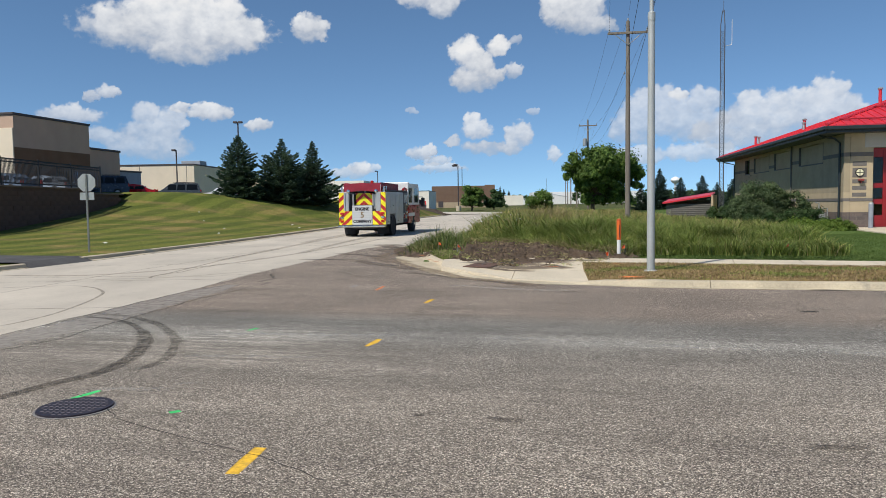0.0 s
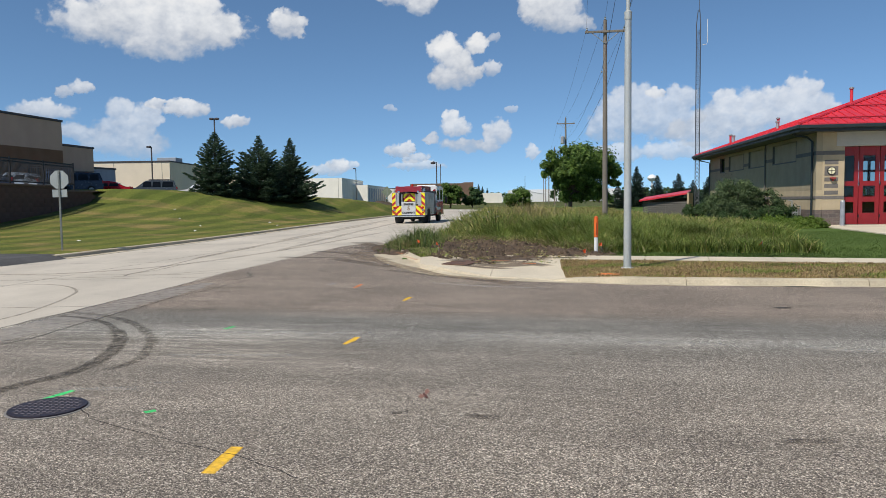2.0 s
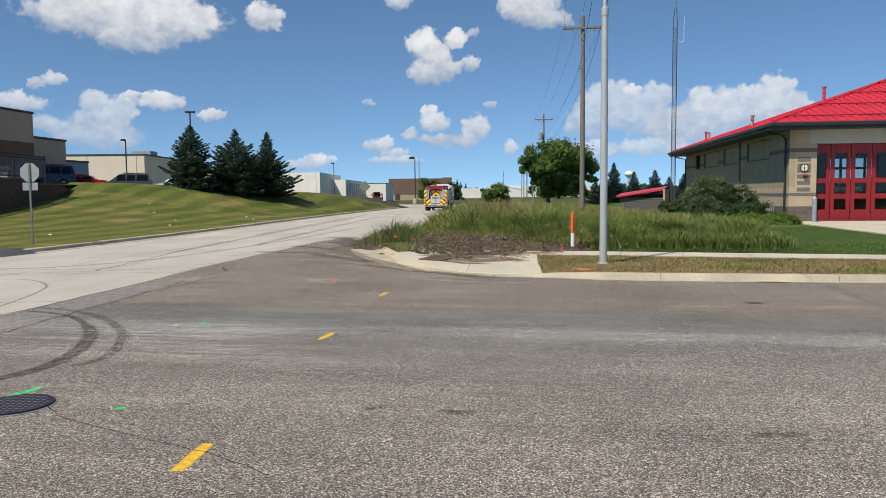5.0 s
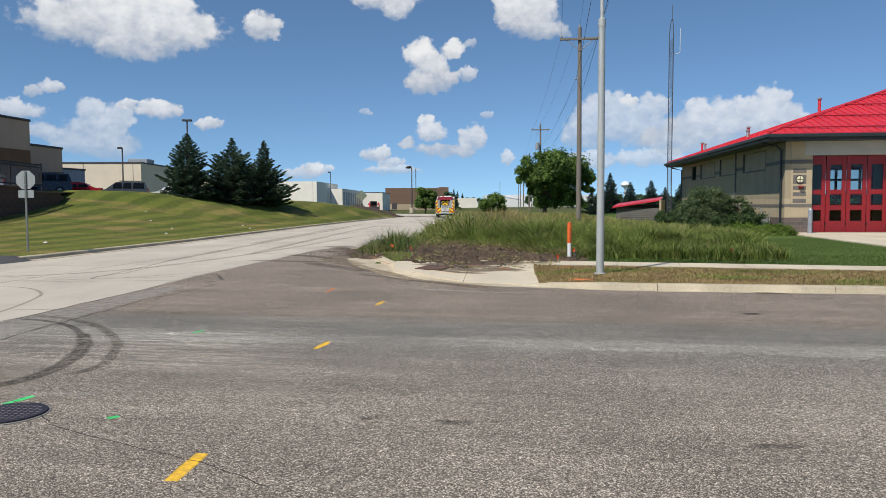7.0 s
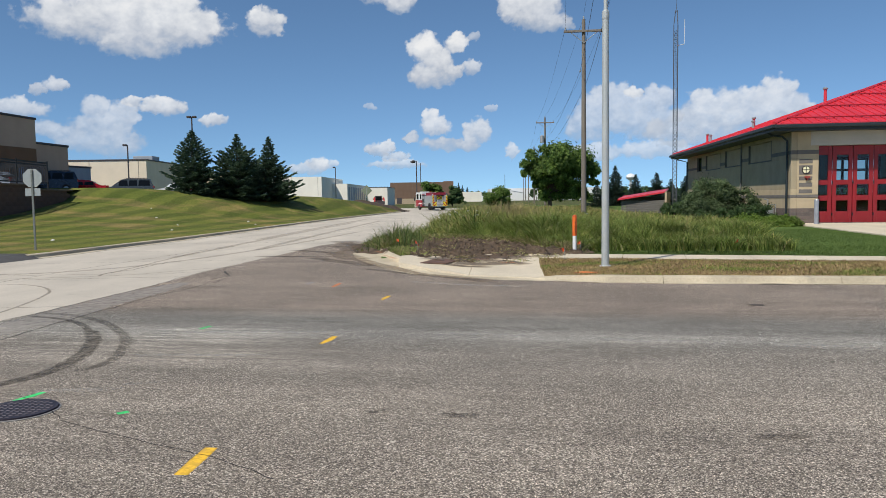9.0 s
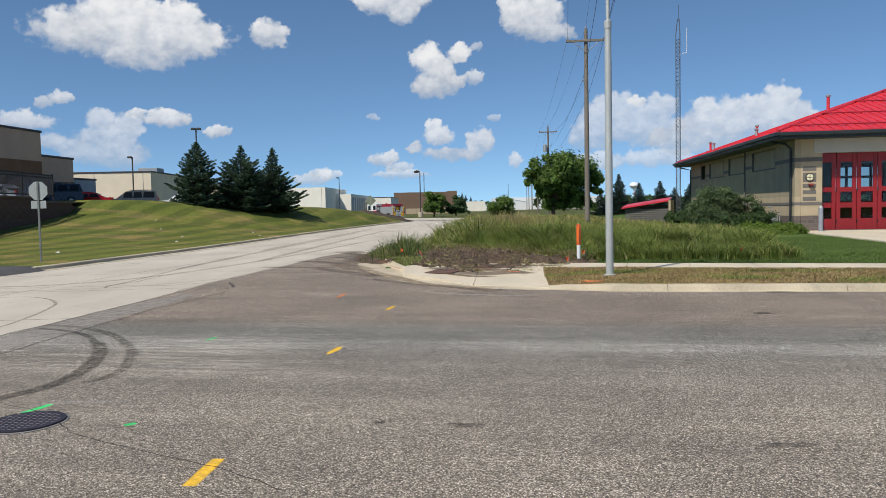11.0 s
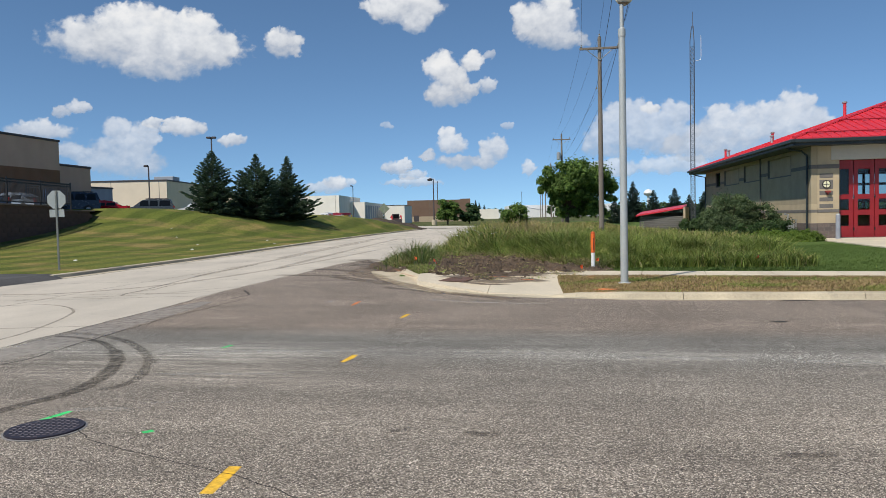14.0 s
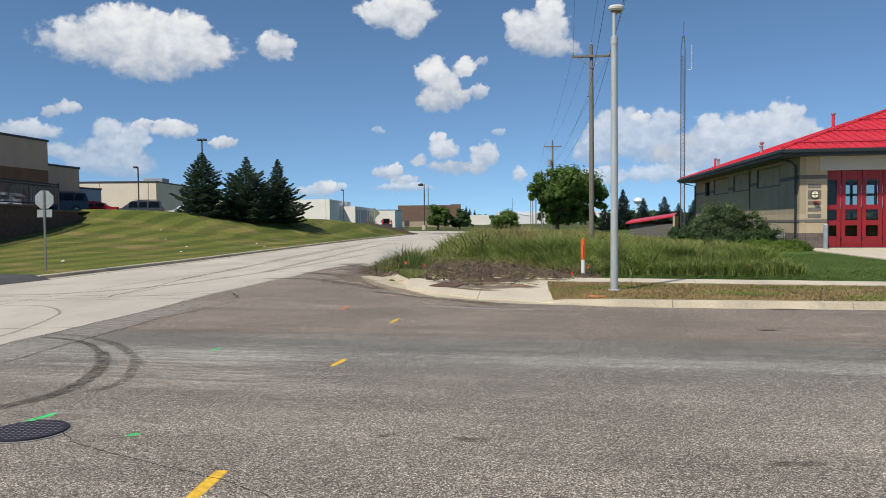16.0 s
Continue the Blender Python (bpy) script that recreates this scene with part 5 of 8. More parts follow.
# gas meter set by the wall
def gas_meter():
    g = thing("gas_meter", "grey gas meter with pipes beside the wall", "gas meter", ST @ pose(-0.55, 1.5, 0))
    part("pipe", Shape().tube([(-0.25, 0, 0), (-0.25, 0, 0.9), (0.05, 0, 0.9), (0.05, 0, 0.5)], 0.035, 8).tube([(0.3, 0, 0), (0.3, 0, 1.0), (0.05, 0, 1.0)], 0.03, 8).tube([(-0.5, 0, 0.35), (0.3, 0, 0.35)], 0.03, 8), M_STEEL, g)
    part("meter_body", Shape().box(-0.12, 0.2, -0.12, 0.12, 0.45, 0.8, 0.05), M_STEEL, g)
    part("regulator", Shape().lathe([(0.05, 0), (0.14, 0.03), (0.14, 0.07), (0.05, 0.1)], 12, "y", (-0.25, -0.05, 0.7)), M_STEEL, g)


gas_meter()
b = thing("bollard", "grey steel bollard beside the bay door", "bollard", ST @ pose(0.92, -1.0, 0.02))
part("post", Shape().tube([(0, 0, 0), (0, 0, 1.2)], 0.11, 14), plain("bollard_grey", (0.27, 0.29, 0.33), 0.6), b, smooth=True)
part("cap", Shape().lathe([(0.11, 1.2), (0.09, 1.25), (0.03, 1.275)], 14), M_STEEL, b)

# apron in front of the doors
ap = [ST @ Vector(p) for p in ((0.05, -0.05, 0), (30, -0.05, 0), (30, -22, 0))] + [Vector(p) for p in ((17.0, 21.5, 0), (17.2, 24.05, 0), (18.2, 28.5, 0), (19.4, 33.6, 0))]
s = Shape()
s.add([(p.x, p.y, 0.16) for p in ap] + [(p.x, p.y, -0.05) for p in ap], [tuple(range(7))[::-1]] + [(i, (i + 1) % 7, 7 + (i + 1) % 7, 7 + i) for i in range(7)])
tagged(part("apron", s, M_WALK), "pale concrete apron before the bay doors", "pavement", kind="structure")

# ---- poles, signs, tower ----
M_POLE = plain("painted_pole", (0.46, 0.48, 0.46), 0.5, 0.3, 0.1, 1.2, 30)
M_WOOD = plain("weathered_wood", (0.19, 0.165, 0.135), 0.85, 0, 0.25, 2, 20, "obj", (6, 6, 0.5), bump_s=0.4)
M_WIRE = plain("wire", (0.03, 0.03, 0.032), 0.6)
M_CERAMIC = plain("insulator", (0.28, 0.3, 0.3), 0.3)


def street_light():
    p = thing("street_light", "grey tapered steel street light with oval head", "street light", pose(4.43, 15.38, 0.13))
    part("pole", Shape().tube([(0, 0, 0.02), (0, 0, 5.35)], [0.083, 0.07], 18), M_POLE, p, smooth=True)
    part("pole_collar", Shape().lathe([(0.074, 5.27), (0.078, 5.3), (0.078, 5.44), (0.045, 5.47)], 18), M_POLE, p)
    part("tenon", Shape().tube([(0, 0, 5.4), (0, 0, 5.98)], 0.042, 14), M_POLE, p, smooth=True)
    h = part("lamp_head", Shape().lathe([(0.04, 5.93), (0.08, 5.97), (0.15, 6.03), (0.155, 6.07), (0.12, 6.11), (0.03, 6.13)], 20), plain("lamp_housing", (0.55, 0.54, 0.47), 0.5), p, "pale oval lamp head", smooth=True)
    h.matrix_basis = pose(0.05, 0, 0) @ Matrix.Diagonal((1.15, 0.75, 1, 1))
    part("lens", Shape().lathe([(0.06, 5.945), (0.115, 5.99), (0.06, 5.985)], 18), plain("lamp_lens", (0.16, 0.13, 0.09), 0.25), h)
    part("base_plate", Shape().lathe([(0.14, 0.0), (0.14, 0.03), (0.11, 0.05)], 18), M_POLE, p)


street_light()


def utility_pole(x, y, z, hgt, arm=True, group="utility poles"):
    p = thing("utility_pole", "weathered wooden utility pole with a crossarm", "utility pole", pose(x, y, z, 0, 0, -9), group)
    part("pole", Shape().tube([(0, 0, -0.4), (0, 0, hgt * 0.5), (0, 0, hgt)], [0.16, 0.135, 0.1], 12), M_WOOD, p, smooth=True)
    if arm:
        part("crossarm", Shape().box(-1.15, 1.15, -0.2, -0.1, hgt - 0.75, hgt - 0.62, 0.012), M_WOOD, p)
        part("brace", Shape().tube([(-0.75, -0.15, hgt - 0.75), (0, -0.13, hgt - 1.35)], 0.02, 6), M_STEEL, p)
        part("brace", Shape().tube([(0.75, -0.15, hgt - 0.75), (0, -0.13, hgt - 1.35)], 0.02, 6), M_STEEL, p)
        for ix, iz in ((-1.05, hgt - 0.62), (1.05, hgt - 0.62), (0.0, hgt)):
            part("insulator", Shape().lathe([(0.03, 0), (0.06, 0.04), (0.035, 0.1), (0.055, 0.14), (0.02, 0.19)], 10, at=(ix, -0.15 if ix else 0, iz)), M_CERAMIC, p)
        part("lower_insulator", Shape().lathe([(0.03, 0), (0.06, 0.05), (0.03, 0.12)], 10, at=(-0.2, -0.05, hgt - 3.0)), M_CERAMIC, p)
    return p


POLES = [(10.75, 42, 0.25, 11.65), (18.7, 93, 0.5, 11.5), (26.9, 145, 0.5, 11.5), (34.6, 195, 0.5, 11.5), (42.4, 245, 0.5, 11.5), (50.2, 295, 0.5, 11.5)]
for px_, py_, pz_, ph_ in POLES:
    utility_pole(px_, py_, pz_, ph_)
tr = part("transformer", Shape().lathe([(0.02, -0.5), (0.26, -0.45), (0.26, 0.4), (0.1, 0.5)], 14, at=(0, 0, 0)), M_STEEL, at=pose(18.25, 92.7, 9.2))
tagged(tr, "grey pole-mounted transformer drum", "transformer")


def cables():
    """Sagging conductors from pole to pole, and on over the camera's right."""
    line = [(-0.5, -8, 0.2, 11.6)] + POLES
    c, s = math.cos(GRID), math.sin(GRID)
    for dx, dz in ((-1.05, -0.45), (0.0, 0.18), (1.05, -0.45), (-0.2, -2.9), (0.15, -3.6)):
        for a, b in zip(line, line[1:]):
            pa = Vector((a[0] + dx * c, a[1] + dx * s, a[2] + a[3] + dz))
            pb = Vector((b[0] + dx * c, b[1] + dx * s, b[2] + b[3] + dz))
            pts = [pa.lerp(pb, i / 14) - Vector((0, 0, 3.2 * (i / 14) * (1 - i / 14))) for i in range(15)]
            ob = part("power_line", Shape().tube(pts, 0.006 if dz > -1 else 0.008, 4, False), M_WIRE)
            tagged(ob, "thin dark overhead power line between poles", "power line", "power lines")


cables()


def lattice_tower():
    t = thing("radio_mast", "slender grey lattice radio mast with whip antennas", "radio mast", pose(28.95, 75, 0.3, 0, 0, 20))
    H, r = 20.6, 0.27
    galv = plain("mast_steel", (0.10, 0.105, 0.115), 0.55, 0.5, 0.15, 3, 30)
    legs = [(r * math.cos(a), r * math.sin(a)) for a in (0.3, 0.3 + math.tau / 3, 0.3 + 2 * math.tau / 3)]
    for lx, ly in legs:
        part("leg", Shape().tube([(lx, ly, 0), (lx, ly, H - 1.5), (lx * 0.4, ly * 0.4, H)], 0.042, 6), galv, t)
    step = 0.42
    for j in range(3):
        a, b = legs[j], legs[(j + 1) % 3]
        path = []
        for i in range(int((H - 1.6) / step)):
            path += [(*a, i * step), (*b, i * step + 0.02), (*b, i * step + 0.03)]
        part("bracing", Shape().tube(path, 0.024, 4, False), galv, t)
    part("whip_antenna", Shape().tube([(0, 0, H - 0.2), (0, 0, H + 1.5)], 0.025, 6), galv, t)
    part("side_antenna", Shape().tube([(0.1, 0, H - 3.6), (0.75, -0.3, H - 3.45), (0.8, -0.32, H - 3.2), (0.8, -0.32, H - 0.9)], 0.028, 6), M_WHITE, t)


lattice_tower()


def stop_sign():
    s = thing("stop_sign", "back of an octagonal stop sign on a post", "road sign", pose(-12.33, 25.15, 0.1))
    m = plain("sign_back", (0.42, 0.43, 0.40), 0.45, 0.4, 0.12, 4, 40)
    part("post", Shape().box(-0.035, 0.035, -0.012, 0.02, 0, 2.75, 0.008), plain("sign_post", (0.20, 0.21, 0.19), 0.6, 0.5), s)
    octo = [(0.33 * math.cos(radians(22.5 + 45 * i)), 0.33 * math.sin(radians(22.5 + 45 * i))) for i in range(8)]
    pl = part("sign_plate", Shape().prism(octo, 0.0, 0.006, Matrix.Translation((0, 0.03, 2.46)) @ pose(0, 0, 0, 90, 0, 0)), m, s)
    part("supplementary_plate", Shape().box(-0.25, 0.25, 0.022, 0.028, 1.86, 2.12, 0.002), m, s, "small rectangular plate below the sign")
    part("bolt", Shape().lathe([(0.018, -0.03), (0.018, -0.012)], 8, "y", (0, 0, 2.62)).lathe([(0.018, -0.03), (0.018, -0.012)], 8, "y", (0, 0, 2.3)), M_STEEL, s)


stop_sign()


def marker_post():
    p = thing("marker_post", "white utility marker post with orange sleeve", "marker post", pose(4.9, 20.1, 0.13))
    part("post", Shape().tube([(0, 0, 0), (0, 0, 0.45)], 0.055, 14), M_WHITE, p, smooth=True)
    part("sleeve", Shape().tube([(0, 0, 0.45), (0, 0, 0.98)], 0.062, 14), plain("orange_sleeve", (0.75, 0.14, 0.02), 0.5), p, "orange plastic sleeve with lettering", smooth=True)
    part("label_bar", Shape().box(-0.006, 0.006, -0.066, -0.06, 0.52, 0.86), M_BLACK, p)
    part("cap", Shape().lathe([(0.062, 0.98), (0.055, 1.02), (0.02, 1.04)], 14), plain("orange_cap", (0.6, 0.1, 0.02), 0.5), p)


marker_post()


def flag(x, y, z, turn, col):
    f = thing("survey_flag", "small orange survey flag on a wire", "survey flag", pose(x, y, z, 0, 0, turn), "survey flags")
    part("wire", Shape().tube([(0, 0, 0), (0.01, 0, 0.30)], 0.003, 5), M_STEEL, f)
    part("cloth", Shape().add([(0.01, 0, 0.30), (0.09, 0.03, 0.27), (0.10, -0.03, 0.19), (0.01, 0, 0.21)], [(0, 1, 2, 3)]), col, f)


M_FLAG = plain("orange_flag", (0.85, 0.13, 0.03), 0.6)
for i, (fx, fy) in enumerate([(-0.15, 22.9), (0.43, 21.6), (0.48, 20.4), (4.0, 17.4), (5.05, 20.0), (9.4, 19.6)]):
    flag(fx, fy, 0.14, 40 * i, M_FLAG)
for kx_, ky_ in ((-0.66, 21.5), (-0.40, 19.9), (-0.22, 19.2)):
    ribbon("sprayed_mark", [(kx_ - 0.09, ky_ + 0.3), (kx_ + 0.02, ky_), (kx_ + 0.12, ky_ - 0.3)], 0.12, M_ORANGE2, "orange sprayed dash on the kerb", z=0.122)
ribbon("sprayed_mark", [(3.48, 14.05), (3.65, 14.2), (3.92, 14.05)], 0.3, M_ORANGE, "orange sprayed mark on the verge", z=0.165)
ribbon("sprayed_mark", [(2.42, 17.32), (2.55, 17.26), (2.75, 17.22)], 0.1, M_ORANGE, "orange sprayed dash on the ramp", z=0.122, soft=False)
ribbon("sprayed_mark", [(1.75, 18.0), (2.0, 17.92), (2.2, 17.95)], 0.07, M_ORANGE2, "orange sprayed dash on the ramp", z=0.15, soft=False)
ribbon("sprayed_mark", [(4.02, 16.8), (4.15, 17.1)], 0.2, M_ORANGE, "orange sprayed mark on the verge", z=0.185)

# ---- west side: wall, fence, buildings, parked cars ----
M_BRICKWALL = plain("brown_block_wall", (0.15, 0.095, 0.062), 0.9, 0, 0.18, 1.2, 25, "obj", bump_s=0.4)
M_COPING = plain("tan_coping", (0.17, 0.12, 0.085), 0.85, 0, 0.15, 2, 25)
M_TAUPE = plain("taupe_panel", (0.52, 0.365, 0.265), 0.8, 0, 0.08, 0.6, 25)
M_TAUPE2 = plain("brown_panel", (0.20, 0.098, 0.046), 0.8, 0, 0.1, 0.6, 25)
M_CREAM = plain("cream_panel", (0.76, 0.655, 0.49), 0.8, 0, 0.07, 0.5, 20)
M_OFFWHITE = plain("offwhite_panel", (0.80, 0.76, 0.66), 0.8, 0, 0.07, 0.4, 20)
M_GREYPANEL = plain("grey_metal_panel", (0.30, 0.33, 0.36), 0.6, 0, 0.08, 0.5, 20, stretch=(3, 3, 0.3))
M_BROWNB = plain("brown_building", (0.17, 0.105, 0.07), 0.85, 0, 0.1, 0.3, 15)
M_CAP = plain("dark_cap", (0.06, 0.05, 0.05), 0.6)


def retaining_wall():
    w = thing("retaining_wall", "brown block retaining wall beside the lawn", "retaining wall", kind="structure")
    rng = random.Random(5)
    meshes = {}
    def block(x, y, z, ln, dark):
        if ln not in meshes:
            meshes[ln] = Shape().box(-0.15, 0.15, 0.004, ln - 0.004, 0.002, 0.298, 0.006).mesh("block", M_BRICKWALL2)
        ob = new("block", meshes[ln])
        ob.parent = w
        ob.matrix_basis = pose(x + rng.uniform(-0.008, 0.008), y, z)
    y0, y1 = 36.0, 56.6
    row = 0
    z = 0.1
    while z < 3.0:
        y = y0 + (0.45 if row % 2 else 0.0)
        while y < y1:
            top = 3.0 if y < 51.5 else 2.7
            base = lerp_line(RIDGE_Z, y) - 1.0
            if base < z + 0.3 and z < top - 0.05:
                block(-25.45, y, z, 0.9, 0)
            y += 0.9
        z += 0.3
        row += 1
    part("core", Shape().box(-26.0, -25.6, 30, 51.9, -0.2, 3.0).box(-26.0, -25.6, 51.9, 57.4, 0.5, 2.7), M_BRICKWALL, w)
    part("coping", Shape().box(-25.75, -25.22, 30, 51.9, 3.0, 3.1, 0.02), M_COPING, w)
    part("coping", Shape().box(-25.75, -25.22, 51.9, 57.5, 2.7, 2.8, 0.02), M_COPING, w)


M_BRICKWALL2 = plain("brown_wall_block", (0.115, 0.064, 0.042), 0.92, 0, 0.2, 2, 25, "obj", bump_s=0.5, random_var=0.08)
retaining_wall()


def fence():
    f = thing("fence", "black metal picket fence on the retaining wall", "fence", pose(-25.48, 0, 0))
    top, y0, y1 = 4.68, 33.5, 54.2
    ys = [33.7, 37.9, 41.95, 45.9, 49.9, 54.15]
    for y in ys:
        b = 3.1 if y < 51.9 else 2.8
        part("post", Shape().box(-0.04, 0.04, y - 0.04, y + 0.04, b, top + 0.12, 0.006), M_BLACK, f)
    for z in (top, top - 0.18, 3.25):
        part("rail", Shape().box(-0.022, 0.022, 33.7, 54.15, z - 0.035, z + 0.035), M_BLACK, f)
    pk = Shape().box(-0.016, 0.016, -0.016, 0.016, 3.2, top).mesh("picket", M_BLACK)
    y = y0
    while y < y1:
        ob = new("picket", pk)
        ob.parent = f
        ob.matrix_basis = pose(0, y, 0)
        y += 0.125
    # return of the fence behind its corner
    for x in (-1.6, -3.2):
        part("post", Shape().box(x - 0.04, x + 0.04, 54.11, 54.19, 2.8, top + 0.12, 0.006), M_BLACK, f)
    for z in (top, top - 0.18, 3.25):
        part("rail", Shape().box(-3.2, -0.04, 54.13, 54.17, z - 0.035, z + 0.035), M_BLACK, f)
    for i in range(24):
        ob = new("picket", pk)
        ob.parent = f
        ob.matrix_basis = pose(-0.14 - 0.125 * i, 54.15, 0)


fence()
# blue banner on the fence's return
tagged(part("banner", Shape().box(-0.9, 0.9, -0.01, 0.01, 0, 1.1, 0.004), plain("blue_banner", (0.03, 0.09, 0.22), 0.6), at=pose(-26.6, 54.184, 3.3)), "dark blue banner tied to the fence", "banner")

# upper car park
s = Shape()
s.add([(-25.65, 30, 2.86), (-25.65, 57.4, 2.80), (-25.2, 60, 2.80), (-25, 66, 2.62), (-20, 78, 2.3), (-40, 95, 2.7), (-120, 95, 2.9), (-120, 30, 2.9)], [tuple(range(8))[::-1]])
pk = part("car_park", Shape().add(s.v, [tuple(range(8))]), M_OLD_ASPHALT)
tagged(pk, "dark asphalt car park above the retaining wall", "car park", kind="structure")


def flat_building(name, label, x0, x1, y0, y1, z0, z1, mat, turn=0.0, bands=(), cap=True, joints=0.0, at=None, group=""):
    """A flat-roofed hall: walls, parapet cap, panel joints and the given openings."""
    b = thing(name, label, "building", at or pose(0, 0, 0), group)
    lo = z0
    for z, m in bands:
        part("wall", Shape().box(x0, x1, y0, y1, lo, z, 0.0), m, b)
        lo = z
    part("wall", Shape().box(x0, x1, y0, y1, lo, z1, 0.0), mat, b)
    if cap:
        part("parapet_cap", Shape().box(x0 - 0.08, x1 + 0.08, y0 - 0.08, y1 + 0.08, z1 - 0.02, z1 + 0.16, 0.02), M_CAP, b)
    if joints:
        x = x0 + joints
        while x < x1 - 0.5:
            part("panel_joint", Shape().box(x - 0.03, x + 0.03, y0 - 0.012, y0 - 0.002, z0, z1 - 0.05), M_BAND, b)
            x += joints
    return b


# taupe store: corner toward the street, shaded flank
a = flat_building("store", "taupe panelled store with brown lower band", -60, 0, 0, 8.1, 0, 5.55, M_TAUPE, bands=((3.25, M_TAUPE2),), at=pose(-30.5, 52.0, 2.9, 0, 0, -10.8))
part("pilaster", Shape().box(-1.15, -0.02, -0.1, -0.002, 0, 4.6, 0.01), M_CREAM, a)
win = part("window", Shape().box(-2.4, -1.4, -0.05, -0.002, 0, 3.3, 0.01), M_GLASS, a)
part("window_frame", Shape().box(-2.5, -2.4, -0.08, 0, 0, 3.35).box(-1.4, -1.3, -0.08, 0, 0, 3.35).box(-2.4, -1.4, -0.08, 0, 3.3, 3.4), M_WHITE, win)
flat_building("store_annex", "lower taupe wing behind the store", -30, 0, 0, 4.2, 0, 3.75, M_TAUPE, at=pose(-29.5, 61.0, 2.9, 0, 0, -9))
flat_building("shed_hall", "low grey metal hall", -30, 0, 0, 5.0, 0, 2.5, M_GREYPANEL, at=pose(-33.4, 72.5, 2.9, 0, 0, -16))
d = flat_building("warehouse", "long cream warehouse with dark roof edge", -32, 0, 0, 26, 0, 4.4, M_CREAM, joints=6.2, at=pose(-32.4, 95, 2.8, 0, 0, -1.5))
part("rooftop_unit", Shape().box(-3.2, -0.6, 4, 6.5, 4.4, 5.2, 0.05), M_GREYPANEL, d)
part("wall_lamp", Shape().box(-10.2, -9.8, -0.3, -0.002, 2.2, 2.7, 0.05), M_CAP, d)
part("downpipe", Shape().box(-0.002, 0.08, 10, 10.15, 0, 4.2), M_CAP, d)
flat_building("warehouse_wing", "cream warehouse wing behind spruces", 0, 8, 0, 20, 0, 3.7, M_CREAM, joints=5.0, at=pose(-37.5, 124, 2.7, 0, 0, -3))
# white halls behind the hill
flat_building("white_hall", "tall off-white precast hall", -22, 0, 0, 30, 0, 8.1, M_OFFWHITE, cap=False, joints=7.0, at=pose(-20.7, 192.0, 0, 0, 0, -6))
flat_building("white_hall", "low off-white precast hall", -8, 0, 0, 12, 0, 6.3, M_CREAM, cap=False, at=pose(-16.6, 209.6, 0, 0, 0, -8))
lo = flat_building("loading_hall", "grey ribbed metal loading hall", -4.5, 0, 0, 34, 0, 6.5, M_OFFWHITE, cap=False, at=pose(-15.0, 205.6, 0, 0, 0, -6))
for i in range(8):
    part("dock_door", Shape().box(0.004, 0.06, 1.5 + 4.0 * i, 4.2 + 4.0 * i, 0.5, 5.6, 0.01), M_GREYPANEL, lo)
flat_building("white_hall", "off-white precast hall with dark cap", -6.3, 0, 0, 24, 0, 5.75, M_OFFWHITE, joints=0, at=pose(-4.2, 228.8, 0, 0, 0, -5))
bb = flat_building("brown_hall", "wide brown industrial hall with tan base", 0, 24.5, 0, 40, 0, 8.7, M_BROWNB, bands=((2.2, plain("tan_base", (0.42, 0.33, 0.22), 0.85)),), cap=False, joints=9.0, at=pose(-4.2, 292, 0, 0, 0, -3))
part("flue", Shape().tube([(12.2, 3, 8.6), (12.2, 3, 16.5)], 0.14, 6), M_CAP, bb)
part("loading_door", Shape().box(2.6, 4.6, -0.05, -0.002, 0.2, 2.6), M_CAP, bb)
flat_building("brown_hall", "small dark brown hall", 0, 4.5, 0, 20, 0, 10.0, M_BROWNB, cap=False, at=pose(19.5, 330, 0, 0, 0, -3))
flat_building("white_hall", "low white hall in the distance", 0, 8, 0, 30, 0, 4.7, M_OFFWHITE, cap=False, at=pose(25.5, 300, 0, 0, 0, -3))
flat_building("far_warehouse", "wide white warehouse in the distance", 0, 38, 0, 40, 0, 7.4, M_WHITE, cap=False, at=pose(62, 440, 0.5, 0, 0, -4))
flat_building("far_warehouse", "long white warehouse in the distance", 0, 60, 0, 40, 0, 6.8, M_WHITE, cap=False, at=pose(50, 400, 0.5, 0, 0, -4))
gb = thing("gable_hall", "white gabled metal hall in the distance", "building", pose(41, 380, 0.5, 0, 0, -4))
part("wall", Shape().add([(0, 0, 0), (24, 0, 0), (24, 0, 4.0), (12, 0, 6.2), (0, 0, 2.6), (0, 30, 0), (24, 30, 0), (24, 30, 4), (12, 30, 6.2), (0, 30, 2.6)], [(0, 1, 2, 3, 4), (9, 8, 7, 6, 5), (1, 6, 7, 2), (5, 0, 4, 9)]), M_WHITE, gb)
part("roof", Shape().add([(-0.2, -0.2, 2.63), (12, -0.2, 6.25), (12, 30, 6.25), (-0.2, 30, 2.63), (24.2, -0.2, 4.03), (24.2, 30, 4.03)], [(0, 1, 2, 3), (1, 4, 5, 2)]), M_GREYPANEL, gb)


def parking_light(x, y, z, h, double=False, label="dark parking lot light on a square pole"):
    p = thing("parking_light", label, "parking light", pose(x, y, z, 0, 0, 0), "parking lights")
    part("pole", Shape().box(-0.065, 0.065, -0.065, 0.065, 0, h, 0.02), M_CAP, p)
    part("lamp_head", Shape().box(-0.5, -0.06, -0.2, 0.2, h - 0.12, h + 0.1, 0.04), M_CAP, p)
    if double:
        part("lamp_head", Shape().box(0.06, 0.5, -0.2, 0.2, h - 0.12, h + 0.1, 0.04), M_CAP, p)


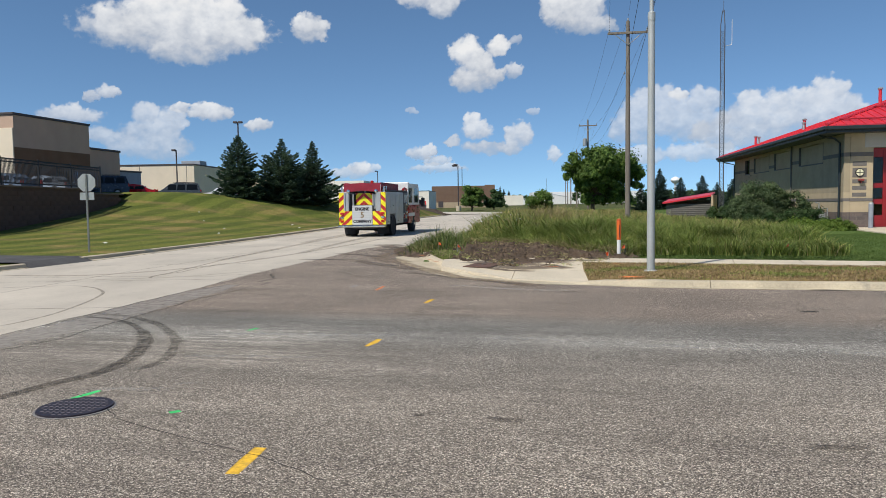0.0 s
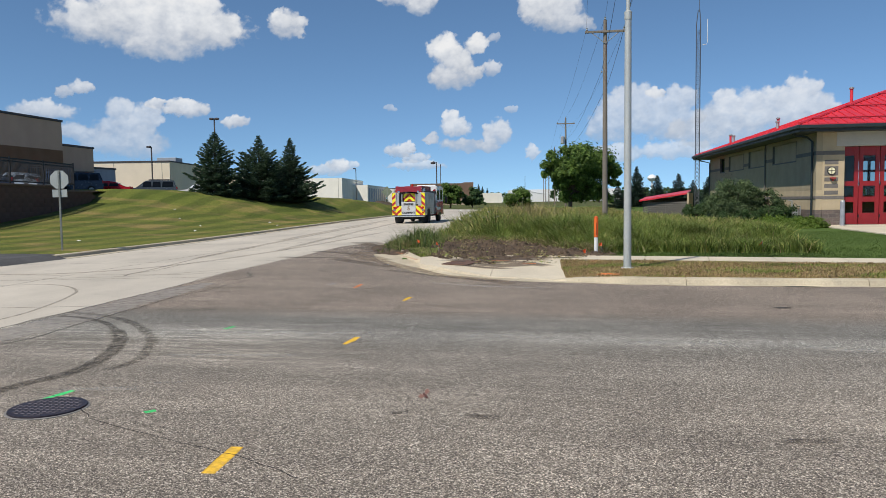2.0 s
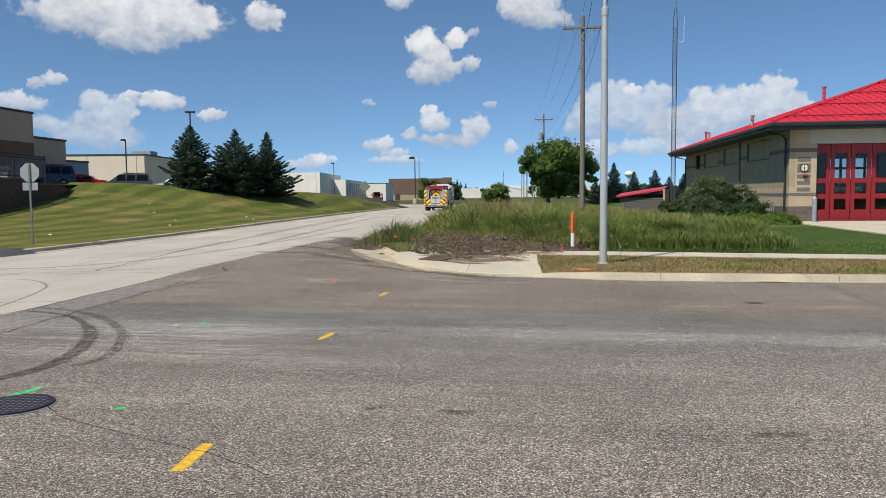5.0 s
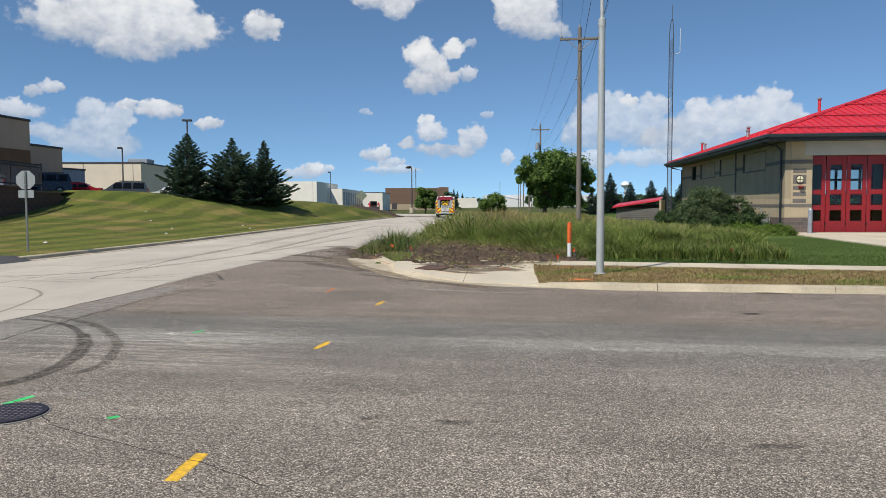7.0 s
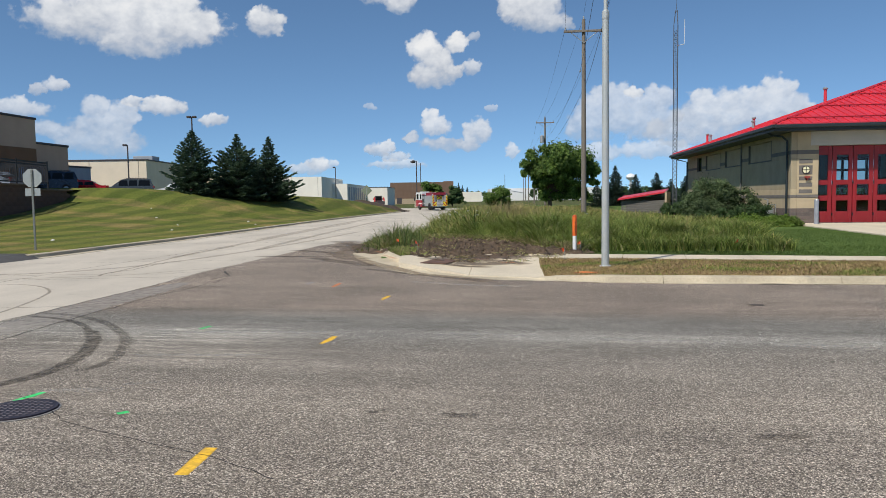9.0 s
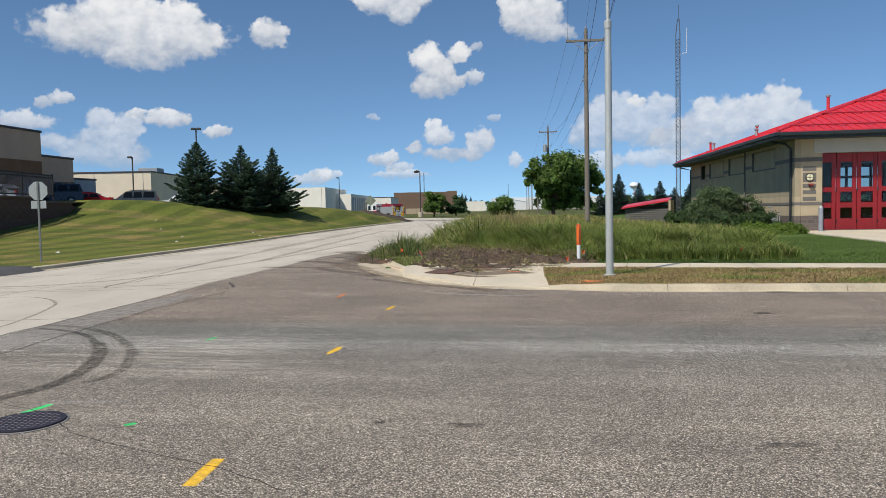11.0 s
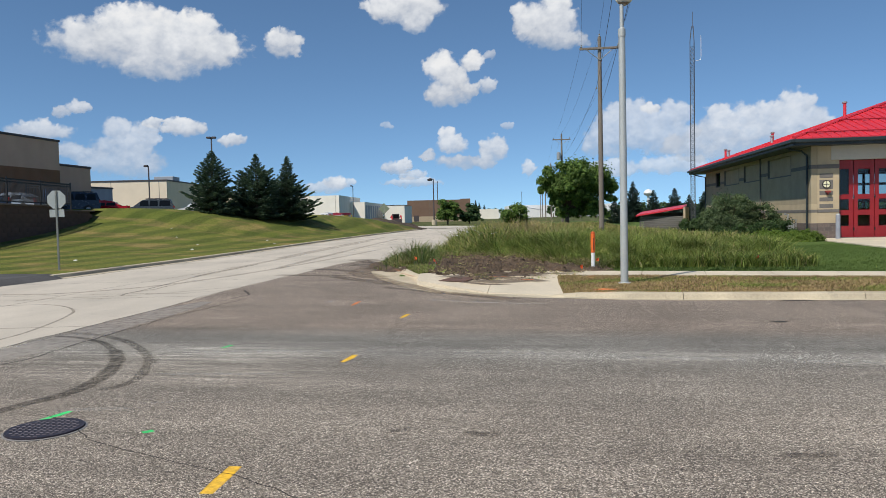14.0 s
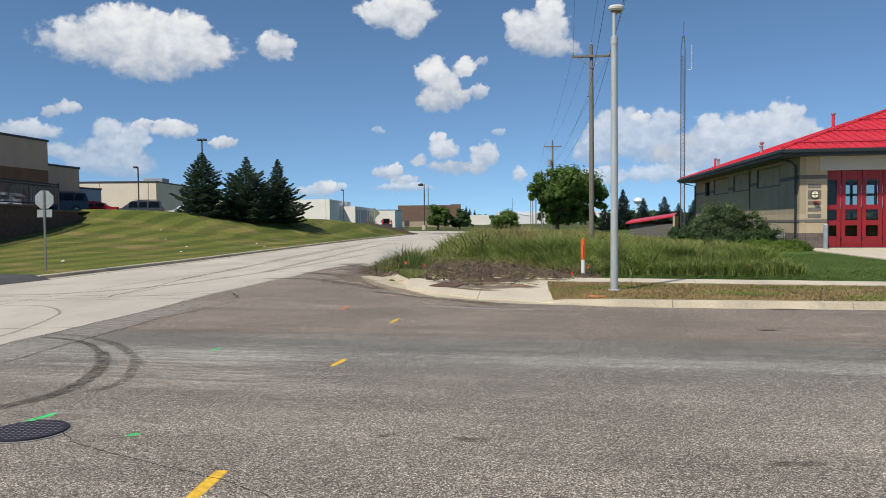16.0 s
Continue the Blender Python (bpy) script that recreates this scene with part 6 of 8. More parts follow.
parking_light(-31.0, 85, 2.7, 5.65)
parking_light(-22.3, 80, 2.4, 8.5, True)
parking_light(-12.4, 140, 0, 8.1)
lf = thing("street_lamp", "dark street lamp on a concrete base", "street lamp", pose(3.55, 160, 0))
part("base", Shape().lathe([(0.55, 0), (0.55, 1.1), (0.5, 1.15)], 14), M_KERB, lf)
part("pole", Shape().tube([(0, 0, 1.1), (0, 0, 10.2)], [0.15, 0.1], 10), M_CAP, lf)
part("lamp_head", Shape().lathe([(0.1, 0.25), (0.6, 0.0), (0.5, -0.3), (0.1, -0.35)], 12, at=(-0.75, 0, 10.1)), M_CAP, lf)
part("arm", Shape().tube([(0, 0, 10.15), (-0.75, 0, 10.35)], 0.07, 6), M_CAP, lf)
for tx, ty, th in ((56, 400, 14.0),):
    part("chimney", Shape().tube([(0, 0, 0), (0, 0, th)], 0.11, 8), M_CAP, at=pose(tx, ty - 12, 0.5))
    tagged(bpy.data.objects["chimney"], "thin dark chimney in the distance", "chimney")


def car(label, color, at, kind="sedan", group="parked cars"):
    """A parked car: body shell with cabin, glass, wheels, lamps."""
    c = thing("car", label, "car", at, group)
    paint = plain("car_paint", color, 0.22, 0.25, 0.05, 2, 20)
    L, W = (4.9, 0.95) if kind == "van" else ((4.8, 0.93) if kind == "suv" else (4.6, 0.88))
    top = {"van": 1.74, "suv": 1.8, "sedan": 1.45}[kind]
    belt = {"van": 0.98, "suv": 1.08, "sedan": 0.9}[kind]
    if kind == "van":
        low = [(-2.4, 0.3), (2.35, 0.3), (2.45, 0.6), (2.3, 0.85), (1.3, 1.0), (-2.42, 1.0), (-2.45, 0.6)]
        cab = [(1.35, belt), (0.45, top - 0.08), (-0.2, top), (-2.1, top - 0.03), (-2.4, belt)]
    elif kind == "suv":
        low = [(-2.35, 0.35), (2.3, 0.35), (2.38, 0.7), (2.25, 1.0), (1.0, 1.1), (-2.38, 1.1), (-2.4, 0.7)]
        cab = [(1.05, belt), (0.5, top - 0.05), (-0.1, top), (-2.15, top - 0.05), (-2.36, belt)]
    else:
        low = [(-2.25, 0.28), (2.2, 0.28), (2.3, 0.55), (2.1, 0.78), (1.0, 0.92), (-1.6, 0.95), (-2.2, 0.9), (-2.28, 0.6)]
        cab = [(1.0, belt), (0.25, top - 0.04), (-0.35, top), (-1.0, top - 0.08), (-1.75, belt + 0.03)]
    def shell(poly, w0, w1, zlo, zhi):
        n = len(poly)
        s = Shape()
        for sx in (-1, 1):
            s.v += [(sx * (w0 + (w1 - w0) * (z - zlo) / (zhi - zlo)), y, z) for y, z in poly]
        s.f = [tuple(range(n)), tuple(range(2 * n - 1, n - 1, -1))] + [(i, n + i, n + (i + 1) % n, (i + 1) % n) for i in range(n)]
        return s
    part("body", shell(low, W, W - 0.04, 0.28, 1.1), paint, c, smooth=False)
    part("cabin", shell(cab, W - 0.06, W - 0.2, belt, top), paint, c)
    ys = [y for y, z in cab]
    front, back = max(ys), min(ys)
    for sx in (-1, 1):
        for y0, y1 in ((front - 1.45, front - 0.62), (front - 2.3, front - 1.5), (back + 0.3, front - 2.38)):
            if y1 - y0 > 0.2:
                x0, x1 = sx * (W - 0.075), sx * (W - 0.17)
                part("side_window", Shape().add([(x0 * 1.012, y0, belt + 0.06), (x0 * 1.012, y1, belt + 0.06), (x1 * 1.012, y1 - 0.1, top - 0.16), (x1 * 1.012, y0 + 0.04, top - 0.16)], [(0, 1, 2, 3) if sx > 0 else (3, 2, 1, 0)]), M_GLASS, c)
        for y in (1.45, -1.45):
            w = part("wheel", Shape().lathe([(0.2, -0.1), (0.33, -0.1), (0.35, -0.05), (0.35, 0.05), (0.33, 0.1), (0.2, 0.1)], 18, "x", (sx * (W - 0.08), y, 0.35)), M_TYRE, c)
            part("rim", Shape().lathe([(0.2, -0.11), (0.2, 0.11)], 14, "x", (sx * (W - 0.08), y, 0.35)), M_STEEL, w)
        part("tail_lamp", Shape().box(*sorted((sx * (W - 0.25), sx * (W - 0.03))), -L / 2 - 0.005, -L / 2 + 0.12, belt - 0.25, belt + 0.05, 0.02), M_TAIL, c)
        part("headlamp", Shape().box(*sorted((sx * (W - 0.35), sx * (W - 0.05))), L / 2 - 0.3, L / 2 - 0.1, 0.62, 0.75, 0.02), M_STEEL, c)
    part("windscreen", Shape().add([(-W + 0.16, front - 0.03, belt + 0.05), (W - 0.16, front - 0.03, belt + 0.05), (W - 0.27, cab[1][0] + 0.03, top - 0.1), (-W + 0.27, cab[1][0] + 0.03, top - 0.1)], [(0, 1, 2, 3)]), M_GLASS, c)
    part("rear_window", Shape().add([(-W + 0.16, back + 0.0, belt + 0.08), (W - 0.16, back + 0.0, belt + 0.08), (W - 0.27, cab[3][0] - 0.03, top - 0.15), (-W + 0.27, cab[3][0] - 0.03, top - 0.15)], [(3, 2, 1, 0)]), M_GLASS, c)
    if kind != "sedan":
        for sx in (-1, 1):
            part("roof_rail", Shape().tube([(sx * (W - 0.25), -1.9, top), (sx * (W - 0.25), -1.8, top + 0.06), (sx * (W - 0.25), 0.1, top + 0.06), (sx * (W - 0.25), 0.2, top)], 0.02, 6), M_CAP, c)
    return c


M_TYRE = plain("car_tyre", (0.02, 0.02, 0.02), 0.85)
M_TAIL = plain("tail_lamp_red", (0.4, 0.01, 0.01), 0.25)
car("dark grey minivan parked above the lawn", (0.075, 0.085, 0.09), pose(-26.6, 72.5, 2.35, 0, 0, 106), "van")
car("red sedan parked above the lawn", (0.46, 0.008, 0.015), pose(-28.6, 66.5, 2.42, 0, 0, 104), "sedan")
car("dark blue van parked beside the fence", (0.02, 0.03, 0.05), pose(-29.3, 61.8, 2.65, 0, 0, 118), "suv")
car("steel blue car parked behind the fence", (0.10, 0.15, 0.20), pose(-30.4, 58.5, 2.88, 0, 0, 110), "suv")
car("silver car parked behind the fence", (0.16, 0.20, 0.26), pose(-28.4, 47.0, 2.6, 0, 0, 75), "sedan")
car("silver car parked behind the fence", (0.30, 0.33, 0.36), pose(-28.2, 51.5, 2.6, 0, 0, 80), "sedan")
car("grey car parked behind the fence", (0.2, 0.22, 0.24), pose(-28.6, 42.8, 2.6, 0, 0, 78), "suv")
car("white car parked beyond the spruces", (0.7, 0.7, 0.7), pose(-23.5, 78, 2.35, 0, 0, 70), "sedan")

# earth pile and the red skid loader behind the hill's end
mound = Shape()
nx_, ny_ = 40, 8
for i in range(nx_ + 1):
    u = i / nx_
    cx_, cy_ = -6.0 + 7.2 * u, 90.0 + 17.0 * u
    for j in range(ny_ + 1):
        v = j / ny_ * 2 - 1
        hh = (0.34 - 0.05 * u) * (1 - v * v) * (0.7 + 0.5 * noise.fractal((u * 14, v * 2, 0.5), 0.8, 2, 4)) * min(1, u * 8, (1 - u) * 8)
        x_, y_ = cx_ - 1.3 * v, cy_ + 0.55 * v
        mound.v.append((x_, y_, height(x_, y_) - 0.06 + max(0, hh)))
for i in range(nx_):
    for j in range(ny_):
        a_ = i * (ny_ + 1) + j
        mound.f.append((a_, a_ + ny_ + 1, a_ + ny_ + 2, a_ + 1))
tagged(part("earth_pile", mound, M_DIRT), "long low pile of dark dug earth", "earth", kind="stuff")


def skid_loader():
    k = thing("skid_loader", "red and white compact loader beside the earth pile", "loader", pose(-4.6, 150, 0.0, 0, 0, 8))
    rd = plain("loader_red", (0.5, 0.03, 0.03), 0.4)
    part("body", Shape().box(-0.85, 0.85, -1.3, 1.2, 0.5, 1.5, 0.08), rd, k)
    part("cab", Shape().box(-0.7, 0.7, -0.5, 0.7, 1.5, 2.6, 0.08), M_CAP, k)
    part("cab_window", Shape().box(-0.55, 0.55, -0.53, -0.502, 1.7, 2.45, 0.01), M_GLASS, k)
    for sx in (-1, 1):
        part("arm", Shape().tube([(sx * 0.95, 0.9, 1.9), (sx * 0.95, -1.2, 2.2), (sx * 0.95, -2.0, 1.4)], 0.14, 6), rd, k)
        for y in (0.7, -0.7):
            part("wheel", Shape().lathe([(0.3, -0.15), (0.5, -0.13), (0.5, 0.13), (0.3, 0.15)], 16, "x", (sx * 0.95, y, 0.5)), M_TYRE, k)
    part("bucket", Shape().prism([(-1.0, -2.6), (1.0, -2.6), (1.0, -1.9), (-1.0, -1.9)], 0.9, 1.5), M_CAP, k)


skid_loader()
dm = thing("warning_sign", "back of a diamond-shaped road sign", "road sign", pose(-5.2, 112, 0.0))
part("post", Shape().box(-0.04, 0.04, -0.02, 0.02, 0, 3.6), M_STEEL, dm)
part("sign_plate", Shape().prism([(0, -0.85), (0.85, 0), (0, 0.85), (-0.85, 0)], 0, 0.01, Matrix.Translation((0, 0.03, 3.2)) @ pose(0, 0, 0, 90, 0, 0)), plain("sign_back_green", (0.26, 0.29, 0.2), 0.5, 0.3), dm)

# trash enclosure beside the station
def enclosure():
    e = thing("trash_enclosure", "slatted timber enclosure with a red lean-to roof", "enclosure", pose(18.0, 58.2, 0.08, 0, 0, -26) @ Matrix.Diagonal((0.78, 1, 1, 1)))
    for i in range(8):
        part("slat", Shape().box(0, 4.4, -0.05, 0.0, 0.05 + 0.155 * i, 0.17 + 0.155 * i, 0.01), M_GREYWOOD, e)
    for x in (0.05, 2.2, 4.35):
        part("post", Shape().box(x - 0.06, x + 0.06, 0.002, 0.12, 0, 1.3, 0.01), M_GREYWOOD, e)
    part("roof", Shape().add([(-0.3, -0.4, 1.3), (4.4, -0.4, 1.85), (4.4, 2.6, 2.1), (-0.3, 2.6, 1.55), (-0.3, -0.4, 1.42), (4.4, -0.4, 1.97), (4.4, 2.6, 2.22), (-0.3, 2.6, 1.67)], [(3, 2, 1, 0), (4, 5, 6, 7), (0, 1, 5, 4), (1, 2, 6, 5), (2, 3, 7, 6), (3, 0, 4, 7)]), M_ROOF, e)
    part("back_wall", Shape().box(4.4, 4.6, -0.4, 2.6, 0, 1.95), M_TAN, e)
    part("shadow_wall", Shape().box(0, 4.4, 2.4, 2.6, 0, 1.55), M_GREYWOOD, e)


M_GREYWOOD = plain("grey_timber", (0.15, 0.14, 0.125), 0.85, 0, 0.2, 3, 30, stretch=(0.5, 4, 6))
enclosure()
# water tower on the horizon
wt = thing("water_tower", "white water tower far behind the trees", "water tower", pose(289.5, 900, 3))
part("tank", Shape().lathe([(2.0, 19.5), (5.0, 21.5), (5.9, 23.5), (5.0, 26), (2.6, 27.6), (0.3, 28.2)], 24), M_WHITE, wt, smooth=True)
part("shaft", Shape().lathe([(2.6, -3), (1.6, 4), (1.5, 20)], 16), M_WHITE, wt, smooth=True)

# ---- plants ----
M_NEEDLE = leafy("spruce_needles", (0.028, 0.055, 0.034), (0.10, 0.15, 0.085), 0.15)
M_NEEDLE2 = leafy("spruce_needles_far", (0.02, 0.042, 0.03), (0.06, 0.095, 0.065), 0.12)
M_BARK = plain("bark", (0.09, 0.065, 0.048), 0.95, 0, 0.3, 3, 20, "obj", (4, 4, 0.7), bump_s=0.6)
M_LEAF = leafy("tree_leaves", (0.05, 0.105, 0.02), (0.20, 0.30, 0.07), 0.5)
M_LEAF_D = leafy("dark_leaves", (0.03, 0.065, 0.02), (0.075, 0.125, 0.04), 0.3)
M_SHRUB = leafy("shrub_leaves", (0.028, 0.055, 0.022), (0.15, 0.20, 0.085), 0.3)
M_HEDGE = leafy("hedge_leaves", (0.08, 0.15, 0.02), (0.2, 0.28, 0.05), 0.4)
M_GRASS = leafy("tall_grass", (0.058, 0.110, 0.020), (0.40, 0.47, 0.12), 0.5, 0.5, (1.1, 0.55, 1.3))
M_GRASS_Y = leafy("ripe_grass", (0.20, 0.22, 0.05), (0.55, 0.46, 0.17), 0.4)
M_WEED = leafy("weed_leaves", (0.045, 0.09, 0.022), (0.28, 0.33, 0.10), 0.45)
M_STRAW = leafy("straw", (0.24, 0.19, 0.09), (0.46, 0.38, 0.2), 0.25)
M_TURF = leafy("dry_turf", (0.19, 0.13, 0.06), (0.47, 0.345, 0.18), 0.25, 0.6, (1.2, 0.7, 1.2))
M_MOWN = leafy("mown_blades", (0.085, 0.14, 0.03), (0.15, 0.215, 0.055), 0.4, 0.6, (0.8, 0.8, 1.15))
M_FLOWER = plain("white_petals", (0.8, 0.8, 0.75), 0.7)


class Cloud:
    """Many small flat pieces gathered with numpy."""

    def __init__(self):
        self.v, self.f, self.n = [], [], 0

    def quads(self, c, a, b):
        """Diamond leaves at c with half-axes a and b."""
        v = np.stack([c - a, c - b, c + a, c + b], 1).reshape(-1, 3)
        f = np.arange(len(v)).reshape(-1, 4) + self.n
        self.v.append(v)
        self.f.append(f)
        self.n += len(v)

    def mesh(self, name, mats, key=None):
        v, f = np.concatenate(self.v), np.concatenate(self.f)
        me = bpy.data.meshes.new(name)
        me.vertices.add(len(v))
        me.vertices.foreach_set("co", v.astype(np.float32).ravel())
        me.loops.add(f.size)
        me.loops.foreach_set("vertex_index", f.astype(np.int32).ravel())
        me.polygons.add(len(f))
        me.polygons.foreach_set("loop_start", np.arange(0, f.size, f.shape[1], dtype=np.int32))
        for mt in mats if isinstance(mats, (list, tuple)) else [mats]:
            me.materials.append(mt)
        if key is not None:
            me.polygons.foreach_set("material_index", key.astype(np.int32))
        me.update(calc_edges=True)
        me.validate()
        return me


def unit(v):
    return v / np.maximum(1e-9, np.linalg.norm(v, axis=-1, keepdims=True))


def spruce(name, label, at, H, R, seed, mat, dense_n=1.0, lift=0.25, form=((0, 1), (1, 0))):
    """form: share of the height, share of the widest radius."""
    rng = np.random.default_rng(seed)
    t = thing(name, label, "spruce tree", at)
    part("trunk", Shape().tube([(0, 0, -0.6), (0, 0, H * 0.6), (0, 0, H)], [0.035 * H * 0.7, 0.016 * H, 0.012], 8), M_BARK, t)
    cl = Cloud()
    z = lift
    limbs = Shape()
    while z < H * 0.985:
        u = z / H
        r = R * float(np.interp(u, [q[0] for q in form], [q[1] for q in form])) * (0.82 + 0.32 * rng.random()) + 0.05
        n = max(5, int(11 * (1 - u) + 4))
        a0 = rng.random() * 6.28
        for i in range(n):
            a = a0 + 6.283 * i / n + rng.normal(0, 0.16)
            ln = r * rng.uniform(0.68, 1.06)
            droop = rng.uniform(-0.05, 0.28) * (1 - u) - 0.35 * u
            way = np.array([np.cos(a), np.sin(a), 0])
            k = max(4, int(dense_n * (6 + 24 * ln)))
            s = rng.uniform(0.12, 1.0, k) ** 0.75
            p = way * (s * ln)[:, None]
            p[:, 2] = z - droop * ln * s + 0.22 * ln * s ** 2.2
            # side twigs fan out from the limb
            side = np.array([-np.sin(a), np.cos(a), 0])
            fan = rng.normal(0, 0.24, k) * ln * (1.1 - s)
            p += side * fan[:, None] + rng.normal(0, 0.035, (k, 3))
            d = unit(way * 0.8 + side * (np.sign(fan) * rng.uniform(0.2, 0.9, k))[:, None] + np.array([0, 0, 1.0]) * rng.normal(0.12, 0.22, k)[:, None])
            w = unit(np.cross(d, rng.normal(0, 1, (k, 3))))
            size = rng.uniform(0.09, 0.18, k)[:, None] * (1.0 - 0.5 * u) * (0.75 + 0.06 * H)
            cl.quads(p, d * size, w * size * 0.34)
            if i % 2 == 0 and ln > 0.5:
                limbs.tube([(0, 0, z), tuple(way * ln * 0.6 + np.array([0, 0, z - droop * ln * 0.6]))], [0.03, 0.012], 4, False)
        z += 0.17 + 0.10 * (1 - u)
    part("limbs", limbs, M_BARK, t)
    ob = new("crown", cl.mesh("crown", mat))
    ob.parent = t
    return t


spruce("spruce", "dense dark green spruce on the lawn", pose(-17.9, 64, 2.1), 5.85, 2.35, 1, M_NEEDLE, 2.5, 0.25, ((0, 1), (0.3, 0.92), (0.6, 0.64), (0.8, 0.36), (0.92, 0.12), (1, 0.01)))
spruce("spruce", "broad dark green spruce with a thin leader", pose(-14.75, 67, 1.8), 6.1, 2.65, 2, M_NEEDLE, 2.5, 0.25, ((0, 1), (0.4, 0.92), (0.6, 0.74), (0.66, 0.6), (0.72, 0.30), (0.84, 0.13), (1, 0.0)))
spruce("spruce", "tall dark spruce with a narrow top on the lawn", pose(-12.45, 70, 1.6), 6.3, 2.95, 3, M_NEEDLE, 2.5, 0.25, ((0, 1), (0.2, 0.95), (0.4, 0.68), (0.58, 0.40), (0.66, 0.25), (0.82, 0.17), (0.92, 0.07), (1, 0.0)))
spruce("spruce", "small dark spruce among others on the lawn", pose(-16.4, 68.5, 1.9), 4.2, 1.9, 4, M_NEEDLE, 1.2)
for i, (x, y, h, r) in enumerate([(28.5, 95, 5.6, 2.2), (32.9, 100, 4.6, 1.9), (35.9, 100, 4.8, 2.2), (38.5, 96, 4.2, 2.0), (25.2, 92, 3.2, 1.8), (34.9, 92, 3.6, 1.6)]):
    spruce("spruce", "dark spruce in a row behind the field", pose(x, y, 0.25), h, r, 20 + i, M_NEEDLE2, 2.4)


def leaf_tree(name, label, category, at, crowns, trunk, seed, mat, leaf=0.16, per=260, limbs=True):
    """Trunk, limbs and a crown of leaf clumps. crowns: centre, radii of the parts that the clumps fill."""
    rng = np.random.default_rng(seed)
    t = thing(name, label, category, at)
    if trunk:
        tr, th = trunk
        part("trunk", Shape().tube([(0, 0, -0.4), (0.05, 0.02, th * 0.5), (0.1, 0, th)], [tr * 1.25, tr, tr * 0.8], 10), M_BARK, t, smooth=True)
    cl, lb = Cloud(), Shape()
    for cx, cy, cz, rx, ry, rz, count in crowns:
        for _ in range(count):
            d = unit(rng.normal(0, 1, 3))
            if d[2] < -0.55:
                d[2] *= 0.4
            q = np.array([cx, cy, cz]) + d * np.array([rx, ry, rz]) * rng.uniform(0.45, 1.0) ** 0.5 * rng.uniform(0.8, 1.12)
            cr = rng.uniform(0.28, 0.6) * (rx + rz) / 3.2
            k = int(per * rng.uniform(0.6, 1.3))
            off = unit(rng.normal(0, 1, (k, 3))) * (rng.random(k) ** 0.6)[:, None] * cr * np.array([1.15, 1.15, 0.85]) + rng.normal(0, 0.24, (k, 3)) * cr
            c = q + off
            nrm = unit(off + np.array([0, 0, 0.5]) * cr + rng.normal(0, 0.35, (k, 3)) * cr)
            a = unit(np.cross(nrm, rng.normal(0, 1, (k, 3))))
            b = np.cross(nrm, a)
            s = rng.uniform(0.6, 1.2, k)[:, None] * leaf
            cl.quads(c, a * s, b * s * 0.55)
            if limbs and trunk and rng.random() < 0.5:
                th = trunk[1]
                lb.tube([(0.08, 0, th * rng.uniform(0.55, 1.0)), tuple((np.array([0.1, 0, th]) + q) / 2 + rng.normal(0, 0.15, 3)), tuple(q)], [trunk[0] * 0.4, trunk[0] * 0.22, 0.02], 5, False)
    if lb.v:
        part("limbs", lb, M_BARK, t)
    ob = new("crown", cl.mesh("crown", mat))
    ob.parent = t
    return t


leaf_tree("leafy_tree", "spreading green broadleaf tree behind the field", "tree", pose(17.4, 84, 0.3), [(1.0, 0, 5.6, 3.6, 3.0, 2.2, 60), (1.0, 0, 5.2, 2.2, 2.0, 1.5, 26), (-1.3, 0, 4.5, 2.1, 2.2, 1.2, 24), (4.0, 0.5, 4.6, 2.1, 2.0, 1.5, 30), (1.6, 0, 3.4, 2.4, 2.2, 1.1, 22), (2.8, 0.5, 2.0, 2.2, 1.6, 1.1, 16), (1.2, 0.6, 2.0, 2.8, 1.8, 1.2, 26), (-0.9, 0, 3.0, 1.3, 1.5, 1.0, 10), (5.2, 0.5, 3.4, 1.1, 1.2, 1.0, 9)], (0.22, 3.0), 31, M_LEAF, 0.19, 260)
leaf_tree("leafy_tree", "rounded green tree beside the far street", "tree", pose(6.9, 170, 0), [(0, 0, 3.4, 2.6, 2.4, 2.4, 30), (0.2, 0, 2.0, 2.3, 2.0, 1.4, 20), (0, 0, 3.2, 1.6, 1.6, 1.8, 14)], (0.2, 1.0), 32, M_LEAF, 0.3, 130)
leaf_tree("leafy_tree", "rounded green tree beside the far street", "tree", pose(12.2, 172, 0), [(0, 0, 2.4, 2.4, 2.2, 2.1, 24), (1.6, 0, 1.5, 1.5, 1.5, 1.3, 12), (0, 0, 1.5, 2.2, 1.8, 1.2, 14)], (0.15, 0.7), 33, M_LEAF_D, 0.3, 130)
leaf_tree("leafy_tree", "small round tree beyond the tall grass", "tree", pose(12.3, 91, 0.3), [(0, 0, 1.5, 1.7, 1.5, 1.15, 26), (0, 0, 0.9, 1.4, 1.3, 0.8, 14)], (0.08, 0.4), 34, M_LEAF, 0.17, 160)
for i, (x, y, s) in enumerate([(20, 320, 3.2), (34, 345, 2.6), (70, 372, 3.0), (64, 330, 2.4), (98, 320, 3.4), (110, 330, 3.0), (125, 300, 3.0), (52, 210, 2.2)]):
    leaf_tree("leafy_tree", "distant dark green tree at the horizon", "tree", pose(x, y, 0.2), [(0, 0, s * 1.1, s * 1.3, s, s, 12)], (0.2, s * 0.8), 50 + i, M_LEAF_D, 0.5, 70, False)
for i, (x, y, h) in enumerate([(27.6, 345, 9.4), (29.6, 348, 8.2), (31.8, 346, 7.4)]):
    spruce("spruce", "dark spruce beside the brown hall", pose(x, y, 0.2), h, 2.4, 70 + i, M_NEEDLE2, 1.2)
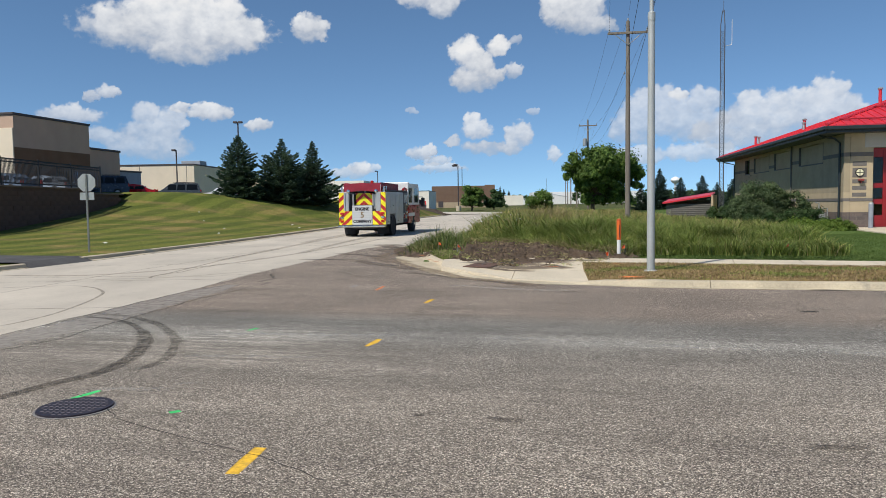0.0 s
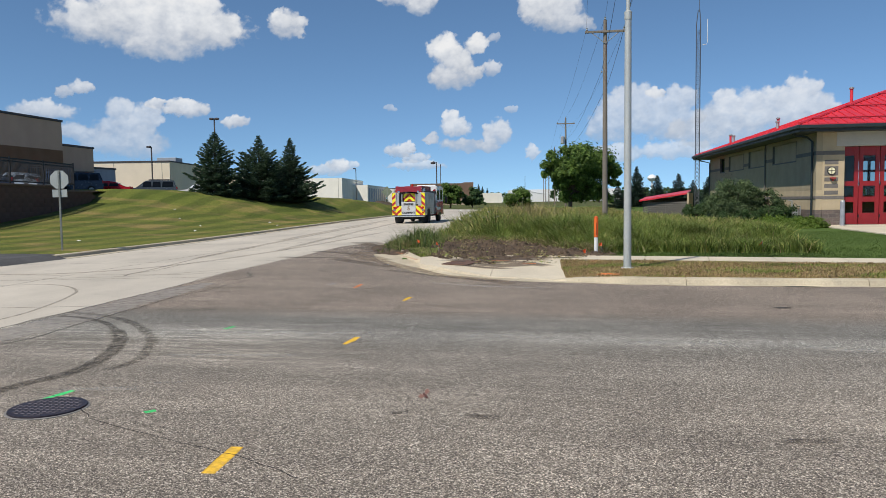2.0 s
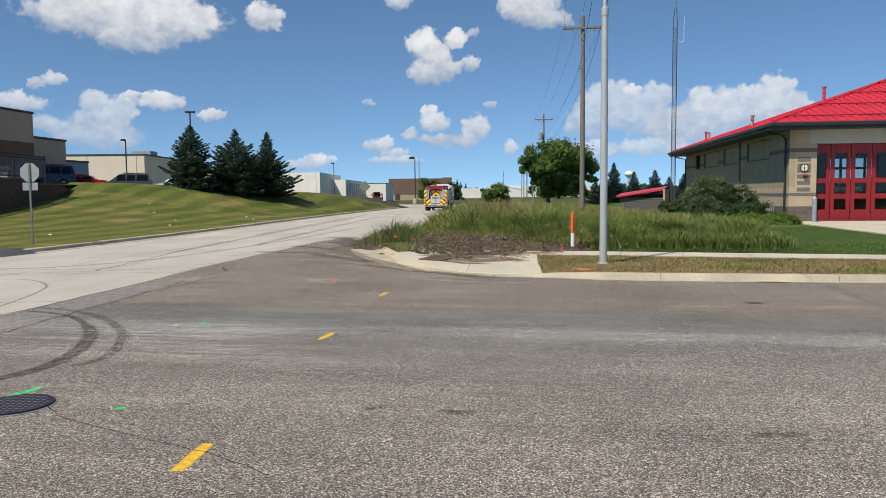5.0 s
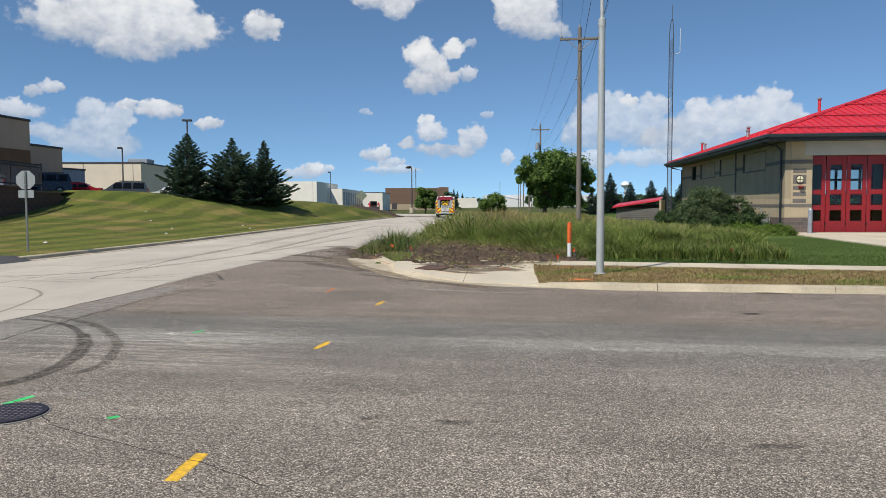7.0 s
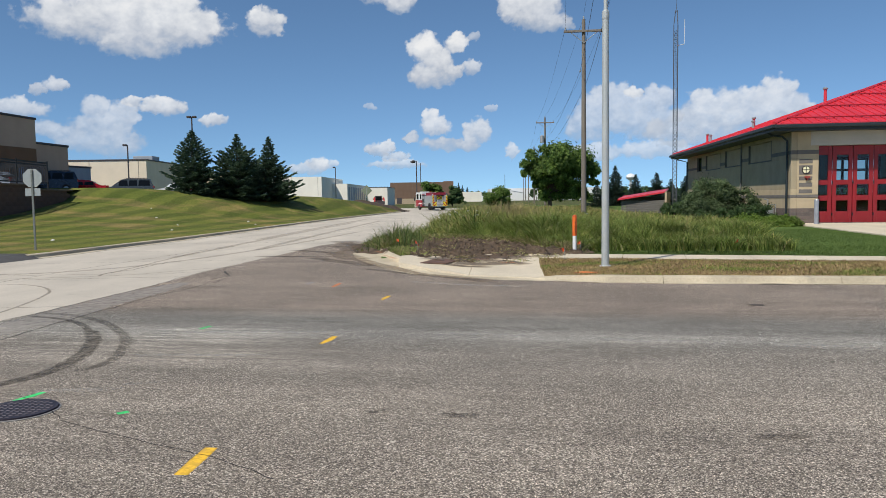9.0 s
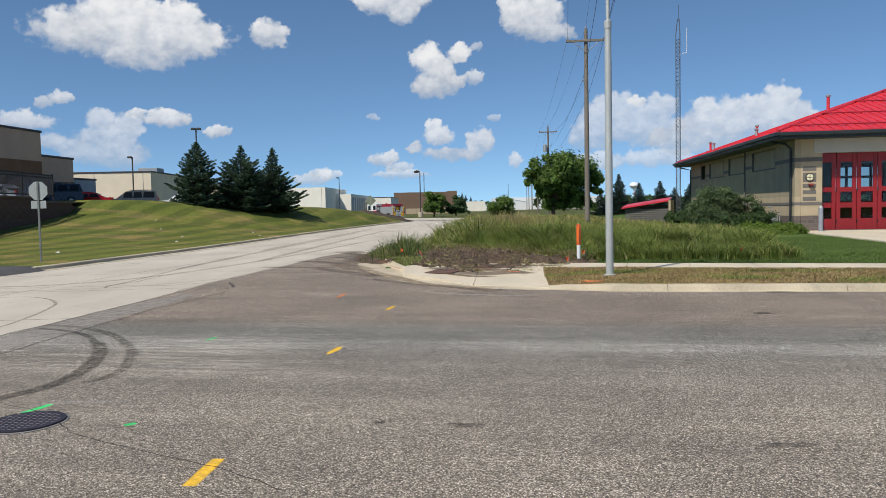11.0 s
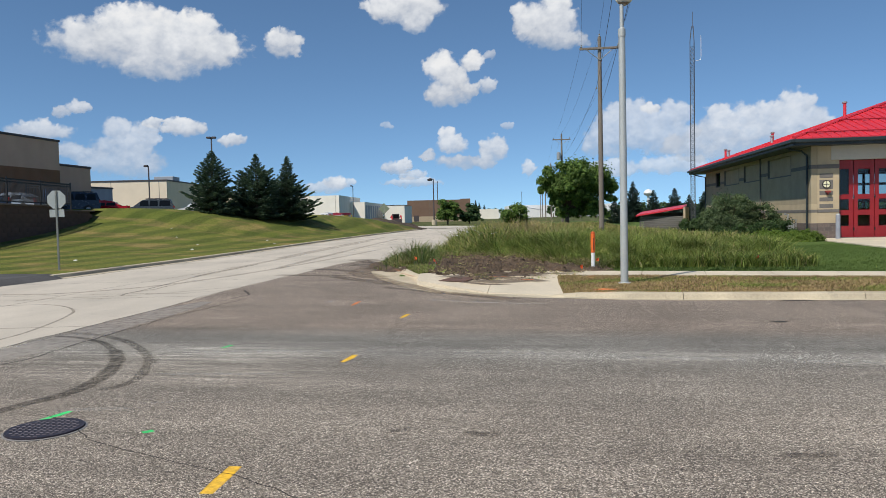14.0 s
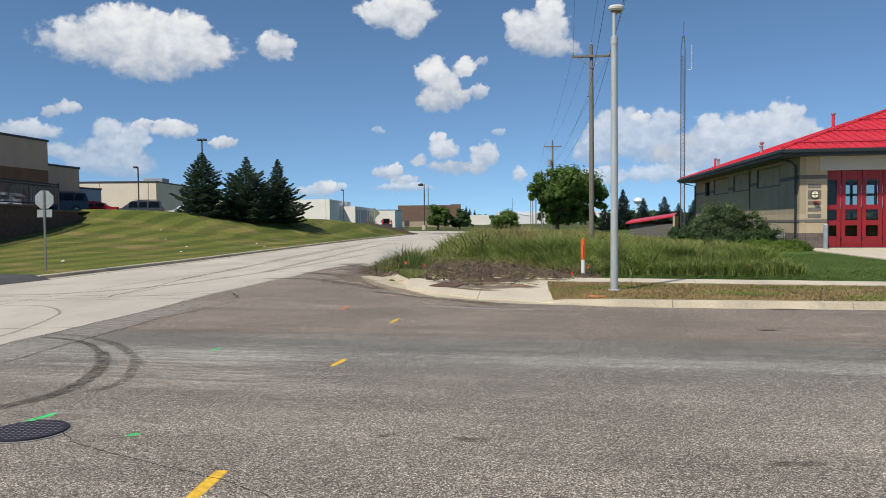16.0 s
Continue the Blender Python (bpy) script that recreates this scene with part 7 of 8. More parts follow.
# distant treeline
def treeline():
    rng = np.random.default_rng(9)
    cl = Cloud()
    for _ in range(420):
        a = rng.uniform(-0.75, 0.75)
        d = rng.uniform(620, 900)
        s = rng.uniform(4, 8)
        k = 46
        c = np.array([math.sin(a) * d, math.cos(a) * d, s * 0.7]) + unit(rng.normal(0, 1, (k, 3))) * np.array([s * 1.6, s, s * 0.8]) * (rng.random(k) ** 0.4)[:, None]
        n = unit(rng.normal(0, 1, (k, 3)))
        b = unit(np.cross(n, rng.normal(0, 1, (k, 3))))
        cl.quads(c, n * s * 0.28, b * s * 0.22)
    tagged(new("far_woods", cl.mesh("far_woods", M_LEAF_D)), "dark band of distant woods on the horizon", "woods", kind="stuff")


treeline()

# shrubs before the station
leaf_tree("shrub", "large grey-green shrub before the station wall", "shrub", pose(17.35, 39.6, 0.1), [(-0.15, 0, 1.25, 1.2, 1.0, 1.15, 130), (-0.95, 0, 0.95, 0.75, 0.8, 0.85, 60), (0.45, 0, 1.55, 0.75, 0.7, 0.95, 60), (1.15, 0, 1.25, 0.42, 0.6, 0.95, 34), (0, -0.4, 0.6, 1.5, 0.7, 0.55, 60)], (0.1, 0.5), 41, M_SHRUB, 0.055, 130)
leaf_tree("shrub", "grey-green shrub beside the station wall", "shrub", pose(19.1, 39.2, 0.1), [(0, 0, 1.1, 0.7, 0.7, 0.95, 14)], (0.07, 0.4), 42, M_SHRUB, 0.075, 200)
leaf_tree("shrub", "dark juniper spreading below the wall", "shrub", pose(18.9, 37.4, 0.1), [(0, 0, 0.55, 1.1, 0.8, 0.5, 22)], (0.07, 0.2), 43, M_LEAF_D, 0.06, 240)
leaf_tree("shrub", "dark juniper spreading below the wall", "shrub", pose(16.6, 37.2, 0.1), [(0, 0, 0.5, 1.0, 0.7, 0.45, 18)], (0.07, 0.2), 44, M_LEAF_D, 0.06, 220)
leaf_tree("shrub", "dark juniper spreading below the wall", "shrub", pose(18.75, 37.6, 0.1), [(0, 0, 0.6, 0.7, 0.6, 0.5, 14)], (0.07, 0.2), 45, M_LEAF_D, 0.06, 220)
leaf_tree("hedge", "low bright green mounded hedge", "hedge", pose(17.75, 34.6, -0.04), [(-0.7, 0, 0.28, 1.15, 0.9, 0.36, 70), (0.7, -0.1, 0.26, 1.15, 0.9, 0.33, 70)], None, 46, M_HEDGE, 0.055, 240, False)
leaf_tree("shrub", "dark green shrub beside the timber enclosure", "shrub", pose(20.7, 54.0, 0.1), [(0, 0, 0.55, 1.0, 0.9, 0.6, 22)], (0.08, 0.3), 47, M_LEAF_D, 0.09, 180)


# tall unmown grass
def blades(n, xs, ys, zs, hs, rng, lean=0.35, width=0.012):
    """Bent blades of two pieces each, as quads."""
    a = rng.uniform(0, 6.283, n)
    way = np.stack([np.cos(a), np.sin(a), 0 * a], 1)
    side = np.stack([-np.sin(a + rng.normal(0, 0.8, n)), np.cos(a), 0 * a], 1)
    w = (width * rng.uniform(0.6, 1.4, n))[:, None]
    base = np.stack([xs, ys, zs], 1)
    l = (lean * rng.uniform(0.15, 1.0, n) * hs)[:, None]
    up = np.array([0, 0, 1.0])
    mid = base + way * l * 0.35 + up * (hs * 0.6)[:, None]
    tip = base + way * l + up * (hs * rng.uniform(0.82, 1.0, n))[:, None]
    v = np.stack([base - side * w, base + side * w, mid + side * w * 0.8, mid - side * w * 0.8, tip + side * w * 0.12, tip - side * w * 0.12], 1)
    i = np.arange(n)[:, None] * 6
    f = np.concatenate([i + np.array([[0, 1, 2, 3]]), i + np.array([[3, 2, 4, 5]])], 1).reshape(-1, 4)
    return v.reshape(-1, 3), f


def grass_patch(name, label, spots, mats, seed, hs, lean=0.35, width=0.012, mixw=(0.7, 0.2, 0.1), category="grass"):
    rng = np.random.default_rng(seed)
    n = len(spots)
    h = hs(spots[:, 0], spots[:, 1], rng)
    z = np.array([height(x, y) for x, y in spots]) - 0.03
    v, f = blades(n, spots[:, 0], spots[:, 1], z, h, rng, lean, width)
    cl = Cloud()
    cl.v, cl.f, cl.n = [v], [f], len(v)
    key = np.repeat(rng.choice(len(mixw), n, p=mixw), 2)
    tagged(new(name, cl.mesh(name, mats, key)), label, category, kind="stuff")


def in_field(x, y):
    if x < lerp_line(ROAD_R, max(y, 20.9)) + 0.55:
        return False
    front = lerp_line([(-1.2, 23.2), (-0.3, 23.6), (0.2, 26.0), (2.0, 26.2), (3.6, 24.2), (4.6, 21.4), (5.2, 20.7), (10.6, 19.2)], x) + 0.25 * noise.noise((x * 1.7, 0, 0))
    if y < front:
        return False
    if x > lerp_line([(19, 10.7), (24, 12.0), (33, 15.2), (37, 15.6), (60, 17.0), (75, 19.5)], y) + 0.5 * noise.noise((y * 0.8, 4, 0)):
        return False
    return True


def scatter(n, x0, x1, y0, y1, test, seed):
    rng = np.random.default_rng(seed)
    xs, ys = rng.uniform(x0, x1, n), rng.uniform(y0, y1, n)
    keep = [i for i in range(n) if test(xs[i], ys[i])]
    return np.stack([xs[keep], ys[keep]], 1)


def field_height(x, y, rng):
    n = np.array([noise.noise((a * 0.45, b * 0.45, 2)) for a, b in zip(x, y)])
    m = np.array([noise.noise((a * 1.6, b * 1.6, 7)) for a, b in zip(x, y)])
    front = np.array([lerp_line([(-1.2, 0.30), (0.5, 0.52), (3, 0.95), (6, 0.8), (9, 0.62), (14, 0.5)], a) for a in x])
    edge_y = np.array([lerp_line([(-1.2, 23.2), (0.2, 26.0), (2.0, 26.2), (3.6, 24.2), (4.6, 21.4), (5.2, 20.7), (10.6, 19.2)], a) for a in x])
    front = front * (0.55 + 0.45 * np.clip((y - edge_y) / 3.0, 0, 1))
    return np.clip(front * (1.0 + 0.42 * n + 0.55 * m) * rng.uniform(0.6, 1.15, len(x)), 0.15, 1.35)


def tufted(x, y):
    """Field ground where blades stand in tufts, with dark gaps between."""
    return in_field(x, y) and noise.noise((x * 1.5, y * 1.5, 12.0)) + 0.6 * noise.noise((x * 4.0, y * 4.0, 5.0)) > -0.28


near = scatter(165000, -1.5, 13.5, 19, 27, tufted, 61)
grass_patch("tall_grass", "thick tall green grass at the corner lot", near, [M_GRASS, M_GRASS_Y, M_STRAW], 62, field_height, 1.15, 0.0095, (0.90, 0.07, 0.03))
middle = scatter(75000, 0, 18, 27, 45, in_field, 63)
grass_patch("tall_grass", "tall mixed green and ripe grass", middle, [M_GRASS, M_GRASS_Y, M_STRAW], 64, field_height, 0.9, 0.019, (0.62, 0.25, 0.13))
back = scatter(60000, 2, 24, 45, 82, in_field, 65)
grass_patch("ripe_grass", "ripe tan-tipped grass in the back field", back, [M_GRASS, M_GRASS_Y, M_STRAW], 66, lambda x, y, r: field_height(x, y, r) * 0.9, 0.8, 0.03, (0.32, 0.45, 0.23))
# a clump of pale plume grass
rng0 = np.random.default_rng(67)
clump = np.stack([rng0.normal(4.7, 0.55, 1500), rng0.normal(31.5, 0.5, 1500)], 1)
grass_patch("plume_grass", "clump of pale tan plume grass", clump, [M_STRAW, M_GRASS_Y], 68, lambda x, y, r: r.uniform(0.9, 1.55, len(x)), 0.6, 0.014, (0.7, 0.3))
# weeds at the kerb's tip
rng1 = np.random.default_rng(69)
tip = np.stack([rng1.normal(-0.05, 0.34, 9000), rng1.normal(24.9, 1.0, 9000)], 1)
tip = tip[(tip[:, 0] > -0.85) & (tip[:, 1] > 22.7)]
grass_patch("weeds", "bushy weeds over the kerb end", tip, [M_WEED, M_STRAW], 70, lambda x, y, r: np.clip(r.normal(0.27, 0.13, len(x)) * (1 + 0.5 * np.sin(x * 9 + y * 5)) * np.where(r.random(len(x)) < 0.03, 1.8, 1.0), 0.06, 0.9), 0.8, 0.010, (0.9, 0.1))
low = np.stack([rng1.normal(-0.75, 0.4, 5000), rng1.normal(25.3, 1.1, 5000)], 1)
low = low[(low[:, 0] > -1.5) & (low[:, 1] > 22.9)]
grass_patch("weeds", "low sprawling weeds at the road edge", low, [M_WEED, M_STRAW], 90, lambda x, y, r: np.clip(r.normal(0.2, 0.09, len(x)) * (1 + 0.6 * np.sin(x * 11 + y * 6)), 0.05, 0.5) * np.clip((x + 1.7) / 0.8, 0.3, 1), 1.1, 0.010, (0.75, 0.25))
# dry short turf on the verge, mown edge beside the pavement
def on_verge(x, y):
    return lerp_line(KERB_R, x) + 0.42 < y < 17.78 - 0.356 * (x - 3.95) and x > 2.9 + (y - 14.4) * 0.165


verge_spots = scatter(150000, 3, 14, 10, 18.5, on_verge, 71)
def verge_h(x, y, r):
    return r.uniform(0.015, 0.055, len(x))
rr_ = np.random.default_rng(72)
v_, f_ = blades(len(verge_spots), verge_spots[:, 0], verge_spots[:, 1], np.array([verge_z(a, b) for a, b in verge_spots]) - 0.006, verge_h(verge_spots[:, 0], 0, rr_), rr_, 1.2, 0.006)
cl_ = Cloud()
cl_.v, cl_.f, cl_.n = [v_], [f_], len(v_)
tagged(new("dry_turf", cl_.mesh("dry_turf", [M_TURF, M_GRASS_Y, M_GRASS], np.repeat(np.where(np.array([noise.noise((a * 0.5, b * 1.2, 4)) for a, b in verge_spots]) + rr_.normal(0, 0.25, len(verge_spots)) > 0.3, 2, rr_.choice(2, len(verge_spots), p=(0.85, 0.15))), 2))), "dry short turf of straw and sparse green", "turf", kind="stuff")
# straw-like cut grass around the dug earth
cut = scatter(60000, -0.6, 5.2, 19.5, 27.5, lambda x, y: abs(y - lerp_line([(-0.3, 23.4), (0.2, 25.7), (2.0, 26.0), (3.6, 24.0), (4.6, 21.3), (5.2, 20.6)], x)) < 0.55, 73)
grass_patch("cut_grass", "flattened pale cut grass beside the earth", cut, [M_STRAW, M_GRASS], 74, lambda x, y, r: r.uniform(0.12, 0.38, len(x)), 2.2, 0.009, (0.6, 0.4))
# grass on the little corner wedge and along the west kerb
wedge = scatter(12000, -0.7, 1.0, 19.2, 22.6, lambda x, y: x > -0.02 - (y - 19.6) * 0.16 and x < 0.15 + (y - 19.6) * 0.2 and y > 19.75, 75)
grass_patch("corner_turf", "short green turf behind the corner kerb", wedge, [M_GRASS, M_STRAW], 76, lambda x, y, r: r.uniform(0.05, 0.16, len(x)), 1.0, 0.008, (0.75, 0.25))
side = scatter(130000, 4.3, 20, 14, 31, lambda x, y: 19.15 - 0.356 * (x - 3.95) < y < 33.0 - 0.25 * (x - 14) and not in_field(x, y) and 5.0 < x < 16.6 + 0.25 * (y - 21.5), 79)
grass_patch("lawn_edge", "mown green turf beside the pavement", side, [M_MOWN, M_GRASS], 80, lambda x, y, r: r.uniform(0.015, 0.04, len(x)), 1.0, 0.009, (0.96, 0.04))


# white wild flowers
def flowers():
    rng = np.random.default_rng(81)
    head = Shape()
    for k in range(6):
        a = math.tau * k / 6
        head.add([(0, 0, 0.01), (0.035 * math.cos(a - 0.4), 0.035 * math.sin(a - 0.4), 0.012), (0.055 * math.cos(a), 0.055 * math.sin(a), 0.0), (0.035 * math.cos(a + 0.4), 0.035 * math.sin(a + 0.4), 0.012)], [(0, 1, 2, 3)])
    me = head.mesh("bloom", M_FLOWER)
    stem = Shape().tube([(0, 0, -0.9), (0, 0, 0)], 0.005, 4, False).mesh("stem", M_GRASS)
    for x, y in list(zip(rng.uniform(1.5, 3.8, 16), rng.uniform(29, 40, 16))) + list(zip(rng.uniform(0.5, 8, 8), rng.uniform(25, 30, 8))):
        f = thing("wild_flower", "white wild flower among tall grass", "flower", pose(x, y, height(x, y) + rng.uniform(0.8, 1.05), rng.uniform(10, 60), 0, rng.uniform(0, 360)), "wild flowers")
        for nm, m in (("bloom", me), ("stem", stem)):
            ob = new(nm, m)
            ob.parent = f


flowers()


def litter():
    m = plain("pale_litter", (0.7, 0.7, 0.66), 0.7)
    for i, (x, y) in enumerate([(-14.5, 31), (-12.4, 40), (-13.6, 45), (-9.5, 48), (-16.5, 50), (-18.5, 55), (-10.8, 52)]):
        s = Shape().add([(-0.08, -0.06, 0.03), (0.07, -0.07, 0.03), (0.08, 0.06, 0.05), (-0.06, 0.07, 0.04), (0.0, 0.0, 0.08)], [(0, 1, 4), (1, 2, 4), (2, 3, 4), (3, 0, 4)])
        tagged(part("paper_scrap", s, m, at=pose(x, y, height(x, y), 0, 0, 60 * i)), "crumpled pale paper scrap on the lawn", "litter", "paper scraps")


litter()

# cut stalks and straw strewn round the dug earth
def strewn():
    rng = np.random.default_rng(77)
    cl = Cloud()
    n = 12000
    x, y = rng.uniform(-0.6, 5.6, n), rng.uniform(17.2, 27.6, n)
    h = np.array([earth_height(a, b) for a, b in zip(x, y)])
    clump = np.array([noise.noise((a * 1.1, b * 0.9, 8.0)) for a, b in zip(x, y)])
    keep = (h > -0.19) & ((clump > 0.12) | (y > 24.6 - 0.5 * x) | (rng.random(n) < 0.06))
    x, y, h = x[keep], y[keep], h[keep]
    n = len(x)
    z = np.array([under_earth(a, b) for a, b in zip(x, y)]) + np.maximum(0, h) + rng.uniform(0.01, 0.05, n)
    a = rng.uniform(0, 6.283, n)
    d = np.stack([np.cos(a), np.sin(a), rng.normal(0.1, 0.3, n)], 1) * rng.uniform(0.03, 0.1, n)[:, None]
    w = np.stack([-np.sin(a), np.cos(a), rng.normal(0, 0.6, n)], 1) * rng.uniform(0.003, 0.008, n)[:, None]
    cl.quads(np.stack([x, y, z], 1), d, w)
    key = (rng.random(n) < 0.3).astype(int)
    ob = new("cut_grass", cl.mesh("cut_grass", [M_STRAW, M_GRASS], key))
    tagged(ob, "cut green and straw-coloured stalks strewn on the earth", "cut grass", kind="stuff")


strewn()

# ---- the fire engine ----
def fire_engine():
    t = thing("fire_engine", "silver and red fire engine with striped rear", "fire truck")
    silver = plain("brushed_silver", (0.50, 0.50, 0.49), 0.38, 0.55, 0.1, 2, 25)
    red = plain("engine_red", (0.34, 0.012, 0.018), 0.3, 0, 0.08, 2, 20)
    white = plain("engine_white", (0.72, 0.72, 0.70), 0.35, 0, 0.06, 2, 20)
    yellow = plain("reflective_yellow", (0.82, 0.72, 0.02), 0.5, 0, 0.06, 4, 30)
    stripe = plain("reflective_red", (0.42, 0.02, 0.02), 0.5, 0, 0.06, 4, 30)
    tarp = plain("maroon_tarp", (0.25, 0.012, 0.03), 0.6, 0, 0.2, 1.6, 14, bump_s=0.4)
    dark = plain("recess_dark", (0.035, 0.035, 0.037), 0.7)
    rubber = plain("tyre_black", (0.022, 0.022, 0.023), 0.85)
    chrome = plain("chrome", (0.7, 0.7, 0.7), 0.15, 1.0, 0.05)
    amber = plain("lamp_red", (0.45, 0.02, 0.01), 0.25)
    L = ENGINE_L
    r = -L / 2                                       # rear face
    # rear body: side boxes, sills, recess between them
    part("body_side", Shape().box(-1.25, -0.72, r + 0.06, r + 4.0, 1.16, 2.32, 0.02).box(-1.25, -0.72, r + 0.06, r + 0.95, 0.62, 1.16, 0.02).box(-1.25, -0.72, r + 2.15, r + 4.0, 0.62, 1.16, 0.02), silver, t)
    part("body_side", Shape().box(0.72, 1.25, r + 0.06, r + 4.0, 1.16, 2.32, 0.02).box(0.72, 1.25, r + 0.06, r + 0.95, 0.62, 1.16, 0.02).box(0.72, 1.25, r + 2.15, r + 4.0, 0.62, 1.16, 0.02), silver, t)
    part("hose_bed", Shape().box(-0.72, 0.72, r + 0.55, r + 4.0, 0.6, 2.2, 0.01), dark, t)
    part("under_frame", Shape().box(-0.55, 0.55, r + 0.2, -r - 0.6, 0.42, 0.72, 0.02), dark, t)
    part("axle_housing", Shape().box(-0.78, 0.78, r + 1.0, r + 2.1, 0.30, 0.64, 0.06), dark, t)
    for sx in (-1, 1):
        part("mud_flap", Shape().box(*sorted((sx * 0.62, sx * 1.2)), r + 0.86, r + 0.885, 0.18, 0.62), rubber, t)
    part("rear_step", Shape().box(-1.25, 1.25, r - 0.18, r + 0.1, 0.50, 0.60, 0.015), chrome, t, "bright tread-plate rear step")
    # side compartment doors
    for sx in (-1, 1):
        for y0, y1, z0, z1 in ((r + 0.15, r + 0.88, 0.7, 2.2), (r + 0.98, r + 2.1, 1.5, 2.2), (r + 2.2, r + 3.05, 0.7, 2.2), (r + 3.1, r + 3.9, 0.7, 2.2)):
            d = part("compartment_door", Shape().box(*sorted((sx * 1.252, sx * 1.27)), y0, y1, z0, z1, 0.006), silver, t)
            part("door_handle", Shape().box(*sorted((sx * 1.27, sx * 1.29)), (y0 + y1) / 2 - 0.1, (y0 + y1) / 2 + 0.1, z0 + 0.06, z0 + 0.1, 0.004), chrome, d)
        part("wheel_arch", Shape().lathe([(0.58, 1.255), (0.58, 1.285), (0.50, 1.285), (0.50, 1.255)], 20, "x", (0, r + 1.55, 0.52)) if sx > 0 else Shape().lathe([(0.50, -1.255), (0.50, -1.285), (0.58, -1.285), (0.58, -1.255)], 20, "x", (0, r + 1.55, 0.52)), dark, t)
        for i in range(9):
            part("pump_pipe", Shape().tube([(sx * 1.27, r + 4.16 + 0.12 * i, 0.85), (sx * 1.27, r + 4.16 + 0.12 * i, 1.1 + 0.13 * ((i * 5) % 9))], 0.026, 6), chrome if i % 2 else red, t)
        part("gauge_board", Shape().box(*sorted((sx * 1.24, sx * 1.262)), r + 4.3, r + 5.05, 1.75, 2.2, 0.01), silver, t)
        part("cross_hose", Shape().tube([(sx * 1.2, r + 4.2, 2.5), (sx * 1.22, r + 4.6, 2.56), (sx * 1.2, r + 5.1, 2.5)], 0.07, 8), red, t, "red folded cross-lay hose")
        part("stripe_band", Shape().box(*sorted((sx * 1.252, sx * 1.262)), r + 4.05, -r - 1.6, 0.95, 1.15), white, t)
    # pump panel section
    part("pump_module", Shape().box(-1.2, 1.2, r + 4.02, r + 5.3, 0.6, 2.45, 0.02), dark, t, "dark pump panel")
    part("pump_panel", Shape().box(1.2, 1.24, r + 4.1, r + 5.2, 0.8, 2.3, 0.01).box(-1.24, -1.2, r + 4.1, r + 5.2, 0.8, 2.3, 0.01), plain("pump_panel_grey", (0.10, 0.10, 0.105), 0.45, 0.5, 0.2), t)
    for sx in (-1, 1):
        for yy, zz in ((4.35, 1.2), (4.75, 1.2), (4.35, 0.95), (4.95, 1.6), (4.45, 1.7)):
            part("outlet", Shape().lathe([(0.08, 0), (0.08, 0.1), (0.05, 0.12)], 10, "x", (sx * 1.24 if sx > 0 else -1.36, r + yy, zz)), chrome, t)
    # cab
    cab0, cab1 = r + 5.35, -r
    prof = [(cab0, 0.55), (cab1 - 0.06, 0.55), (cab1, 1.15), (cab1 - 0.04, 1.55), (cab1 - 0.24, 2.72), (cab1 - 0.42, 2.88), (cab0, 2.88)]
    def cabpiece(name, zlo, zhi, mat, wid=1.24):
        pts = clip_poly(clip_poly(prof, 0, 1, zhi), 0, -1, -zlo)
        n = len(pts)
        s = Shape().add([(-wid, y, z) for y, z in pts] + [(wid, y, z) for y, z in pts], [tuple(range(n)), tuple(range(n, 2 * n))[::-1]] + [(i, n + i, n + (i + 1) % n, (i + 1) % n) for i in range(n)])
        return part(name, s, mat, t)
    cabpiece("cab_lower", 0.55, 1.62, red)
    cabpiece("cab_upper", 1.622, 2.88, white, 1.235)
    for sx in (-1, 1):
        for y0, y1 in ((cab0 + 0.2, cab0 + 1.0), (cab1 - 1.55, cab1 - 0.55)):
            part("cab_window", Shape().box(*sorted((sx * 1.236, sx * 1.248)), y0, y1, 1.75, 2.6, 0.005), M_GLASS, t)
        for y0, y1 in ((cab0 + 0.1, cab0 + 1.15), (cab1 - 1.7, cab1 - 0.5)):
            part("cab_door", Shape().box(*sorted((sx * 1.242, sx * 1.254)), y0, y1, 0.7, 1.6, 0.008), red, t)
        mr = part("mirror", Shape().box(*sorted((sx * 1.4, sx * 1.62)), cab1 - 0.32, cab1 - 0.2, 1.5, 2.05, 0.03), dark, t)
        part("mirror_arm", Shape().tube([(sx * 1.24, cab1 - 0.3, 2.1), (sx * 1.5, cab1 - 0.26, 2.1), (sx * 1.5, cab1 - 0.26, 2.0)], 0.02, 6), dark, mr)
    part("windscreen", Shape().add([(-1.1, cab1 - 0.03, 1.65), (1.1, cab1 - 0.03, 1.65), (1.05, cab1 - 0.195, 2.6), (-1.05, cab1 - 0.195, 2.6)], [(0, 3, 2, 1)]), M_GLASS, t)
    part("front_bumper", Shape().box(-1.2, 1.2, cab1 - 0.02, cab1 + 0.35, 0.5, 0.85, 0.05), chrome, t)
    lb = part("light_bar", Shape().box(-0.8, 0.8, cab1 - 1.2, cab1 - 0.85, 2.885, 3.02, 0.04), white, t, "white roof light bar")
    part("beacon", Shape().lathe([(0.09, 0), (0.09, 0.14), (0.04, 0.18)], 10, at=(-0.35, r + 3.3, 2.83)), amber, t, "red beacon")
    # hose-bed tarp, sagging over the rear
    tp = Shape()
    nx, ny = 16, 12
    rr = random.Random(4)
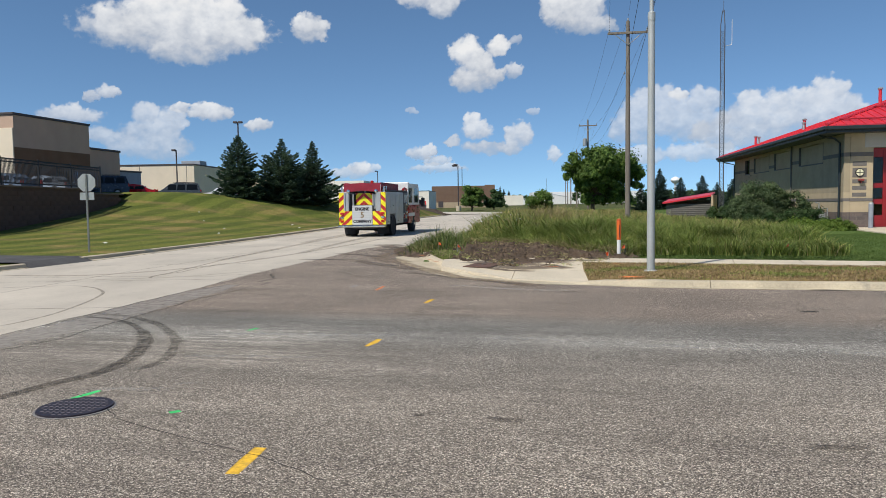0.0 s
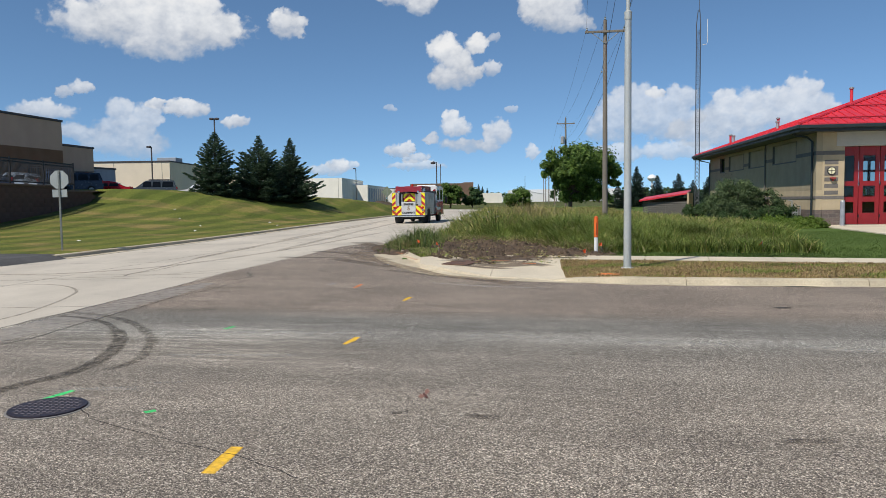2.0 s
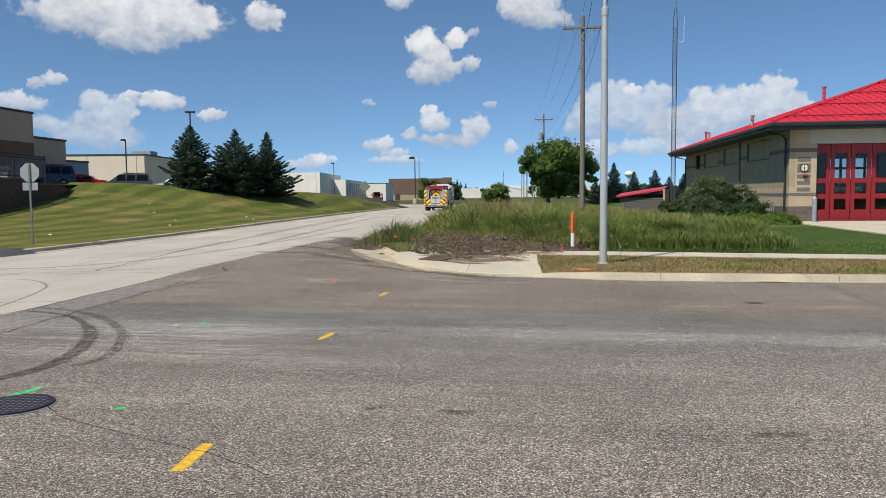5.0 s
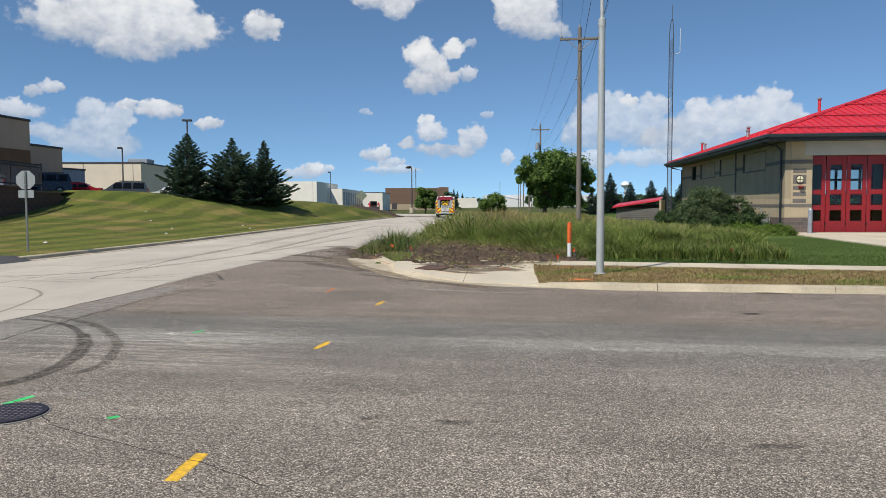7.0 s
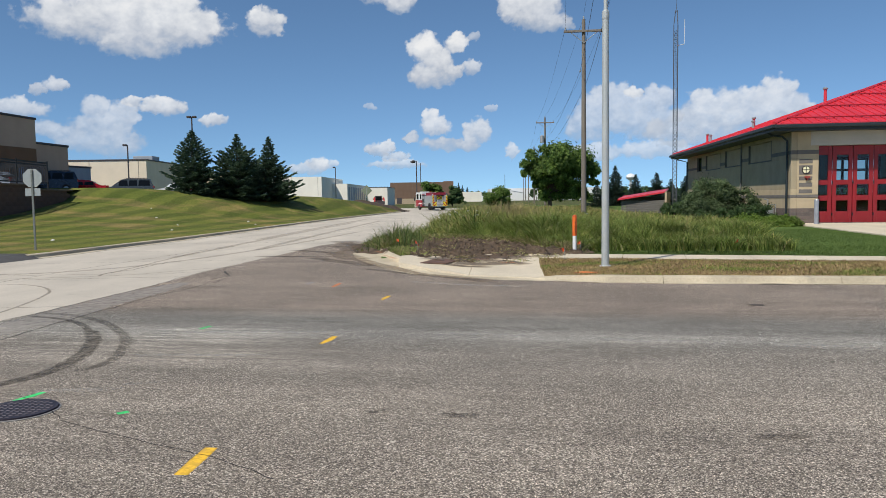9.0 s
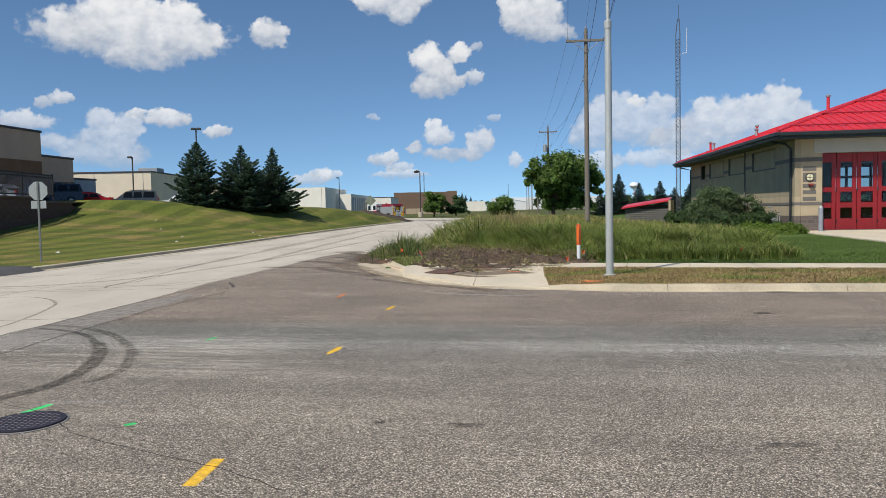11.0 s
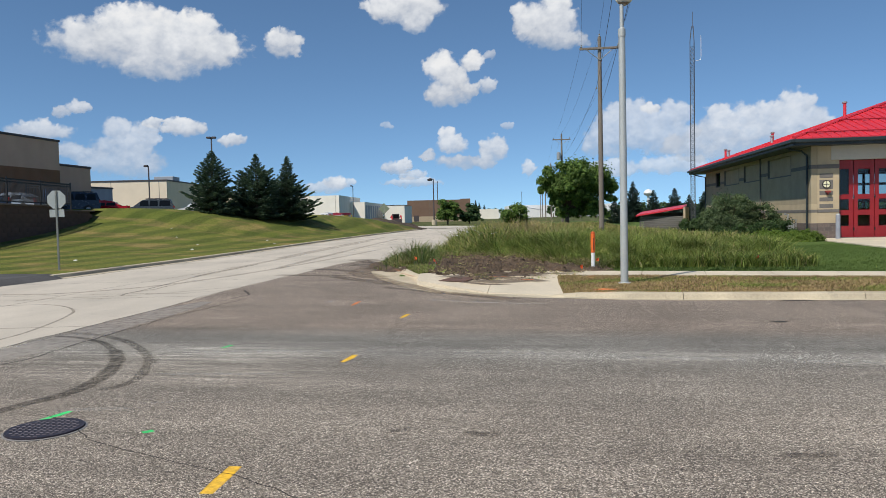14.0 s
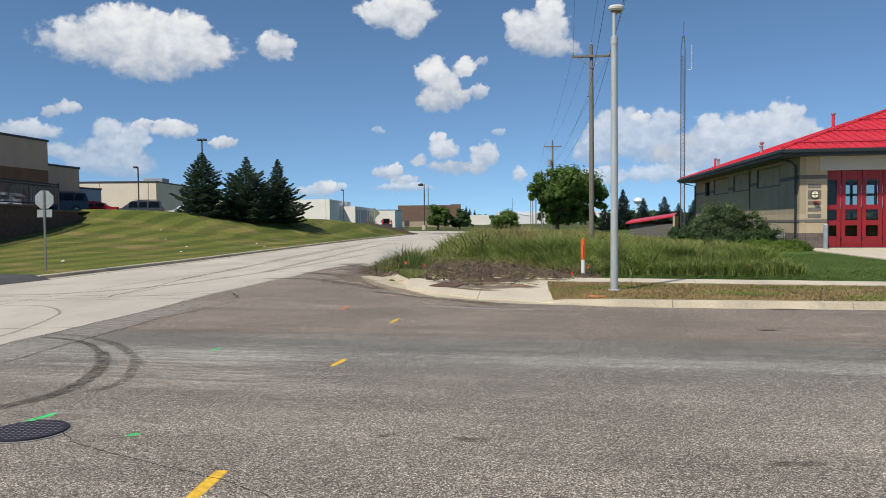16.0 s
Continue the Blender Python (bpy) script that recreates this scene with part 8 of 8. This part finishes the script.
    for j in range(ny + 1):
        for i in range(nx + 1):
            u, v = i / nx, j / ny
            x = -0.98 + 1.96 * u
            if v < 0.3:
                q = v / 0.3
                sag = 0.22 * (1 - (2 * u - 1) ** 2)
                y, z = r + 0.1 - 0.02 * q, 2.25 + sag * 0.6 + (0.55 - sag * 0.3) * q
            else:
                q = (v - 0.3) / 0.7
                y, z = r + 0.1 + 3.8 * q, 2.80 - 0.10 * (1 - abs(2 * u - 1)) * (1 - q)
            tp.v.append((x, y + 0.03 * noise.noise((x * 3, z * 4, 2)), z + 0.035 * noise.noise((x * 3, y * 2, 5))))
    for j in range(ny):
        for i in range(nx):
            a = j * (nx + 1) + i
            tp.f.append((a, a + 1, a + nx + 2, a + nx + 1))
    part("tarp", tp, tarp, t, "maroon vinyl hose-bed cover", smooth=True)
    part("tarp_side", Shape().box(-1.0, -0.98, r + 0.12, r + 3.9, 2.25, 2.78).box(0.98, 1.0, r + 0.12, r + 3.9, 2.25, 2.78), tarp, t)
    for sx in (-1, 1):
        part("grab_rail", Shape().tube([(sx * 1.12, r + 0.12, 2.32), (sx * 1.12, r + 0.12, 2.55), (sx * 1.12, r + 0.7, 2.6), (sx * 1.12, r + 0.7, 2.32)], 0.025, 6), chrome, t)
        part("rear_beacon", Shape().lathe([(0.09, 2.32), (0.1, 2.5), (0.05, 2.58)], 10, at=(sx * 1.08, r + 0.35, 0)), silver, t)
    # striped panels on the rear
    def chevrons(x0, x1, z0, z1, up, pitch=0.34, y=r + 0.05):
        back = part("striped_panel", Shape().box(x0, x1, y - 0.012, y, z0, z1), yellow, t, "yellow panel with red diagonal stripes")
        k = -20
        while k < 20:
            d = k * pitch * 1.41
            poly = [(x0 + 0.002, z0 + 0.002), (x1 - 0.002, z0 + 0.002), (x1 - 0.002, z1 - 0.002), (x0 + 0.002, z1 - 0.002)]
            poly = clip_poly(poly, -up * 0.9, 1, d + pitch * 0.62)
            poly = clip_poly(poly, up * 0.9, -1, -d) if poly else poly
            if len(poly) > 2:
                part("red_stripe", Shape().add([(px, y - 0.016, pz) for px, pz in poly], [tuple(range(len(poly)))]), stripe, back)
            k += 1
    chevrons(-1.25, -0.93, 1.34, 2.30, 1)
    chevrons(0.93, 1.25, 1.34, 2.30, -1)
    chevrons(-1.25, -0.55, 0.63, 1.335, 1)
    chevrons(0.55, 1.25, 0.63, 1.335, -1)
    chevrons(-0.45, -0.002, 1.66, 2.26, 1, 0.3, r + 0.40)
    chevrons(0.002, 0.45, 1.66, 2.26, -1, 0.3, r + 0.40)
    for x0, x1 in ((-0.93, -0.5), (0.5, 0.93)):
        part("rear_recess", Shape().box(x0, x1, r + 0.3, r + 0.5, 1.335, 2.25), dark, t)
    part("recess_panel", Shape().box(0.55, 0.88, r + 0.28, r + 0.3, 1.45, 2.2, 0.01), silver, t)
    ink = plain("lettering_black", (0.02, 0.017, 0.018), 0.5)
    gold = plain("lettering_gold", (0.30, 0.20, 0.10), 0.4, 0.4)
    door = part("rear_door", Shape().box(-0.54, 0.54, r + 0.02, r + 0.05, 0.63, 1.62, 0.01), plain("roller_silver", (0.62, 0.62, 0.60), 0.4, 0.2, 0.06), t, "pale silver roller door with company lettering")
    for i in range(11):
        part("shutter_rib", Shape().box(-0.53, 0.53, r + 0.014, r + 0.02, 0.66 + 0.086 * i, 0.672 + 0.086 * i), silver, door)
    for sx in (-1, 1):
        part("recess_post", Shape().box(*sorted((sx * 0.9, sx * 0.99)), r + 0.02, r + 0.3, 1.34, 2.3, 0.015).box(*sorted((sx * 0.5, sx * 0.57)), r + 0.2, r + 0.36, 1.6, 2.24, 0.015), silver, t)
        part("work_lamp", Shape().lathe([(0.03, 0), (0.09, 0.02), (0.1, 0.1), (0.06, 0.13)], 12, "y", (sx * 0.74, r + 0.02, 2.36)), chrome, t, "round rear scene lamp")
    for text, z, size, mt in (("ENGINE", 1.37, 0.21, ink), ("5", 1.0, 0.42, gold), ("COMPANY", 0.74, 0.20, ink)):
        cu = bpy.data.curves.new("lettering", "FONT")
        cu.body, cu.size, cu.align_x, cu.extrude, cu.offset = text, size, "CENTER", 0.003, 0.009
        tmp = bpy.data.objects.new("tmp", cu)
        scene.collection.objects.link(tmp)
        bpy.context.view_layer.update()
        me = bpy.data.meshes.new_from_object(tmp.evaluated_get(bpy.context.evaluated_depsgraph_get()))
        bpy.data.objects.remove(tmp)
        me.materials.clear()
        me.materials.append(mt)
        ob = new("lettering", me)
        ob.parent = door
        ob.matrix_basis = pose(0, r + 0.012, z, 90, 0, 0)
    for sx in (-1, 1):
        for z in (0.75, 0.95, 1.15):
            part("tail_lamp", Shape().box(sx * 1.09 - 0.09, sx * 1.09 + 0.09, r + 0.0, r + 0.036, z, z + 0.12, 0.01), amber if z != 0.95 else chrome, t)
    part("ladder_rack", Shape().box(1.0, 1.2, r + 0.3, r + 3.9, 2.34, 2.42, 0.02), dark, t)
    for x0, x1 in ((-1.1, -0.6), (0.6, 1.1)):
        part("mud_flap", Shape().box(x0, x1, r + 0.75, r + 0.78, 0.12, 0.5), rubber, t)
    # wheels
    wheels = []
    for wx, wy in ((-1.03, r + 1.55), (1.03, r + 1.55), (-1.08, -r - 1.75), (1.08, -r - 1.75)):
        w = new("wheel")
        w.parent = t
        dual = 0.30 if wy < 0 else 0.17
        a, b = -dual, 0.17
        if wx < 0:
            a, b = -0.17, dual
        part("tyre", Shape().lathe([(0.3, a), (0.46, a + 0.01), (0.52, a + 0.06), (0.52, b - 0.06), (0.46, b - 0.01), (0.3, b)], 24, "x"), rubber, w, smooth=True)
        o = b if wx > 0 else a
        q = 1 if wx > 0 else -1
        part("rim", Shape().lathe([(0.3, o - q * 0.03), (0.28, o - q * 0.08), (0.12, o - q * 0.05), (0.1, o + q * 0.01), (0.0, o + q * 0.015)][::q], 18, "x"), chrome, w)
        wheels.append((w, wx, wy))
    part("axle", Shape().tube([(-1.0, r + 1.55, 0.52), (1.0, r + 1.55, 0.52)], 0.08, 8).tube([(-1.0, -r - 1.75, 0.52), (1.0, -r - 1.75, 0.52)], 0.08, 8), dark, t)
    return t, wheels


def insect():
    """A small brown insect that flies up past the lens."""
    t = thing("insect", "small brown flying insect in the air", "insect")
    shell = plain("insect_brown", (0.09, 0.03, 0.022), 0.5)
    wing = plain("insect_wing", (0.22, 0.11, 0.085), 0.4)
    part("body", Shape().lathe([(0.0006, -0.007), (0.0022, -0.004), (0.0026, 0.0), (0.002, 0.004), (0.0015, 0.006), (0.0005, 0.0075)], 10, "y"), shell, t, smooth=True)
    for sx in (-1, 1):
        part("wing", Shape().add([(sx * 0.001, 0.002, 0.002), (sx * 0.009, 0.004, 0.006), (sx * 0.010, -0.003, 0.006), (sx * 0.004, -0.006, 0.003), (sx * 0.001, 0.002, 0.0023), (sx * 0.009, 0.004, 0.0063), (sx * 0.010, -0.003, 0.0063), (sx * 0.004, -0.006, 0.0033)], [(0, 1, 2, 3), (7, 6, 5, 4), (0, 4, 5, 1), (1, 5, 6, 2), (2, 6, 7, 3), (3, 7, 4, 0)]), wing, t)
    return t


fly = insect()
ENGINE_L = 8.6
engine, engine_wheels = fire_engine()

# the engine's way: seconds, rear-face centre x, y, heading in degrees to the left of +y
ENGINE_WAY = [(0.0, -4.15, 37.4, -10), (0.75, -2.95, 43.7, -11), (1.5, -1.75, 50.0, -11), (2.5, -0.1, 58.3, -11), (3.5, 1.55, 66.6, -10), (5.0, 4.0, 79.5, -9.5), (6.3, 5.9, 91.0, -8), (7.0, 6.6, 97.0, -5),
              (7.5, 7.1, 101.5, 0), (8.0, 7.4, 105.8, 6), (8.5, 7.1, 110.0, 12), (9.0, 6.2, 114.5, 17), (9.6, 4.6, 119.0, 23), (10.4, 1.5, 125.5, 31), (11.5, -3.2, 133.0, 38), (12.4, -7.4, 139.5, 41), (13.0, -10.8, 143.0, 43), (14.0, -14.6, 149.5, 38), (15.0, -18.4, 155.0, 40), (16.0, -23.5, 160.5, 46)]


def motions():
    rows, spin, last = [], 0.0, None
    spins = []
    for t, x, y, h in ENGINE_WAY:
        f = Vector((-math.sin(radians(h)), math.cos(radians(h)), 0))
        c = Vector((x, y, 0.25 * ease((t - 11.5) / 2.5))) + f * ENGINE_L / 2
        rows.append((t, Matrix.Translation(c) @ pose(0, 0, 0, 0, 0, h)))
        if last is not None:
            spin += min(80.0, math.degrees((c - last).length / 0.52) % 80)
        last = c
        spins.append((t, spin))
    walk(engine, rows)
    walk(fly, [(0.0, pose(0.30, 7.5, 0.008)), (1.2, pose(0.30, 7.5, 0.008)), (1.6, pose(0.18, 4.39, 0.54, -20, 0, 170)), (1.8, pose(0.10, 2.89, 0.81, -20, 25, 185)), (1.9, pose(0.05, 2.19, 1.06, -25, -20, 190)), (2.0, pose(0.01, 1.14, 1.34, -30, 35, 200)),
               (2.1, pose(0.0, 0.57, 1.51, -30, 20, 205)), (2.2, pose(-0.35, 0.05, 1.85, -20, 0, 200)), (3.0, pose(-0.9, -3.0, 0.6, 0, 0, 190)), (3.6, pose(-1.0, -4.5, 0.008)), (16.0, pose(-1.0, -4.5, 0.008))])
    for w, wx, wy in engine_wheels:
        walk(w, [(t, pose(wx, wy, 0.52, -a % 360, 0, 0)) for t, a in spins])


motions()
